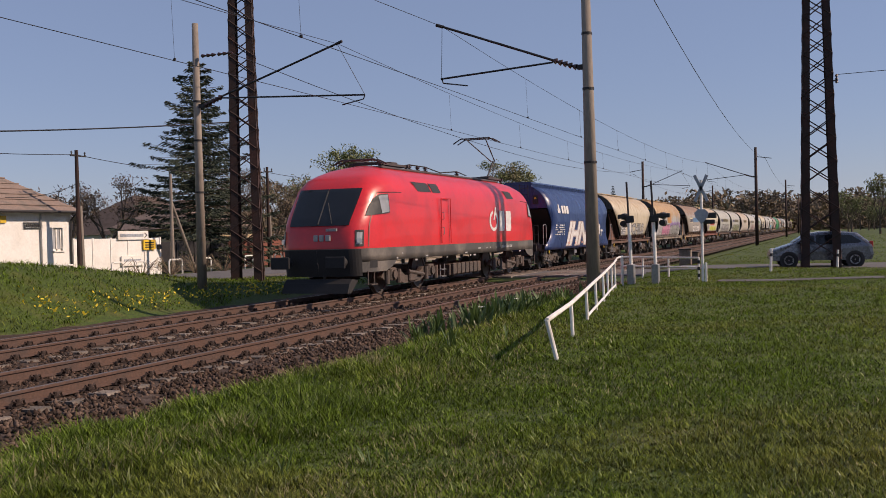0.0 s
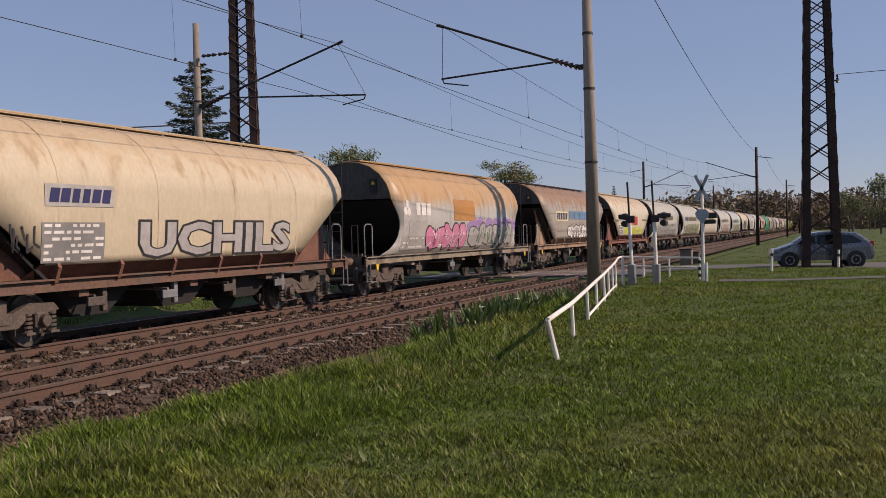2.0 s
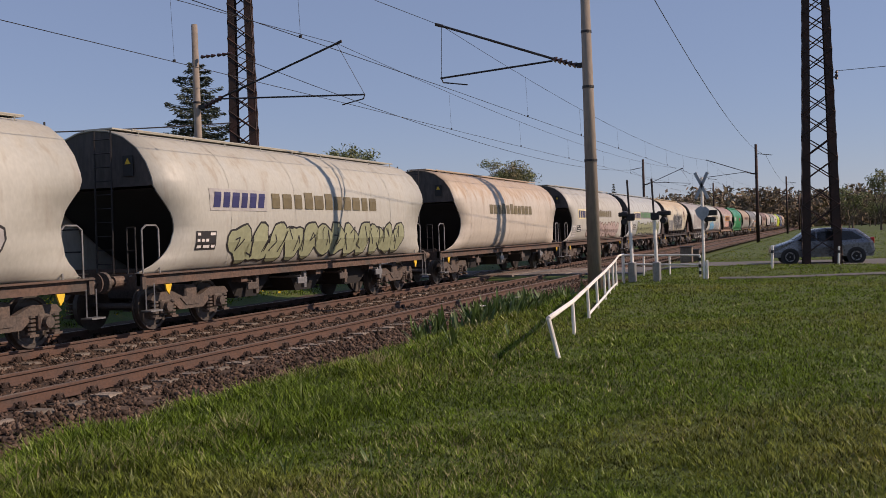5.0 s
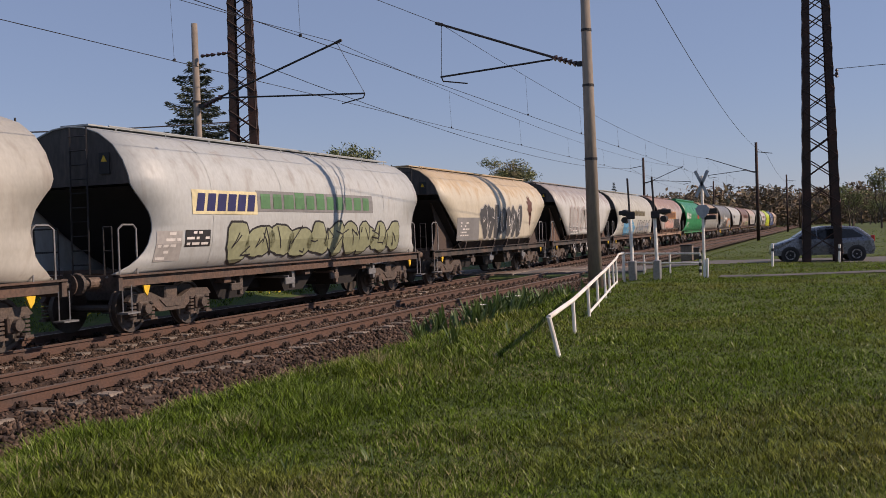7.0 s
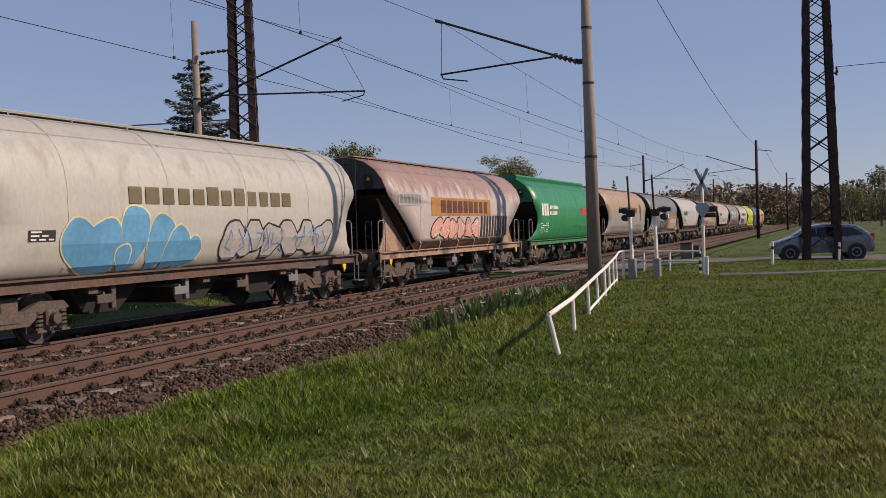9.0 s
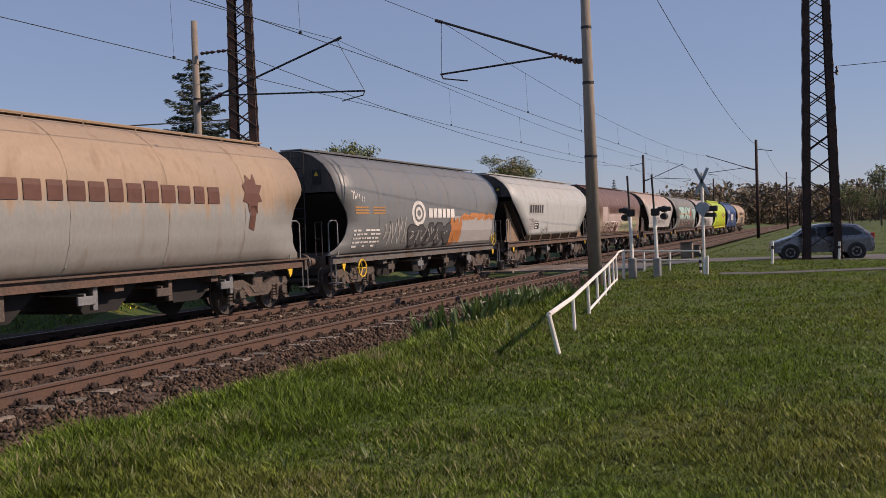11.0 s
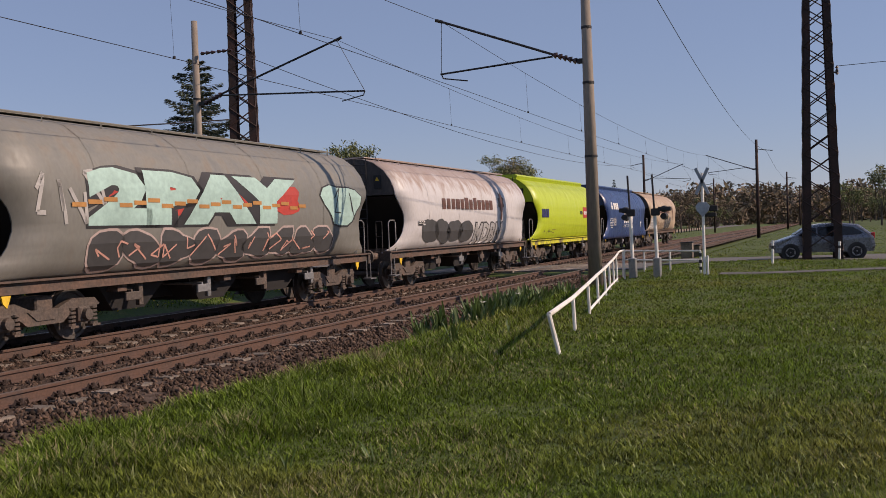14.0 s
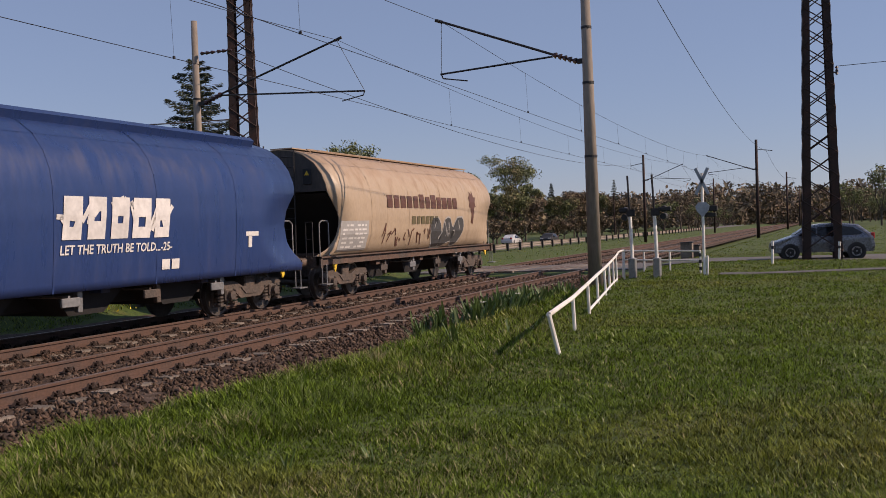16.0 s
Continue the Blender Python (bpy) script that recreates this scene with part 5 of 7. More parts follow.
    on_side(strokes(253, 2.6, 1.3, 6.2, 2.0, 12, 0.05), w, PR, "graffiti_lines", INK["brown"])
    throwup(w, PR, 254, 6.3, 1.2, 9.2, 2.15, 3, "charcoal", "lightgrey")
    plume(w, PR, 10.2, 2.7, 0.65, "brown", 8)
    on_side(rects([(0.0, 1.25, 1.7, 0.82)]), w, PR, "grey_panel", INK["lightgrey"], 0.008)
    info_panel(w, PR, 0.1, 1.3, 1.6, 2.0, None, "white", 27)


build_wagons()

# ---------------------------------------------------------------- locomotive
LOCO_LAST = 12.9
LZ = [1.02, 1.20, 1.40, 1.44, 1.80, 2.10, 2.30, 2.60, 2.90, 3.10, 3.28, 3.45, 3.60, 3.74, 3.85, 3.92]


def lerp(v, table):
    return float(np.interp(v, [a for a, _ in table], [b for _, b in table]))


def nose_x(z):
    return lerp(z, [(0.45, -2.25), (1.42, -2.40), (2.0, -2.32), (2.25, -2.18), (3.10, -1.55), (3.45, -1.15), (3.70, -0.55), (3.92, 0.5)])


def side_x(z):
    return lerp(z, [(0.45, -1.05), (2.0, -0.98), (2.3, -0.88), (3.1, -0.35), (3.45, 0.10), (3.70, 0.50), (3.92, 1.0)])


def loco_hw(z):
    return lerp(z, [(0.45, 1.47), (1.42, 1.48), (2.4, 1.48), (3.1, 1.44), (3.35, 1.36), (3.55, 1.20), (3.74, 0.90), (3.85, 0.60), (3.92, 0.3)])


PLAN_S = [0.0, 0.15, 0.30, 0.42, 0.52, 0.60, 0.68, 0.80, 0.90, 1.0]
PLAN_X = [0.0, 0.22, 0.45, 0.64, 0.79, 0.88, 0.94, 0.98, 0.995, 1.0]
PLAN_Y = [1.0, 0.985, 0.945, 0.89, 0.82, 0.74, 0.63, 0.41, 0.205, 0.0]


def skin(z, s, out=0.0):
    """Point of the cab's skin: s 0 at the side wall, 1 at the middle of the front (near half)."""
    hw, x0, x1 = loco_hw(z), side_x(z), nose_x(z)
    fx, fy = float(np.interp(s, PLAN_S, PLAN_X)), float(np.interp(s, PLAN_S, PLAN_Y))
    k = smooth01(0.3, 0.7, s)
    return Vector((x0 + (x1 - x0) * fx - out * k, -hw * fy - out * (1 - k * 0.8), z))


def skin_y(x, z):
    """Half width of the body at a place along it."""
    x = min(x, LOCO_LAST - x)
    x0, x1 = side_x(z), nose_x(z)
    if x >= x0:
        return loco_hw(z)
    return loco_hw(z) * float(np.interp((x0 - x) / (x0 - x1), PLAN_X, PLAN_Y))


def cab_patch(z0, z1, s0, s1, out=0.012, n=8, mirror=False, slope=0.0):
    bm = bmesh.new()
    g = [[None] * (n + 1) for _ in range(n + 1)]
    for i in range(n + 1):
        for j in range(n + 1):
            z = z0 + (z1 - z0) * i / n
            s = s0 + (s1 - s0) * j / n + slope * (i / n) * (1 - j / n)
            p = skin(z, min(1.0, max(0.0, s)), out)
            if mirror:
                p.y = -p.y
            g[i][j] = bm.verts.new(p)
    for i in range(n):
        for j in range(n):
            bm.faces.new((g[i][j], g[i + 1][j], g[i + 1][j + 1], g[i][j + 1]))
    bmesh.ops.recalc_face_normals(bm, faces=bm.faces[:])
    return bm


def side_fig(pts, out=0.01):
    """A flat outline on the near side wall of the locomotive."""
    bm = bmesh.new()
    poly(bm, [(x, 0, z) for x, z in pts])
    for k in range(-14, 90):
        bmesh.ops.bisect_plane(bm, geom=bm.verts[:] + bm.edges[:] + bm.faces[:], plane_co=(k * 0.18, 0, 0), plane_no=(1, 0, 0))
    for z in LZ + [2.45, 2.55, 2.65, 2.75, 2.85, 2.92, 3.0, 3.1, 3.2, 3.3, 3.35, 3.40]:
        bmesh.ops.bisect_plane(bm, geom=bm.verts[:] + bm.edges[:] + bm.faces[:], plane_co=(0, 0, z), plane_no=(0, 0, 1))
    for v in bm.verts:
        v.co.y = -skin_y(v.co.x, v.co.z) - out
    return bm




def build_loco():
    lo = thing("electric_locomotive", "red electric locomotive with dark grey sill and raised pantograph", "locomotive")
    bm = bmesh.new()
    rings = []
    for z in LZ:
        near = [skin(z, sv) for sv in PLAN_S[::-1]]
        xs0 = side_x(z)
        mid = [Vector((xs0 + (LOCO_LAST - 2 * xs0) * k / 12, -loco_hw(z), z)) for k in range(1, 12)]
        rear = [Vector((LOCO_LAST - p.x, p.y, p.z)) for p in near[::-1]]
        half = near + mid + rear
        far = [Vector((p.x, -p.y, p.z)) for p in half[::-1][1:-1]]
        rings.append([bm.verts.new(p) for p in half + far])
    n = len(rings[0])
    for a, b in zip(rings, rings[1:]):
        for k in range(n):
            f = bm.faces.new((a[k], a[(k + 1) % n], b[(k + 1) % n], b[k]))
            f.material_index = 1 if b[k].co.z < 1.41 else 0
    bm.faces.new(rings[-1])
    bm.faces.new(rings[0])
    bmesh.ops.recalc_face_normals(bm, faces=bm.faces[:])
    part("body", bm, [M["bodyred"], M["bodygrey"]], lo, smooth=True)
    for mirror in (False, True):
        part("windscreen", cab_patch(2.06, 3.14, 0.675, 1.0, 0.02, n=14, mirror=mirror, slope=-0.05), M["glass"], lo, "dark raked windscreen")
        part("front_skirt", cab_patch(0.62, 1.38, 0.50, 1.0, 0.012, n=12, mirror=mirror), M["dark"], lo)
        hl = part("headlight", cab_patch(1.46, 1.93, 0.46, 0.585, 0.016, mirror=mirror), M["black"], lo, "dark headlight housing with round lamp")
        c = skin(1.62, 0.525, 0.03)
        if mirror:
            c.y = -c.y
        bm = bmesh.new()
        tube(bm, c, c + Vector((-0.04, -0.02 if not mirror else 0.02, 0)), 0.075, n=14)
        part("lamp", bm, M["lamp"], hl)
        part("lens", cab_patch(1.52, 1.86, 0.485, 0.565, 0.022, mirror=mirror), M["palewindow"], hl, "clear slanted lamp cover")
        part("cab_edge", cab_patch(1.45, 3.0, 0.37, 0.385, 0.012, mirror=mirror), M["railtop"], lo, "pale edge strip")
    bm = bmesh.new()
    tube(bm, skin(2.12, 0.86, 0.04), skin(2.72, 0.96, 0.045), 0.014, n=5)
    tube(bm, skin(2.1, 1, 0.03), skin(3.08, 1, 0.03), 0.025, n=5)
    part("wiper", bm, M["black"], lo)
    # logo and number on the nose as plain blocks
    for k, (w0, dx) in enumerate(((0.17, -0.34), (0.15, -0.12), (0.15, 0.06))):
        bm = bmesh.new()
        box(bm, (-2.41, dx - 0.1, 1.62), (-2.30, dx - 0.1 + w0 * 0.9, 1.80), 0.02)
        part("nose_mark", bm, INK["lightgrey"], lo)
    bm = bmesh.new()
    for i in range(6):
        box(bm, (-2.34, -0.62 + 0.06 * i, 1.90), (-2.18, -0.58 + 0.06 * i, 1.98))
    part("number_bars", bm, INK["lightgrey"], lo)
    for sg, flip in ((1, 0), (-1, 1)):
        X = lambda x: x if not flip else LOCO_LAST - x
        fg = lambda pts, out=0.01: side_fig([(X(x), z) for x, z in pts], out)
        part("side_window", fg([(-1.80, 2.33), (-1.58, 2.60), (-1.32, 2.84), (-1.08, 2.95), (-0.62, 2.98), (-0.62, 2.42)], 0.024), M["black"], lo)
        part("window_pane", fg([(-1.12, 2.40), (-1.12, 2.90), (-1.0, 2.93), (-0.67, 2.95), (-0.67, 2.45)], 0.034), M["palewindow"], lo)
        part("cab_skirt", fg([(-2.05, 0.72), (-2.05, 1.03), (-0.15, 1.03), (-0.45, 0.84), (-0.9, 0.72)], -0.002), M["bodygrey"], lo)
        part("sill_box", fg([(-1.75, 0.84), (-1.75, 1.05), (-1.42, 1.05), (-1.42, 0.84)], 0.008), M["black"], lo)
        bm = fg([(-1.2, 3.02), (0.35, 3.06), (0.35, 3.04), (-1.0, 3.0)], 0.008)
        part("body_line", bm, M["dark"], lo)
    part("roof_vent", side_fig([(1.35, 3.42), (2.60, 3.42), (2.75, 3.12), (1.65, 3.12)], 0.012), M["black"], lo, "black louvred air intake")
    part("roof_vent", side_fig([(2.72, 3.42), (3.45, 3.42), (3.60, 3.12), (2.87, 3.12)], 0.012), M["black"], lo, "black louvred air intake")
    part("roof_vent", side_fig([(10.5, 3.42), (11.35, 3.42), (11.65, 3.12), (10.75, 3.12)], 0.012), M["black"], lo, "black louvred air intake")
    bm = bmesh.new()
    for x in (3.40, 4.24):
        tube(bm, (x, -1.53, 1.45), (x, -1.53, 2.95), 0.018, n=6)
    tube(bm, (3.4, -1.53, 2.95), (4.24, -1.53, 2.95), 0.012, n=5)
    part("door_rail", bm, M["bodyred"], lo)
    bm = bmesh.new()
    for z in (1.75, 2.25):
        chain(bm, [(3.55, -1.5, z), (3.55, -1.56, z), (3.55, -1.56, z + 0.22), (3.55, -1.5, z + 0.22)], 0.014, 5)
    part("door_handle", bm, M["steel"], lo)
    bm = bmesh.new()
    for x0, x1, z0, z1 in ((3.44, 3.45, 1.45, 2.92), (4.19, 4.20, 1.45, 2.92), (3.44, 4.20, 2.91, 2.92)):
        poly(bm, [(x0, -1.487, z0), (x1, -1.487, z0), (x1, -1.487, z1), (x0, -1.487, z1)])
    part("door_seam", bm, M["dark"], lo)
    # large side logo: ring and two blocks
    bm = bmesh.new()
    for k in range(24):
        a, b2 = radians(100) + 5.6 * k / 24, radians(100) + 5.6 * (k + 1) / 24
        poly(bm, [(8.95 + 0.52 * r * math.cos(t), -1.492, 2.22 + 0.40 * r * math.sin(t)) for r, t in ((0.68, a), (1, a), (1, b2), (0.68, b2))])
    poly(bm, [(8.9, -1.492, 2.25), (9.05, -1.492, 2.25), (9.25, -1.492, 2.74), (9.12, -1.492, 2.74)])
    part("side_logo", bm, INK["white"], lo, "white ring mark")
    for x in (9.60, 10.45):
        bm = bmesh.new()
        poly(bm, [(x, -1.492, 1.82), (x + 0.6, -1.492, 1.82), (x + 0.68, -1.492, 1.95), (x + 0.68, -1.492, 2.48), (x + 0.6, -1.492, 2.62), (x, -1.492, 2.62)])
        part("side_logo", bm, INK["white"], lo, "white block mark")
    r = random.Random(4)
    bm = bmesh.new()
    x = -0.2
    while x < 12.8:
        ww = r.uniform(0.06, 0.3)
        if r.random() < 0.55:
            z = r.choice((0.95, 1.05, 1.18))
            poly(bm, [(x, -1.488, z), (x + ww, -1.488, z), (x + ww, -1.488, z + 0.05), (x, -1.488, z + 0.05)])
        x += ww + r.uniform(0.1, 0.5)
    for i in range(9):
        poly(bm, [(9.7 + 0.17 * i, -1.488, 1.16), (9.82 + 0.17 * i, -1.488, 1.16), (9.82 + 0.17 * i, -1.488, 1.26), (9.7 + 0.17 * i, -1.488, 1.26)])
    part("data_marks", bm, INK["lightgrey"], lo)
    # bogies
    for x0 in (0.0, 9.9):
        bm = bmesh.new()
        for s in (-1, 1):
            prism(bm, [(-0.75, 0.52), (-0.55, 0.70), (0.55, 0.72), (1.0, 0.50), (2.0, 0.50), (2.45, 0.72), (3.55, 0.70), (3.75, 0.52), (3.5, 0.42), (2.6, 0.42), (2.1, 0.26), (0.9, 0.26), (0.4, 0.42), (-0.5, 0.42)],
                  s * 1.15 - 0.07, s * 1.15 + 0.07)
            for ax in (0, 3.0):
                box(bm, (ax - 0.22, s * 1.2 - 0.1, 0.38), (ax + 0.22, s * 1.2 + 0.1, 0.78), 0.04)
                tube(bm, (ax, s * 1.2, 0.575), (ax, s * 1.36, 0.575), 0.14, n=12)
                for d in (-0.42, 0.42):
                    tube(bm, (ax + d, s * 1.25, 0.3), (ax + d, s * 1.25, 0.72), 0.09, n=10)
            tube(bm, (1.1, s * 1.28, 0.62), (2.3, s * 1.28, 0.48), 0.06, n=8)
            box(bm, (1.2, s * 1.24 - 0.06, 0.3), (1.8, s * 1.24 + 0.06, 0.6), 0.03)
        bg = part("bogie", bm, M["bogie"], lo)
        bg.location = (x0, 0, 0)
        for ax in (0, 3.0):
            wsh = new("wheelset", shared("loco_wheelset", lambda: wheelset_mesh(0.575), M["wheel"]))
            wsh.parent, wsh.location = bg, (ax, 0, 0)
    bm = bmesh.new()
    for k in range(7):
        box(bm, (5.0 + 0.42 * k, -1.30, 0.34), (5.32 + 0.42 * k, -0.8, 0.72), 0.02)
    box(bm, (4.9, -1.2, 0.3), (8.0, 1.2, 0.70), 0.03)
    part("battery_box", bm, M["bogie"], lo)
    bm = bmesh.new()
    for z in (0.32, 0.55):
        box(bm, (3.6, -1.42, z), (4.0, -1.25, z + 0.03))
    for x in (3.6, 4.0):
        tube(bm, (x, -1.35, 0.3), (x, -1.35, 0.75), 0.018, n=5)
    part("step", bm, M["steel"], lo)
    for sg, xe in ((-1, -2.40), (1, LOCO_LAST + 2.40)):
        bm = bmesh.new()
        prism(bm, [(xe - sg * 0.1, 0.55), (xe + sg * 0.06, 0.42), (xe + sg * 0.2, 0.16), (xe - sg * 0.05, 0.16), (xe - sg * 0.5, 0.5)], -1.05, 1.05)
        part("snow_plough", bm, M["dark"], lo, "dark snow plough")
        for s in (-0.875, 0.875):
            bm = bmesh.new()
            tube(bm, (xe + sg * 0.05, s, 1.03), (xe + sg * 0.5, s, 1.03), 0.13, n=14)
            box(bm, (min(xe + sg * 0.5, xe + sg * 0.56), s - 0.3, 0.86), (max(xe + sg * 0.5, xe + sg * 0.56), s + 0.3, 1.20), 0.02)
            part("buffer", bm, M["dark"], lo)
        bm = bmesh.new()
        box(bm, (min(xe - sg * 0.9, xe - sg * 0.5), -1.46, 0.35), (max(xe - sg * 0.9, xe - sg * 0.5), -1.25, 0.38))
        for d in (0.5, 0.9):
            tube(bm, (xe - sg * d, -1.36, 0.36), (xe - sg * d, -1.36, 0.75), 0.02, n=5)
        part("cab_step", bm, M["bogie"], lo)
    # roof equipment
    bm = bmesh.new()
    box(bm, (0.8, -0.62, 3.84), (12.1, 0.62, 3.93), 0.03)
    part("roof_deck", bm, M["roofgrey"], lo)
    for x in (3.4, 4.1, 4.8, 7.9):
        bm = bmesh.new()
        insulator(bm, (x, -0.4, 3.88), (x, -0.4, 4.10), 0.10, 4)
        part("roof_insulator", bm, M["insul"], lo)
    bm = bmesh.new()
    chain(bm, [(2.4, -0.5, 4.0), (3.4, -0.4, 4.11), (4.8, -0.4, 4.11), (6.2, -0.4, 3.98), (7.9, -0.4, 4.11), (9.2, -0.3, 4.02)], 0.022, 6)
    part("roof_cable", bm, M["dark"], lo)

    def panto_base(x0, x1, name):
        b2 = bmesh.new()
        for y in (-0.5, 0.5):
            box(b2, (x0, y - 0.04, 3.98), (x1, y + 0.04, 4.05))
        for x in (x0 + 0.1, x1 - 0.1):
            box(b2, (x - 0.05, -0.6, 3.98), (x + 0.05, 0.6, 4.06))
            for y in (-0.5, 0.5):
                insulator(b2, (x, y, 3.86), (x, y, 3.99), 0.07, 2)
        box(b2, (x1 - 0.7, -0.25, 4.02), (x1 - 0.2, 0.25, 4.16), 0.03)
        return part(name, b2, M["roofgrey"], lo)

    panto_base(0.9, 3.0, "pantograph_base")
    bm = bmesh.new()
    chain(bm, [(2.9, 0, 4.05), (1.3, 0, 4.07), (0.5, 0, 4.10)], 0.03, 6)
    for d in (0.35, 0.65):
        chain(bm, [(d, -0.85, 3.97), (d, -0.55, 4.11), (d, 0.55, 4.11), (d, 0.85, 3.97)], 0.025, 6)
    for y in (-0.4, 0.4):
        tube(bm, (2.8, y * 0.4, 4.08), (0.5, y, 4.10), 0.022, n=5)
    part("pantograph", bm, M["roofgrey"], lo, "folded pantograph")
    panto_base(11.0, 13.0, "pantograph_base")
    bm = bmesh.new()
    knee = (13.45, 0, 4.85)
    tube(bm, (12.6, 0, 4.10), knee, 0.038, n=8)
    tube(bm, (12.95, -0.1, 4.08), (13.4, -0.1, 4.8), 0.018, n=6)
    for y in (-0.4, 0.4):
        tube(bm, (knee[0], y * 0.2, knee[2]), (11.4, y, 5.60), 0.024, n=6)
    for d in (11.15, 11.65):
        chain(bm, [(d, -0.95, 5.48), (d, -0.62, 5.67), (d, 0.62, 5.67), (d, 0.95, 5.48)], 0.025, 6)
    for y in (-0.45, 0.45):
        tube(bm, (11.15, y, 5.64), (11.65, y, 5.64), 0.018, n=5)
    part("pantograph", bm, M["roofgrey"], lo, "raised pantograph touching the contact wire")
    TRAIN.append((lo, 26.58))


build_loco()

# ---------------------------------------------------------------- fence and level crossing


def build_fence():
    fe = thing("pipe_fence", "white painted steel pipe fence with a bent first post", "fence")
    foot = [(10.82, 2.90), (13.32, 3.36), (16.1, 3.80), (18.3, 4.14), (20.4, 4.45), (22.2, 4.74), (24.0, 5.02), (25.6, 5.27)]
    tops = [0.72, 0.72, 0.74, 0.77, 0.80, 0.82, 0.85, 0.88]
    gz = lambda p: ground_z(*p)
    tp = [(x + (-0.05 if i == 0 else 0), y + (0.12 if i == 0 else 0.02), h) for i, ((x, y), h) in enumerate(zip(foot, tops))]
    for i, (p, t) in enumerate(zip(foot, tp)):
        bm = bmesh.new()
        tube(bm, (p[0], p[1], gz(p) - 0.1), t, 0.027, n=8)
        part("post", bm, M["white"], fe)
    for a, b in zip(tp, tp[1:]):
        part("top_rail", tube(bmesh.new(), a, b, 0.03, n=8), M["white"], fe)
    low = [(p[0], p[1], gz(p) + 0.09) for p in foot[2:]]
    for a, b in zip(low, low[1:]):
        part("bottom_rail", tube(bmesh.new(), a, b, 0.024, n=8), M["white"], fe)
    bm = bmesh.new()
    chain(bm, [tp[-1], (26.3, 5.35, 0.98), (27.0, 5.35, 1.0), (27.0, 5.35, ground_z(27, 5.35) - 0.05)], 0.028, 8)
    part("end_hoop", bm, M["white"], fe)
    fb = thing("crossing_fence", "low white pipe fence with two rails at the crossing", "fence")
    run = [(31.6, 6.3), (31.0, 5.5), (30.4, 4.6), (29.7, 3.6)]
    for x, y in run:
        bm = bmesh.new()
        tube(bm, (x, y, ground_z(x, y) - 0.1), (x, y, 0.86), 0.03, n=8)
        part("post", bm, M["white"], fb)
    for z in (0.85, 0.56):
        part("rail", chain(bmesh.new(), [(x, y, z) for x, y in run], 0.028, 8), M["white"], fb)
    bm = bmesh.new()
    for k in range(3):
        box(bm, (29.66, 3.56, 0.28 + 0.2 * k), (29.74, 3.64, 0.38 + 0.2 * k))
    part("black_band", bm, M["black"], fb)


build_fence()


def signal_mast(x, y, lamp_side, label):
    s = thing("crossing_signal", label, "crossing signal", "level crossing signals")
    s.location = (x, y, 0.15)
    bm = bmesh.new()
    box(bm, (-0.13, -0.1, -0.1), (0.13, 0.1, 0.62), 0.02)
    part("base_box", bm, M["steel"], s, "grey metal base cabinet")
    part("pole", tube(bmesh.new(), (0, 0, 0.5), (0, 0.04, 1.95), 0.05, n=10), M["white"], s, "white painted pole")
    part("upper_pole", tube(bmesh.new(), (0, 0.04, 1.9), (0, 0.08, 2.92), 0.028, n=8), M["darksteel"], s)
    hd = part("signal_head", box(bmesh.new(), (-0.06, min(0.06, lamp_side * 0.42), 1.90), (0.10, max(-0.06, lamp_side * 0.34), 2.02), 0.02), M["black"], s, "black twin signal head seen from behind")
    for z in (1.76, 1.96):
        bm = bmesh.new()
        tube(bm, (0.0, lamp_side * 0.2, z), (0.3, lamp_side * 0.2, z), 0.085, 0.10, n=12)
        part("lamp_hood", bm, M["black"], hd)
    bm = bmesh.new()
    box(bm, (-0.09, -0.12, 1.78), (-0.06, 0.12, 1.98), 0.02)
    part("bracket", bm, M["darksteel"], s)
    return s


signal_mast(27.05, 5.12, 1, "grey-white crossing signal mast beside the fence")
signal_mast(27.03, 4.44, -1, "grey-white crossing signal mast with dark lamp head")


def cross_sign(x, y):
    s = thing("railway_crossing_sign", "crossed warning boards seen from behind on a white pole", "traffic sign")
    s.location = (x, y, 0.15)
    part("pole", tube(bmesh.new(), (0, 0, -0.1), (0, 0, 2.95), 0.04, n=10), M["white"], s)
    for a in (65, -65):
        bm = bmesh.new()
        box(bm, (-0.012, -0.41, -0.045), (0.012, 0.41, 0.045), 0.004)
        bmesh.ops.transform(bm, matrix=Matrix.Translation((-0.05, 0, 2.72)) @ Matrix.Rotation(radians(a), 4, "X"), verts=bm.verts[:])
        part("board", bm, M["sign"], s)
    bm = bmesh.new()
    prism(bm, [(-0.20, 2.02), (-0.10, 2.12), (0.10, 2.12), (0.20, 2.02), (0.16, 1.88), (0.0, 1.70), (-0.16, 1.88)], -0.07, -0.045, axis=0)
    part("shield", bm, M["sign"], s, "dark rounded shield plate")
    bm = bmesh.new()
    box(bm, (0.04, -0.40, 1.86), (0.16, 0.05, 2.02), 0.02)
    box(bm, (0.04, -0.36, 1.70), (0.16, 0.02, 1.82), 0.02)
    part("lamp_bar", bm, M["black"], s)
    bm = bmesh.new()
    box(bm, (-0.04, -0.12, 0.0), (0.04, -0.06, 0.6), 0.01)
    part("counter_box", bm, M["white"], s)


cross_sign(28.36, 3.33)


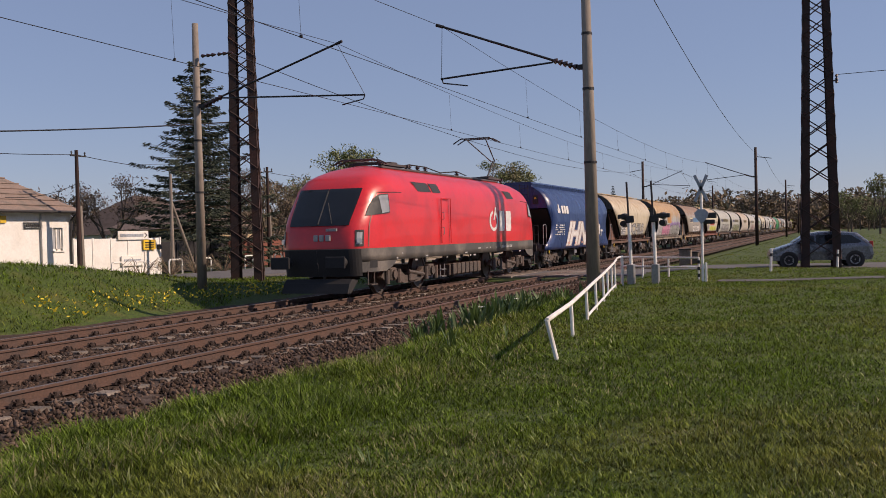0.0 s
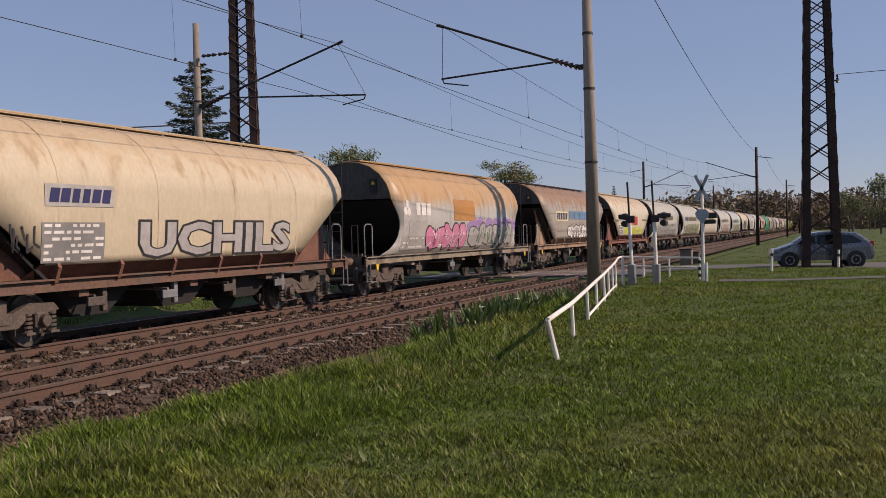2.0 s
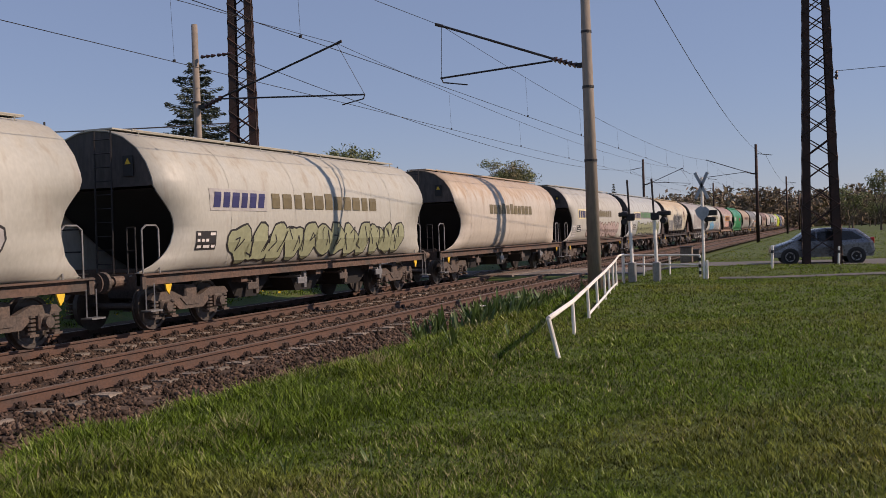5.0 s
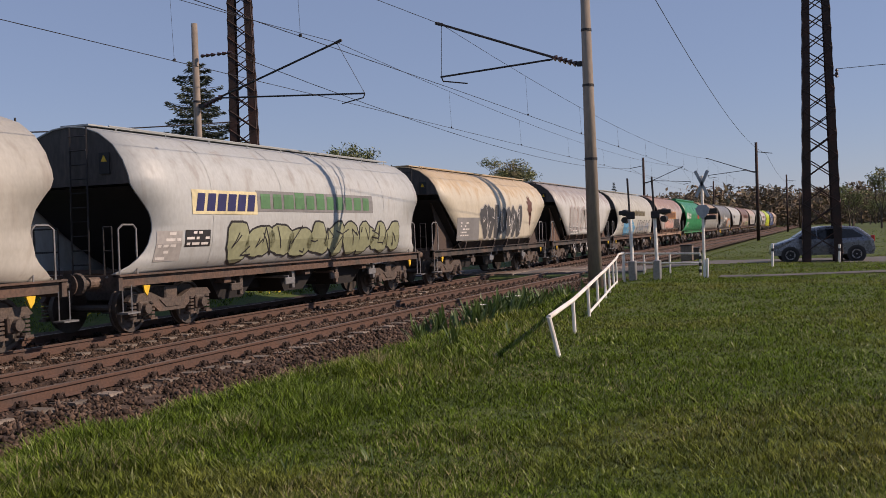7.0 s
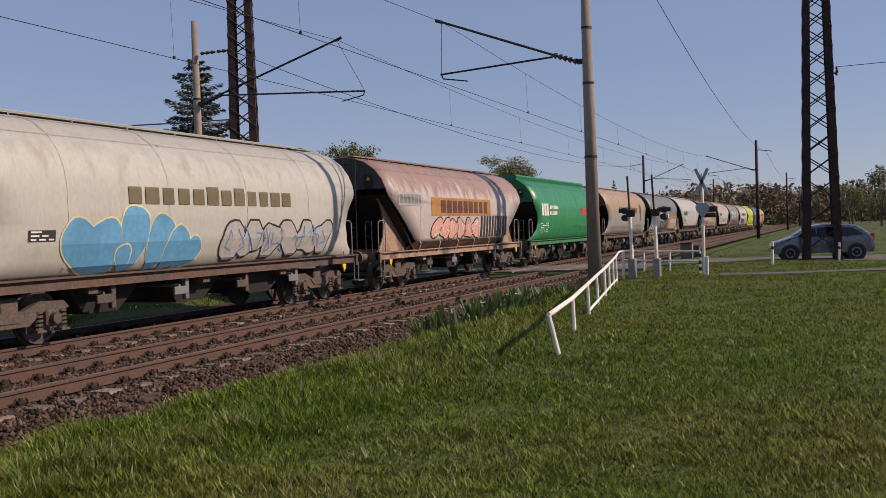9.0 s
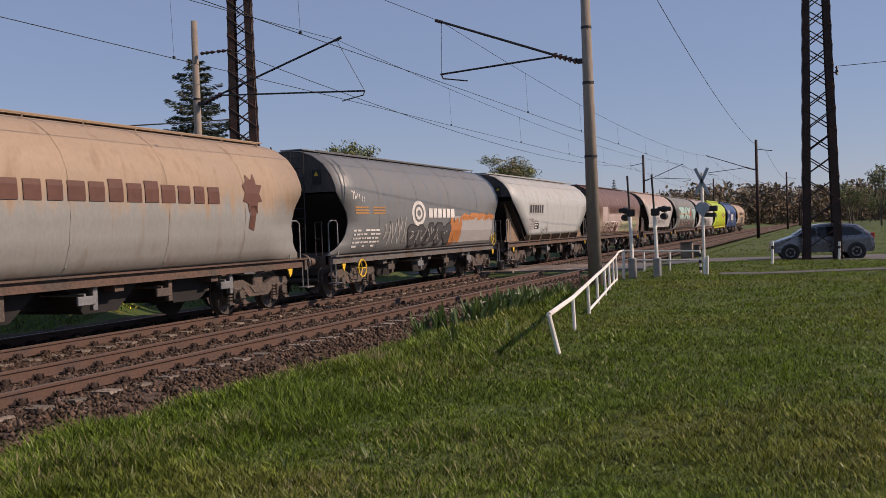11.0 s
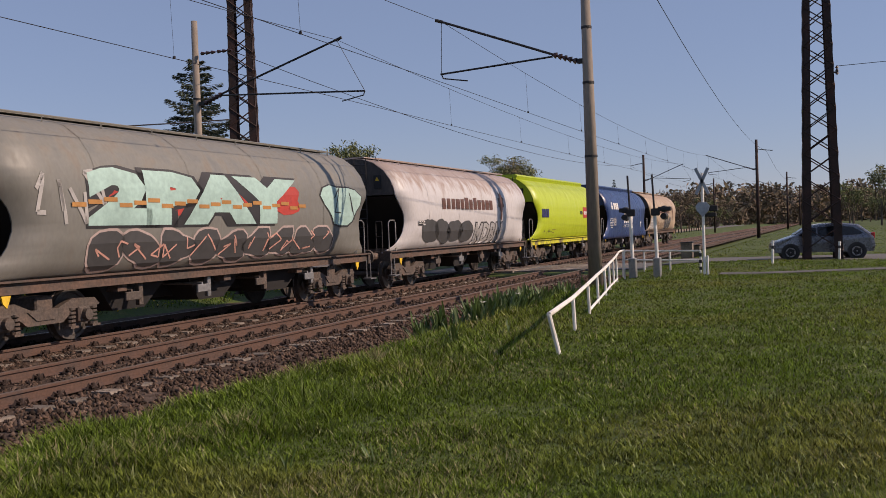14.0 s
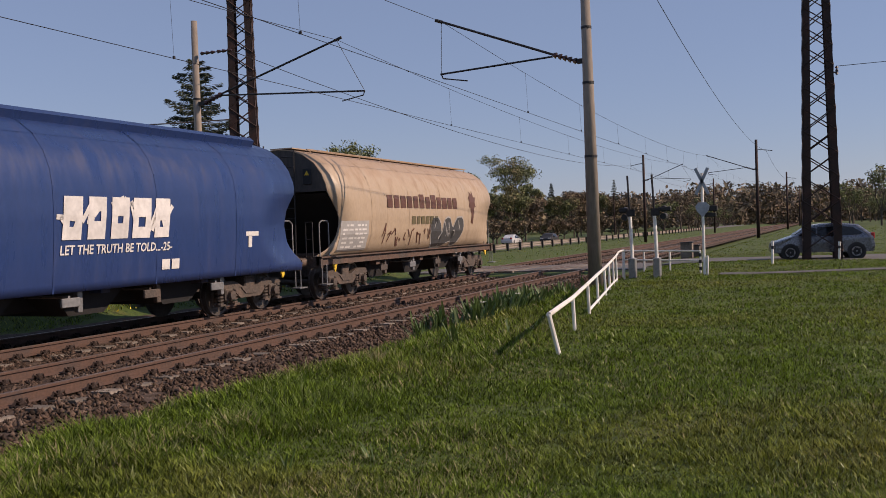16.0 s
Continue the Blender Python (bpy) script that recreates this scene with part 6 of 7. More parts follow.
def small_items():
    for x, y in ((33.6, 1.77), (38.1, -0.30)):
        p = thing("marker_post", "short white roadside marker post with dark band", "marker post", "roadside marker posts")
        p.location = (x, y, ground_z(x, y))
        part("shaft", tube(bmesh.new(), (0, 0, -0.05), (0.02, -0.03, 0.75), 0.045, 0.04, n=8), M["white"], p)
        part("band", tube(bmesh.new(), (0.015, -0.022, 0.5), (0.018, -0.026, 0.6), 0.048, n=8), M["black"], p)
    for x, y, h in ((48.5, 6.5, 0.7), (50.5, 6.4, 0.5)):
        c = thing("relay_cabinet", "weathered grey relay cabinet near the crossing", "cabinet", "relay cabinets")
        c.location = (x, y, 0.0)
        part("body", box(bmesh.new(), (-0.25, -0.28, -0.3), (0.25, 0.28, h), 0.02), M["sleeper"], c)
        part("lid", box(bmesh.new(), (-0.28, -0.31, h), (0.28, 0.31, h + 0.04), 0.01), M["darksteel"], c)
    # wooden sleepers and plates at the crossing deck
    deck = thing("crossing_deck", "worn grey concrete panels between the rails", "crossing deck", kind="structure")
    for yc in (Y_NEAR, Y_FAR):
        for off, wd in ((-1.25, 0.36), (-0.42, 0.36), (0.42, 0.36), (1.25, 0.36)):
            for i in range(4):
                x = road_x(yc) - 2.7 + 1.36 * i
                bm = bmesh.new()
                box(bm, (x, yc + off - wd, -0.14), (x + 1.30, yc + off + wd * 0.75, -0.008), 0.012)
                part("panel", bm, M["sleeper"], deck)


small_items()


def build_path():
    bm = bmesh.new()
    ys = [-26 + 1.0 * i for i in range(30)]
    rows = [[bm.verts.new((29.2 + 0.12 * math.sin(y) + d, y, ground_z(29.2, y) + 0.02)) for d in (-0.45, 0.45)] for y in ys]
    for a, b in zip(rows, rows[1:]):
        bm.faces.new((a[0], a[1], b[1], b[0]))
    tagged(obj("footpath", bm, M["asphalt"]), "narrow pale trodden footpath through the grass", "path", kind="structure")


build_path()


def build_guard_rail():
    g = thing("guard_rail", "long pale steel guard rail beside the street", "guard rail")
    bm = bmesh.new()
    prism(bm, [(20.60, 0.34), (20.64, 0.42), (20.60, 0.49), (20.64, 0.56), (20.60, 0.64), (20.63, 0.64), (20.67, 0.56), (20.63, 0.49), (20.67, 0.42), (20.63, 0.34)], 45, 175, axis=0)
    part("beam", bm, M["concrete"], g)
    for i in range(44):
        bm = bmesh.new()
        x = 46 + 2.9 * i
        box(bm, (x - 0.07, 20.46, -0.1), (x + 0.07, 20.59, 0.68))
        part("post", bm, M["darksteel"], g)


build_guard_rail()

# ---------------------------------------------------------------- vehicles


def car(name, label, paint, outline, glass, length, width, wheels, wr):
    """A car from its side outline (along, up), nose at +x; width across y."""
    c = thing(name, label, "car", "cars")
    bm = bmesh.new()
    hw = width / 2
    rows = []
    n = len(outline)
    for y, f in ((-hw, 0.93), (-hw * 0.97, 0.985), (-hw * 0.8, 1.0), (0, 1.0), (hw * 0.8, 1.0), (hw * 0.97, 0.985), (hw, 0.93)):
        row = []
        for x, z in outline:
            tuck = 1 - 0.20 * smooth01(0.85, 1.5, z) if abs(y) > hw * 0.7 else 1
            row.append(bm.verts.new((x * f, y * tuck, 0.30 + (z - 0.30) * (0.96 if abs(y) > hw * 0.9 else 1.0))))
        rows.append(row)
    for a, b in zip(rows, rows[1:]):
        for k in range(n):
            bm.faces.new((a[k], a[(k + 1) % n], b[(k + 1) % n], b[k]))
    bm.faces.new(rows[0])
    bm.faces.new(rows[-1])
    bmesh.ops.recalc_face_normals(bm, faces=bm.faces[:])
    part("body", bm, paint, c, smooth=False)
    for s in (-1, 1):
        for g in glass:
            bm = bmesh.new()
            pts = []
            for x, z in g:
                tuck = 1 - 0.20 * smooth01(0.85, 1.5, z)
                pts.append((x * 0.95, s * (hw * tuck + 0.012), 0.30 + (z - 0.30) * 0.965))
            poly(bm, pts)
            part("side_window", bm, M["glass"], c)
        for x in wheels:
            bm = bmesh.new()
            lathe(bm, [(s * (hw - 0.20), wr), (s * (hw - 0.02), wr), (s * (hw + 0.005), wr - 0.04), (s * (hw + 0.005), wr * 0.66)], (x, 0, wr), "y", 24)
            w = part("wheel", bm, M["tyre"], c)
            bm = bmesh.new()
            lathe(bm, [(s * (hw + 0.0), wr * 0.66), (s * (hw + 0.014), wr * 0.62), (s * (hw - 0.01), wr * 0.2), (s * (hw + 0.01), 0.02)], (x, 0, wr), "y", 20)
            part("rim", bm, M["steel"], w)
            bm = bmesh.new()
            for k in range(5):
                a = 2 * math.pi * k / 5
                poly(bm, [(x + wr * 0.58 * math.cos(a + d), s * (hw + 0.016), wr + wr * 0.58 * math.sin(a + d)) for d in (-0.22, 0.22)] +
                     [(x + wr * 0.2 * math.cos(a), s * (hw + 0.016), wr + wr * 0.2 * math.sin(a))])
            part("rim_gap", bm, M["black"], w)
        part("mirror", box(bmesh.new(), (length * 0.17, s * hw - 0.02 if s > 0 else -hw - 0.2, 0.93), (length * 0.17 + 0.12, s * hw + 0.2 if s > 0 else -hw + 0.02, 1.08), 0.03), paint, c)
        part("headlight", box(bmesh.new(), (length * 0.42, s * hw * 0.62 - 0.2, 0.66), (length * 0.47, s * hw * 0.62 + 0.2, 0.80), 0.02), M["lamp"], c)
        part("tail_light", box(bmesh.new(), (-length * 0.485, s * hw * 0.72 - 0.14, 0.80), (-length * 0.45, s * hw * 0.72 + 0.14, 1.05), 0.02), M["redlamp"], c)
        part("arch_liner", lathe(bmesh.new(), [(s * (hw - 0.04), wr + 0.055), (s * (hw + 0.004), wr + 0.055)], (wheels[0], 0, wr), "y", 22), M["black"], c)
        part("arch_liner", lathe(bmesh.new(), [(s * (hw - 0.04), wr + 0.055), (s * (hw + 0.004), wr + 0.055)], (wheels[1], 0, wr), "y", 22), M["black"], c)
    return c


MPV = [(0.925 * a, 0.925 * b) for a, b in [(2.16, 0.32), (2.21, 0.55), (2.14, 0.78), (1.55, 0.98), (1.25, 1.08), (0.55, 1.50), (0.0, 1.59), (-0.8, 1.60), (-1.5, 1.52), (-1.95, 1.15), (-2.12, 0.95), (-2.18, 0.55), (-2.10, 0.32)]]
mpv = car("parked_car", "grey-blue compact family car standing on the road", M["carblue"], MPV,
          [[(1.03, 1.0), (0.51, 1.32), (0.28, 1.36), (0.28, 0.98)], [(0.22, 0.98), (0.22, 1.37), (-0.51, 1.39), (-0.57, 0.99)], [(-0.63, 0.99), (-0.57, 1.39), (-1.22, 1.34), (-1.62, 1.07), (-1.48, 1.02)]],
          4.1, 1.70, (1.28, -1.28), 0.31)
mpv.matrix_basis = pose(41.0, 0.33, 0.10, 0, 0, 97) @ Matrix.Diagonal((0.94, 0.94, 0.94, 1))
bm = bmesh.new()
poly(bm, [(1.11, -0.64, 1.05), (1.11, 0.64, 1.05), (0.56, 0.53, 1.395), (0.56, -0.53, 1.395)])
part("windscreen", bm, M["glass"], mpv)
bm = bmesh.new()
chain(bm, [(0.51, -0.70, 1.38), (0.0, -0.69, 1.45), (-0.74, -0.69, 1.46), (-1.3, -0.70, 1.38), (-1.65, -0.76, 1.09)], 0.025, 6)
part("chrome_strip", bm, M["lamp"], mpv, "bright trim strip along the roof")

SALOON = [(2.2, 0.30), (2.25, 0.55), (2.1, 0.76), (1.2, 0.92), (0.5, 1.38), (-0.1, 1.45), (-0.8, 1.42), (-1.45, 1.02), (-2.1, 0.96), (-2.22, 0.6), (-2.15, 0.30)]
SWIN = [[(1.0, 0.95), (0.5, 1.32), (0.05, 1.36), (0.05, 0.94)], [(0.0, 0.94), (0.0, 1.36), (-0.7, 1.34), (-1.2, 1.0)]]
car_white = car("white_saloon", "white saloon car driving on the street", M["carwhite"], SALOON, SWIN, 4.5, 1.75, (1.35, -1.35), 0.31)
car_dark = car("dark_hatchback", "black estate car driving on the street", M["black"], MPV, SWIN, 4.4, 1.78, (1.35, -1.35), 0.32)

# ---------------------------------------------------------------- houses and street furniture


def house(name, label, x0, x1, y0, y1, z0, eave, ridge, wallm, roofm, windows, ridge_y=None, over=0.4):
    h = thing(name, label, "house", "houses")
    t = 0.3
    holes = sorted(windows)
    # front wall in panels round the window openings
    xs = [x0] + [v for w in holes for v in (w[0], w[1])] + [x1]
    for i in range(0, len(xs), 2):
        if xs[i + 1] > xs[i]:
            part("wall", box(bmesh.new(), (xs[i], y0, z0 - 0.3), (xs[i + 1], y0 + t, eave)), wallm, h)
    for a, b, c, d in holes:
        part("wall", box(bmesh.new(), (a, y0, z0 - 0.3), (b, y0 + t, c)), wallm, h)
        part("wall", box(bmesh.new(), (a, y0, d), (b, y0 + t, eave)), wallm, h)
        w = part("window", box(bmesh.new(), (a, y0 + 0.12, c), (b, y0 + 0.15, d)), M["palewindow"], h)
        bm = bmesh.new()
        m = (a + b) / 2
        for lo, hi in (((a, c), (a + 0.07, d)), ((b - 0.07, c), (b, d)), ((a, c), (b, c + 0.07)), ((a, d - 0.07), (b, d)), ((m - 0.035, c), (m + 0.035, d))):
            box(bm, (lo[0], y0 + 0.08, lo[1]), (hi[0], y0 + 0.12, hi[1]))
        part("window_frame", bm, M["brownfence"] if name != "white_house" else M["white"], w)
        part("sill", box(bmesh.new(), (a - 0.08, y0 - 0.06, c - 0.06), (b + 0.08, y0 + 0.1, c)), M["white"], h)
    for lo, hi in (((x0, y0 + t), (x0 + t, y1)), ((x1 - t, y0 + t), (x1, y1)), ((x0 + t, y1 - t), (x1 - t, y1))):
        part("wall", box(bmesh.new(), (*lo, z0 - 0.3), (*hi, eave)), wallm, h)
    ym = (y0 + y1) / 2
    hip = min((y1 - y0) / 2, (x1 - x0) / 2 - 0.2)
    A, B = (x0 - over, y0 - over, eave), (x1 + over, y0 - over, eave)
    C, D = (x1 + over, y1 + over, eave), (x0 - over, y1 + over, eave)
    E, F = (x0 + hip, ym, ridge), (x1 - hip, ym, ridge)
    bm = bmesh.new()
    for q in ((A, B, F, E), (B, C, F), (C, D, E, F), (D, A, E), (D, C, B, A)):
        poly(bm, q)
    bmesh.ops.remove_doubles(bm, verts=bm.verts[:], dist=0.001)
    bmesh.ops.recalc_face_normals(bm, faces=bm.faces[:])
    rf = part("roof", bm, roofm, h)
    n = 14
    for i in range(1, n):
        f = i / n
        bm = bmesh.new()
        a, b = Vector(A).lerp(Vector(E), f), Vector(B).lerp(Vector(F), f)
        tube(bm, a + Vector((0, 0, 0.02)), b + Vector((0, 0, 0.02)), 0.035, n=4)
        part("tile_course", bm, roofm, rf)
    g = chain(bmesh.new(), [(A[0], A[1] - 0.05, eave - 0.03), (B[0], B[1] - 0.05, eave - 0.03)], 0.065, 8)
    part("gutter", g, M["darksteel"], h)
    bm = bmesh.new()
    chain(bm, [(x1 - 0.12, y0 - over, eave - 0.08), (x1 - 0.12, y0 - 0.06, eave - 0.4), (x1 - 0.12, y0 - 0.06, z0)], 0.045, 6)
    part("downpipe", bm, M["darksteel"], h)
    return h


wh = house("white_house", "white plastered house with brown tiled hip roof", 19.0, 33.9, 31.2, 41.0, 0.2, 3.15, 6.6, M["plaster"], M["rooftile"],
           [(29.0, 29.8, 1.0, 2.4), (32.75, 33.35, 1.45, 2.45)])
bm = bmesh.new()
for lo, hi in (((31.1, 2.42), (31.13, 2.68)), ((32.07, 2.42), (32.1, 2.68)), ((31.1, 2.65), (32.1, 2.68)), ((31.1, 2.42), (32.1, 2.45))):
    box(bm, (lo[0], 31.13, lo[1]), (hi[0], 31.17, hi[1]))
for i in range(7):
    box(bm, (31.22 + 0.115 * i, 31.14, 2.49), (31.30 + 0.115 * i, 31.16, 2.61))
part("sign_bars", bm, M["black"], wh)
bm = bmesh.new()
tube(bm, (32.03, 31.14, 0.2), (32.03, 31.14, 3.05), 0.04, n=6)
part("drain_pipe", bm, M["steel"], wh)
part("yellow_plate", box(bmesh.new(), (29.85, 31.12, 2.65), (30.15, 31.18, 2.95)), M["yellow"], wh)
house("dark_roof_house", "house with a dark steep roof behind the wall", 54.5, 65.5, 44.0, 52.0, 0.2, 2.3, 5.2, M["plaster"], mat("old_roof", (0.085, 0.06, 0.05), 0.9, 0, 0.3, 8, 0.3), [(56, 57, 1, 2.2)])
house("beige_house", "small beige house with red-brown roof behind the fence", 52.5, 60.0, 38.5, 45.0, 0.2, 2.55, 4.6, mat("beige_plaster", (0.58, 0.43, 0.27), 0.9), M["rooftile"],
      [(53.6, 54.4, 1.0, 2.0), (56.2, 57.0, 1.0, 2.0)])


def build_street_things():
    wl = thing("garden_wall", "white garden wall of metal panels", "wall")
    for i in range(5):
        part("panel", box(bmesh.new(), (34.0 + 1.2 * i, 31.2, 0.1), (35.19 + 1.2 * i, 31.3, 1.93), 0.008), M["plaster"], wl)
    for i in range(6):
        part("post", box(bmesh.new(), (33.95 + 1.2 * i, 31.17, 0.1), (34.03 + 1.2 * i, 31.33, 1.97)), M["white"], wl)
    sg = thing("notice_boards", "white and yellow notice boards fixed to the wall", "sign")
    part("board", box(bmesh.new(), (36.8, 31.1, 1.86), (39.0, 31.14, 2.28), 0.005), M["white"], sg)
    bm = bmesh.new()
    for i in range(14):
        box(bm, (36.95 + 0.12 * i, 31.085, 2.0), (37.04 + 0.12 * i, 31.10, 2.14))
    part("bars", bm, M["sign"], sg)
    bm = bmesh.new()
    prism(bm, [(38.72, 1.95), (38.9, 2.07), (38.72, 2.19), (38.66, 2.19), (38.82, 2.07), (38.66, 1.95)], 31.085, 31.1)
    part("arrow", bm, M["black"], sg)
    part("board", box(bmesh.new(), (37.0, 31.1, 0.6), (38.55, 31.14, 1.1), 0.005), M["white"], sg)
    bm = bmesh.new()
    for i in range(9):
        box(bm, (37.15 + 0.14 * i, 31.085, 0.82), (37.25 + 0.14 * i, 31.10, 0.93))
    part("bars", bm, M["sign"], sg)
    part("yellow_board", box(bmesh.new(), (38.6, 31.08, 1.35), (39.5, 31.13, 1.84), 0.005), M["yellow"], sg, "yellow notice board")
    bm = bmesh.new()
    for z in (1.45, 1.56, 1.68):
        box(bm, (38.7, 31.065, z), (39.35, 31.08, z + 0.05))
    part("bars", bm, M["darksteel"], sg)
    part("letter_box", box(bmesh.new(), (39.75, 31.05, 1.35), (39.95, 31.2, 1.6), 0.01), M["black"], sg)
    # rust-brown fence
    bf = thing("sheet_fence", "rust-brown sheet metal fence along the street", "fence")
    for i in range(15):
        m = M["darksteel"] if i < 4 else M["brownfence"]
        part("panel", box(bmesh.new(), (40.1 + 1.5 * i, 31.4, 0.15), (41.55 + 1.5 * i, 31.45, 1.70 + 0.04 * (i % 2)), 0.006), m, bf)
    for i in range(16):
        part("post", box(bmesh.new(), (40.04 + 1.5 * i, 31.36, 0.1), (40.12 + 1.5 * i, 31.48, 1.8)), M["darksteel"], bf)
    # kerb hoops
    for x, wd in ((31.3, 0.55), (34.2, 0.7), (35.7, 0.7), (38.3, 1.0), (40.6, 1.1), (44.6, 0.75), (47.6, 0.75)):
        h = thing("hoop_rail", "low white painted steel hoop rail by the street", "hoop rail", "white hoop rails")
        h.location = (x, 29.0, 0.18)
        part("hoop", chain(bmesh.new(), [(-wd / 2, 0, -0.1), (-wd / 2, 0, 0.58), (-wd / 2 + 0.08, 0, 0.68), (wd / 2 - 0.08, 0, 0.68), (wd / 2, 0, 0.58), (wd / 2, 0, -0.1)], 0.04, 8), M["white"], h)
    # service poles
    for x, y, hgt, lab in ((32.9, 29.9, 5.75, "dark wooden service pole with concrete foot"), (48.6, 30.2, 5.9, "dark twin service pole with crossarm")):
        p = thing("service_pole", lab, "pole", "service poles")
        p.location = (x, y, 0.2)
        part("shaft", tube(bmesh.new(), (0, 0, -0.1), (0, 0, hgt - 0.2), 0.10, 0.075, n=10), M["rust"], p)
        part("foot", tube(bmesh.new(), (0.22, 0, -0.1), (0.14, 0, hgt * 0.55), 0.10, 0.08, n=8), M["concrete"], p)
        bm = bmesh.new()
        tube(bm, (-0.35, 0, hgt - 0.45), (0.55, 0, hgt - 0.45), 0.03, n=6)
        for d in (-0.3, 0.5):
            insulator(bm, (d, 0, hgt - 0.45), (d, 0, hgt - 0.25), 0.05, 2)
        part("crossarm", bm, M["darksteel"], p)
    p = thing("strut_pole", "grey concrete pole with a slanting strut", "pole", "service poles")
    p.location = (39.4, 30.0, 0.2)
    part("shaft", tube(bmesh.new(), (0, 0, -0.1), (0, 0, 4.85), 0.10, 0.07, n=10), M["concrete"], p)
    part("strut", tube(bmesh.new(), (1.9, 0, -0.1), (0.05, 0, 3.4), 0.08, 0.07, n=8), M["concrete"], p)
    wire_run("house_wire", "thin black house supply wire", [(10, 29.9, 5.4), (32.9, 29.9, 5.55), (48.6, 30.2, 5.6), (69.8, 29.5, 5.8)], 0.014, 0.35)
    wire_run("house_wire", "thin black house supply wire", [(32.9, 29.9, 4.3), (30.2, 31.2, 3.7)], 0.012, 0.2)
    wire_run("house_wire", "thick black supply cable over the street", [(10.0, 25.0, 4.3), (31.3, 20.7, 6.2)], 0.022, 0.25)
    for x, y, h in ((69.8, 29.5, 6.5), (150, 31, 6.5), (200, 33, 7)):
        p = thing("far_pole", "distant dark wooden pole along the street", "pole", "service poles")
        p.location = (x, y, 0.1)
        part("shaft", tube(bmesh.new(), (0, 0, -0.1), (0, 0, h), 0.11, 0.08, n=8), M["rust"], p)


build_street_things()

# ---------------------------------------------------------------- trees


def cloud_quads(centres, radii, count, size, r, flat=0.7):
    """Many small leaf or twig quads filling clumps."""
    k = r.integers(0, len(centres), count)
    d = r.standard_normal((count, 3))
    d /= np.linalg.norm(d, axis=1)[:, None]
    rad = radii[k][:, None] * r.random((count, 1)) ** 0.45
    c = centres[k] + d * rad * np.array([1, 1, flat])
    u = r.standard_normal((count, 3))
    u /= np.linalg.norm(u, axis=1)[:, None]
    v = np.cross(u, r.standard_normal((count, 3)))
    v /= np.linalg.norm(v, axis=1)[:, None]
    s = size * (0.5 + r.random((count, 1)))
    a, b = u * s, v * s * 0.32
    quad = np.stack([c - a, c - b, c + a, c + b], 1)
    return quad


def leafy_tree(x, y, h, spread, seed, leaf="bud", count=1500, size=0.16, bare=False, label="spring tree with thin young leaves", group="trees beyond the street", trunk=0.16):
    r = np.random.default_rng(seed)
    rr = random.Random(seed)
    t = thing("tree", label, "tree", group)
    t.location = (x, y, ground_z(x, y) - 0.05)
    bm = bmesh.new()
    split = h * rr.uniform(0.22, 0.34)
    tube(bm, (0, 0, 0), (0, 0, split), trunk, trunk * 0.75, n=8)
    tips = []

    def limb(p, d, ln, rad, depth):
        q = p + d * ln
        tube(bm, p, q, rad, rad * 0.6, n=5, caps=False)
        if depth == 0 or ln < 0.3:
            tips.append(q)
            return
        tips.append(p.lerp(q, 0.7))
        for _ in range(3 if depth > 1 else 3):
            nd = (d + Vector((rr.uniform(-0.75, 0.75), rr.uniform(-0.75, 0.75), rr.uniform(-0.1, 0.5)))).normalized()
            limb(q, nd, ln * rr.uniform(0.55, 0.8), rad * 0.6, depth - 1)

    n0 = 4
    for k in range(n0):
        a = 2 * math.pi * k / n0 + rr.uniform(-0.4, 0.4)
        lean = spread / h * rr.uniform(0.5, 1.1)
        d = Vector((math.cos(a) * lean, math.sin(a) * lean, 1)).normalized()
        limb(Vector((0, 0, split * rr.uniform(0.75, 1))), d, h * rr.uniform(0.26, 0.34), trunk * 0.6, 3 if not bare else 4)
    # keep the crown inside its height
    top = max(v.co.z for v in bm.verts)
    f = h / top
    for v in bm.verts:
        if v.co.z > split:
            v.co.z = split + (v.co.z - split) * (h - split) / max(0.1, top - split)
    part("trunk", bm, M["bark"], t)
    if not bare:
        pts = np.array([(p.x, p.y, split + (p.z - split) * (h - split) / max(0.1, top - split)) for p in tips])
        rad = 0.05 * h + 0.06 * h * r.random(len(pts))
        q = cloud_quads(pts, rad, count, size, r)
        fidx = np.arange(len(q) * 4).reshape(-1, 4)
        cr = np_mesh("crown", q.reshape(-1, 3), fidx, M[leaf])
        cr.parent = t
    return t


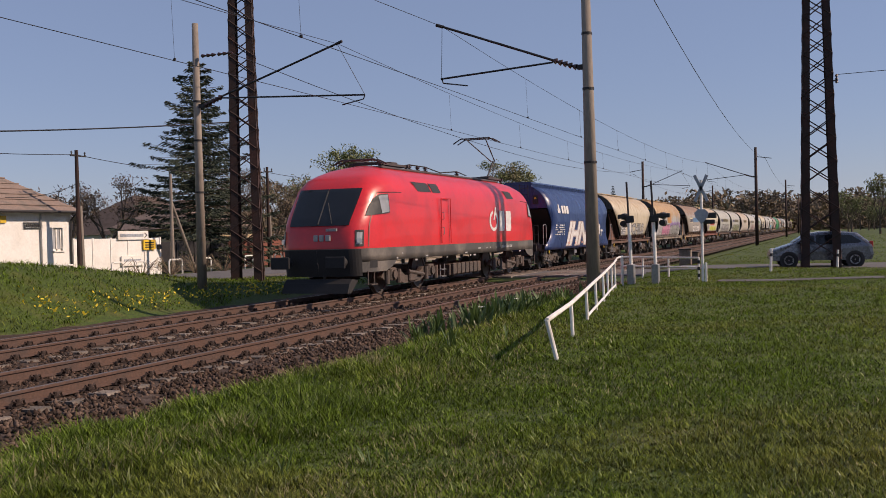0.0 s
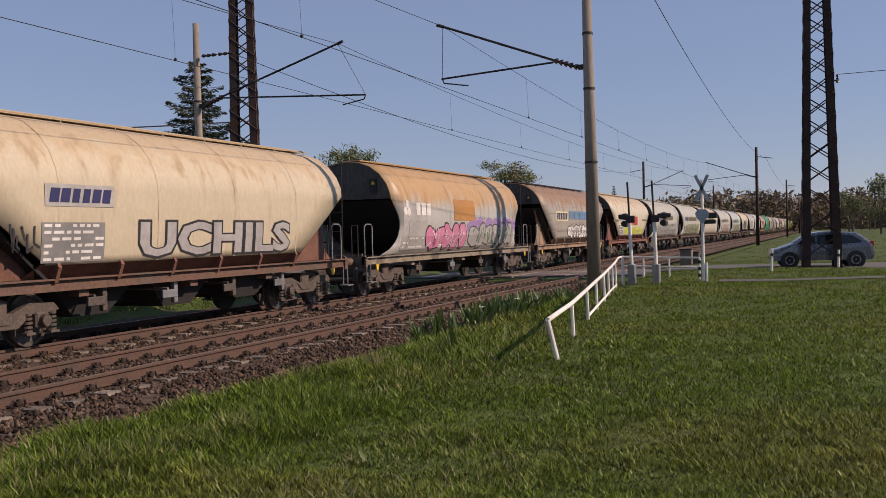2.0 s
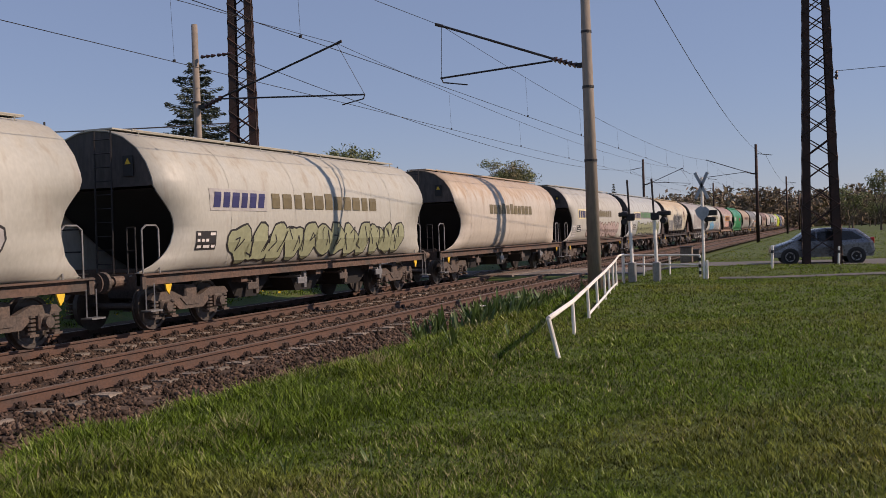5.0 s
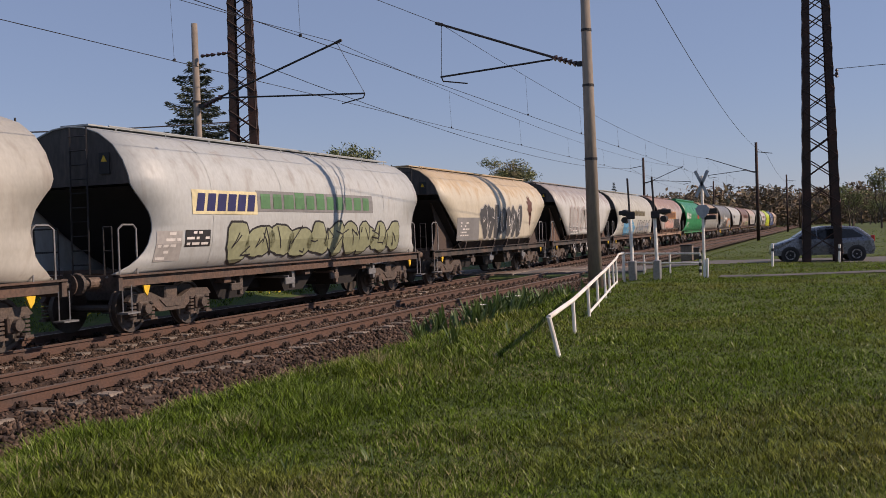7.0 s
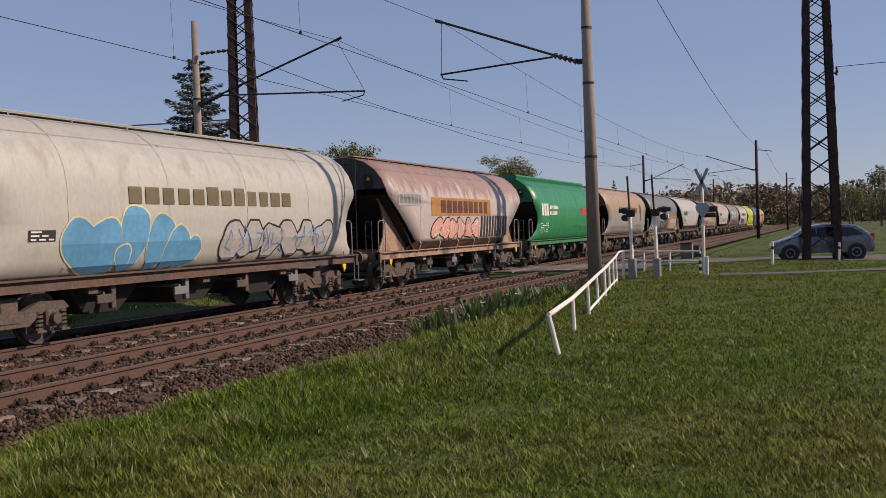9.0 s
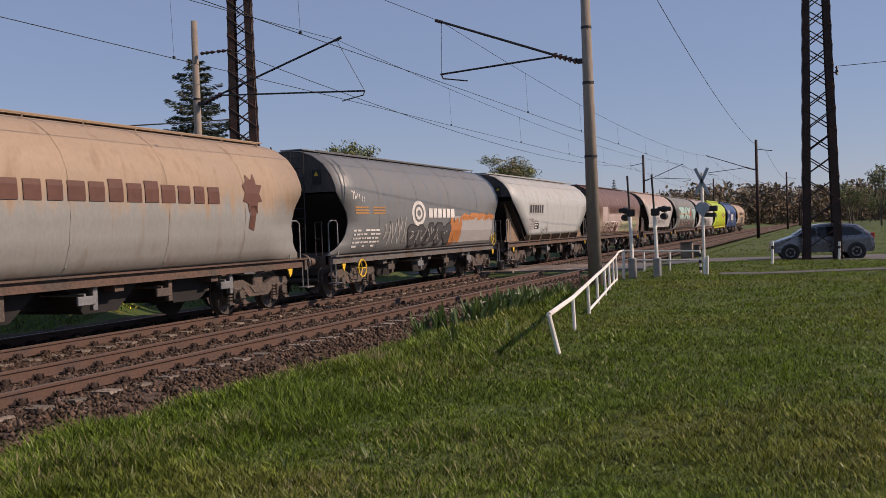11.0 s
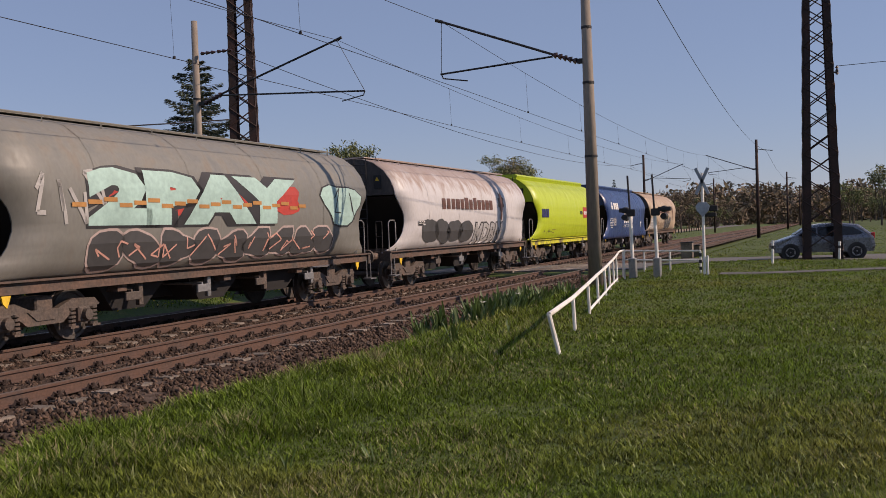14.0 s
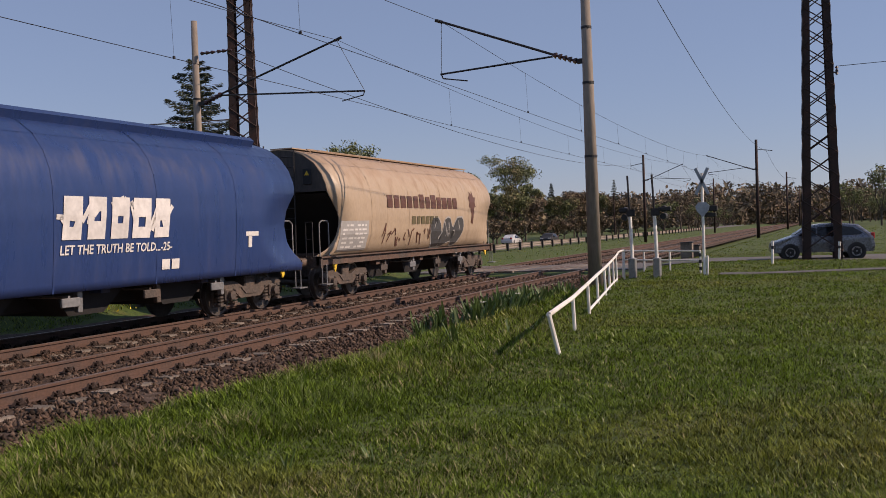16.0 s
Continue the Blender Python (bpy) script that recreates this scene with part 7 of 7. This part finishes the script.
def spruce_tree(x, y, h, w, seed, label):
    r = np.random.default_rng(seed)
    t = thing("spruce_tree", label, "tree", "conifers")
    t.location = (x, y, ground_z(x, y) - 0.05)
    bm = bmesh.new()
    tube(bm, (0, 0, 0), (0.1, 0, h * 0.98), 0.20, 0.02, n=8)
    quads = []
    z = h * 0.07
    while z < h * 0.985:
        f = 1 - z / h
        nb = int(5 + 4 * f)
        for k in range(nb):
            a = 2 * math.pi * (k + r.random()) / nb
            ln = w / 2 * (f ** 0.85) * (0.45 + 0.75 * r.random()) + 0.15
            d = np.array([math.cos(a), math.sin(a), 0.0])
            droop = -0.10 - 0.30 * f + 0.1 * r.random()
            base = np.array([0, 0, z])
            tube(bm, base, base + d * ln * 0.9 + np.array([0, 0, droop * ln + 0.22 * ln]), 0.022, 0.006, n=4, caps=False)
            m = int(20 + ln * 48)
            s = r.random(m) ** 0.8
            p = base + d * (ln * s)[:, None] + np.array([0, 0, 1.0]) * (droop * ln * s + 0.25 * ln * s * s)[:, None]
            side = np.array([-d[1], d[0], 0])
            p = p + side * (r.standard_normal(m) * 0.10 * (1 - s * 0.6) * max(0.5, ln))[:, None] + np.array([0, 0, 1]) * (-np.abs(r.standard_normal(m)) * 0.09)[:, None]
            u = d[None] * 0.10 + side[None] * (r.standard_normal(m) * 0.10)[:, None] + np.array([0, 0, -0.05])[None]
            v = np.cross(u, r.standard_normal((m, 3)))
            v = v / np.linalg.norm(v, axis=1)[:, None] * 0.035
            quads.append(np.stack([p - u, p - v, p + u, p + v], 1))
        z += h * 0.027 + 0.02
    part("trunk", bm, M["bark"], t)
    q = np.concatenate(quads)
    cr = np_mesh("crown", q.reshape(-1, 3), np.arange(len(q) * 4).reshape(-1, 4), M["spruce"])
    cr.parent = t
    return t


def plant_trees():
    spruce_tree(45.6, 32.75, 12.1, 11.2, 1, "tall dark green spruce with drooping ragged branches")
    spruce_tree(205, 56, 12.5, 4.0, 2, "distant dark spruce among bare trees")
    spruce_tree(252, 52, 14.5, 5.0, 3, "distant dark spruce among bare trees")
    leafy_tree(45.8, 39.5, 5.6, 3.8, 11, "bark", 2200, 0.09, label="bare spring tree behind the garden wall", trunk=0.14)
    leafy_tree(41.5, 38.5, 4.6, 2.8, 12, "bark", 1600, 0.08, label="bare spring tree behind the garden wall", trunk=0.10)
    leafy_tree(86.6, 45.0, 11.4, 2.2, 13, count=3800, size=0.15, label="young-leaved tree behind the houses")
    leafy_tree(77.0, 45.0, 7.6, 3.0, 14, count=3000, size=0.13, label="thin-leaved tree behind the houses")
    leafy_tree(52.5, 34.5, 6.2, 4.0, 15, "twig", 3000, 0.08, label="brown shrubby tree beside the fence")
    leafy_tree(57.5, 35.5, 5.2, 4.2, 16, "twig", 3000, 0.08, label="brown shrubby tree beside the fence")
    leafy_tree(65.0, 38.0, 6.0, 4.5, 17, "twig", 2800, 0.08, label="brown shrubby tree beside the fence")
    leafy_tree(163.0, 52.0, 15.0, 2.8, 18, "bud", 6500, 0.2, label="broad spring tree with pale green leaves")
    r = random.Random(22)
    # row along the street
    for i in range(20):
        x = 105 + 9.0 * i + r.uniform(-3, 3)
        y = 51 + r.uniform(-1, 9)
        h = r.uniform(7.5, 11.5)
        leafy_tree(x, y, h, h * 0.6, 40 + i, r.choice(("twig", "twig", "bud")), 4200, 0.28, label="brownish spring tree along the street")
    for i in range(22):
        x = 100 + 8.5 * i + r.uniform(-3, 3)
        leafy_tree(x, 49.5 + r.uniform(-1, 2), r.uniform(3.2, 4.8), 5.0, 200 + i, "twig", 2600, 0.27, label="low brown spring bush along the road", group="roadside bushes")
    # wood to the side of the line far off
    for i in range(30):
        x = 150 + 8 * i + r.uniform(-5, 5)
        y = -4 - 0.0 * i - (i % 3) * 7 + r.uniform(-4, 2)
        if y > 1.5:
            y = -2
        h = r.uniform(5.5, 8.5)
        leafy_tree(x, y, h, h * 0.6, 80 + i, r.choice(("twig", "bud", "bud")), 1300, 0.2, label="slender spring tree in the far wood", group="far wood trees")
    for i in range(14):
        x = 190 + r.uniform(-25, 60)
        y = -14 - 6 * i + r.uniform(-4, 4)
        h = r.uniform(6, 9) * (x / 200)
        leafy_tree(x, y, h, h * 0.6, 130 + i, r.choice(("twig", "bud")), 1300, 0.24, label="slender spring tree in the far wood", group="far wood trees")
    for i in range(16):
        x = 150 + 14 * i
        y = 20.5 + 0.035 * (x - 150) + r.uniform(0, 5)
        leafy_tree(x, y, r.uniform(4, 7), 4, 160 + i, r.choice(("twig", "bud")), 1200, 0.2, label="low scrub tree beside the line", group="far wood trees")


plant_trees()


def distant_wood():
    """Belt of far woods along the horizon, uneven on top."""
    r = np.random.default_rng(5)
    quads = []
    for k in range(900):
        a = radians(-14 + 66 * r.random())
        d = 330 + 160 * r.random()
        c = np.array([[d * math.cos(a), d * math.sin(a), 0.0]])
        h = 7 + 8 * r.random()
        n = 150
        z = h * r.random((n, 1)) ** 0.8
        p = c + np.concatenate([r.standard_normal((n, 2)) * 2.6, z], 1)
        u = r.standard_normal((n, 3)) * 0.55
        v = r.standard_normal((n, 3)) * 0.3
        quads.append(np.stack([p - u, p - v, p + u, p + v], 1))
    q = np.concatenate(quads)
    w = np_mesh("far_woods", q.reshape(-1, 3), np.arange(len(q) * 4).reshape(-1, 4), M["twig"])
    tagged(w, "brown-green belt of distant spring woods", "woods", kind="stuff")


distant_wood()

# ---------------------------------------------------------------- grass and plants


def grass_patch(name, label, count, rmin, rmax, material, hlo, hhi, seed, keep, az=(-4.0, 48.0), wide=0.0016, tall=None):
    """Bent blades of two quads, denser towards the camera."""
    r = np.random.default_rng(seed)
    a = np.radians(az[0] + (az[1] - az[0]) * r.random(count))
    d = np.exp(np.log(rmin) + (np.log(rmax) - np.log(rmin)) * r.random(count))
    x, y = d * np.cos(a), d * np.sin(a)
    ok = keep(x, y, r)
    x, y, d = x[ok], y[ok], d[ok]
    n = len(x)
    z = np.array([ground_z(p, q) for p, q in zip(x, y)])
    clump = np.array([noise.noise((p * 1.1, q * 1.1, 3.0)) + 0.9 * noise.noise((p * 4.5, q * 4.5, 8.0)) for p, q in zip(x, y)])
    h = (hlo + (hhi - hlo) * r.random(n) ** 1.7) * np.clip(1 + 0.85 * clump, 0.5, 2.1)
    if tall is not None:
        h *= tall(x, y)
    w = (wide + 0.0003 * d) * (0.6 + 0.9 * r.random(n))
    t = r.random(n) * 6.283
    lx, ly = np.cos(t), np.sin(t)
    bend = h * (0.3 + 1.2 * r.random(n))
    px, py = -ly * w, lx * w
    base = np.stack([x, y, z - 0.005], 1)
    mid = base + np.stack([lx * bend * 0.25, ly * bend * 0.25, h * 0.45], 1)
    tip = base + np.stack([lx * bend, ly * bend, h], 1)
    sd = np.stack([px, py, np.zeros(n)], 1)
    v = np.stack([base, mid + sd, tip, mid - sd], 1)
    f = np.arange(n * 4).reshape(-1, 4)
    g = np_mesh(name, v.reshape(-1, 3), f.reshape(-1, 4), M[material])
    return tagged(g, label, "grass", kind="stuff")


def meadow(x, y, r):
    edge = 6.5 + 0.35 * np.sin(x * 0.9) * np.sin(x * 0.37 + 1) - 0.3 * (x < 14)
    on = y < edge - 0.35 * r.random(len(x)) ** 2
    road = np.abs(x - (41.0 - 0.12 * (y - 4))) < 3.2
    path = (np.abs(x - 29.2) < 0.8) & (y < 3.0) & (r.random(len(x)) < 0.95)
    return on & ~road & ~path


def dry_only(x, y, r):
    n = np.array([noise.noise((p * 0.45 + 9, q * 0.9, 1.0)) for p, q in zip(x, y)])
    return meadow(x, y, r) & (n > 0.0) & (r.random(len(x)) < np.clip(0.3 + (np.arctan2(y, x) - 0.15) * 2.2, 0.3, 1))


def bank(x, y, r):
    return (y > 16.9 + 0.3 * np.sin(x)) & (y < 22.3) & (x < 36.5)


def verge(x, y, r):
    road = np.abs(x - 40.0) < 4.0
    return (((y > 16.2) & (y < 22.3)) | ((y < 7.0) & (y > -20))) & (x > 36) & ~road


def edge_tall(x, y):
    """Unmown grass between the fence and the ballast."""
    d = np.clip((y - (2.95 + 0.163 * (x - 10.8)) - np.maximum(0, 10.8 - x) * 0.28) / 0.7, 0, 1)
    return 1.0 + 1.25 * d * d * (3 - 2 * d) * (x < 26)


grass_patch("meadow_grass", "short green meadow grass with yellowish tips", 600000, 3.6, 46, "grass", 0.013, 0.060, 1, meadow, wide=0.0019, tall=edge_tall)
# scattered paler blades stand in for sunlit glints on the grass
grass_patch("pale_grass", "single longer green blades painted pale as glints", 24000, 3.6, 20, "glintblade", 0.025, 0.06, 12, meadow, wide=0.0018, tall=edge_tall)
grass_patch("dry_grass", "dry straw-coloured grass among the green", 100000, 3.6, 40, "dry", 0.02, 0.06, 2, dry_only, tall=edge_tall)
grass_patch("bank_grass", "long green grass on the bank beyond the tracks", 42000, 21, 42, "grass", 0.05, 0.13, 3, bank, az=(24, 48))
grass_patch("verge_grass", "green grass verge beside the line", 40000, 36, 150, "grass", 0.03, 0.07, 4, verge, az=(-4, 32))


def leaf_clump(x, y, n, length, seed, label, flowers=0):
    r = random.Random(seed)
    c = thing("leafy_plant", label, "plant", "broad-leaved plants")
    c.location = (x, y, ground_z(x, y) - 0.01)
    for k in range(n):
        bm = bmesh.new()
        a = r.uniform(0, 6.283)
        ln = length * r.uniform(0.75, 1.4)
        w = ln * r.uniform(0.04, 0.07)
        out = r.uniform(0.15, 0.75)
        off = Vector((r.uniform(-0.1, 0.1), r.uniform(-0.1, 0.1), 0)) * n ** 0.5 * 0.4
        prev = None
        for i in range(6):
            t = i / 5
            p = off + Vector((math.cos(a) * out * ln * t, math.sin(a) * out * ln * t, ln * (t * (1.25 - out * 0.35) - 0.45 * out * t * t)))
            ww = w * (0.35 + 1.3 * t * (1 - t) * 2) * (1 if i < 5 else 0.08)
            sd = Vector((-math.sin(a), math.cos(a), 0)) * ww
            cur = [bm.verts.new(p - sd + Vector((0, 0, ww * 0.4))), bm.verts.new(p), bm.verts.new(p + sd + Vector((0, 0, ww * 0.4)))]
            if prev:
                bm.faces.new((prev[0], prev[1], cur[1], cur[0]))
                bm.faces.new((prev[1], prev[2], cur[2], cur[1]))
            prev = cur
        part("leaf", bm, M["leafgreen"], c)
    for k in range(flowers):
        bm = bmesh.new()
        p = Vector((r.uniform(-0.4, 0.4), r.uniform(-0.4, 0.4), length * r.uniform(0.85, 1.05)))
        tube(bm, (p.x * 0.6, p.y * 0.6, 0), p, 0.006, n=4)
        part("stem", bm, M["leafgreen"], c)
        bm = bmesh.new()
        for i in range(6):
            a = i * math.pi / 3
            poly(bm, [p, p + Vector((0.05 * math.cos(a - 0.4), 0.05 * math.sin(a - 0.4), 0.015)), p + Vector((0.075 * math.cos(a), 0.075 * math.sin(a), 0.02)), p + Vector((0.05 * math.cos(a + 0.4), 0.05 * math.sin(a + 0.4), 0.015))])
        part("flower", bm, M["white"], c)
    return c


def build_plants():
    r = random.Random(8)
    for i in range(15):
        leaf_clump(15.0 + 0.42 * i * 0.75 + r.uniform(-0.3, 0.3), 5.75 + r.uniform(-0.5, 0.5), 40, 0.36, 300 + i, "thick clump of dark green strap leaves by the ballast", 1 if i % 5 == 2 else 0)
    for i in range(7):
        leaf_clump(20.5 + 0.7 * i + r.uniform(-0.3, 0.3), 6.0 + r.uniform(-0.3, 0.3), 26, 0.32, 330 + i, "clump of green strap leaves beside the ballast")
    for x, y, n, ln, s in ((9.35, 6.75, 13, 0.30, 1), (8.75, 6.75, 8, 0.24, 2), (11.9, 4.75, 12, 0.27, 3), (13.6, 5.9, 12, 0.34, 4), (12.9, 4.2, 6, 0.2, 5), (5.4, 3.3, 5, 0.16, 6), (5.9, 2.9, 5, 0.15, 7), (7.0, 6.2, 6, 0.2, 8)):
        leaf_clump(x, y, n, ln, 350 + s, "small green broad-leaved plant in the grass")
    # yellow flowers on the far bank
    g = np.random.default_rng(6)
    n = 420
    x = 17.5 + 11.5 * g.random(n)
    y = 16.9 + 0.8 * g.random(n) ** 1.3 + 0.35 * np.abs(g.standard_normal(n))
    z = np.array([ground_z(a, b) for a, b in zip(x, y)]) + 0.08 + 0.16 * g.random(n)
    c = np.stack([x, y, z], 1)
    u = g.standard_normal((n, 3)) * 0.022
    v = g.standard_normal((n, 3)) * 0.022
    f = np_mesh("bank_flowers", np.stack([c - u, c - v, c + u, c + v], 1).reshape(-1, 3), np.arange(n * 4).reshape(-1, 4), M["flower"])
    tagged(f, "small yellow flowers along the foot of the bank", "flowers", kind="stuff")
    # dry stalk tuft and bramble by the far wall
    for x, y, s, hh in ((10.1, 4.9, 1, 0.24), (9.9, 4.8, 2, 0.18)):
        t = thing("dry_tuft", "small dry straw-coloured grass tuft", "plant", "dry tufts")
        t.location = (x, y, ground_z(x, y))
        bm = bmesh.new()
        rr = random.Random(s)
        for k in range(40):
            a, o = rr.uniform(0, 6.28), rr.uniform(0.2, 0.8)
            tube(bm, (0, 0, 0), (math.cos(a) * o * hh, math.sin(a) * o * hh, hh * rr.uniform(0.4, 1)), 0.004, 0.001, n=3, caps=False)
        part("straw", bm, M["dry"], t)
    for x, y, s in ((34.8, 28.2, 1), (36.6, 28.0, 2), (38.6, 28.1, 3), (40.8, 28.0, 4)):
        b = thing("bramble_bush", "low tangle of bare bramble stems", "bush", "bramble bushes")
        b.location = (x, y, 0.1)
        bm = bmesh.new()
        rr = random.Random(s)
        for k in range(34):
            a = rr.uniform(0, 6.28)
            l1, l2 = rr.uniform(0.3, 0.8), rr.uniform(0.7, 1.3)
            hh = rr.uniform(0.4, 1.0)
            tube(bm, (0, 0, 0), (math.cos(a) * l1, math.sin(a) * l1, hh), 0.012, 0.008, n=3, caps=False)
            tube(bm, (math.cos(a) * l1, math.sin(a) * l1, hh), (math.cos(a) * l2, math.sin(a) * l2, hh * 0.5), 0.008, 0.004, n=3, caps=False)
        part("bramble", bm, M["twig"], b)


build_plants()

build_sleepers()


# ---------------------------------------------------------------- movement


def motions():
    """The train runs towards the camera's left at an even speed; two cars drive on the street beyond."""
    for w, u in TRAIN:
        walk(w, [(float(t), pose(u - SPEED * t, Y_FAR, 0)) for t in range(0, 17)])
    walk(car_dark, [(float(t), pose(137.0 + 14.0 * (16 - t), 38.0, -0.70, 0, 0, 180)) for t in range(0, 17)])
    walk(car_white, [(float(t), pose(133.0 - 2.2 * (16 - t), 42.5, -0.70)) for t in range(0, 17)])


motions()
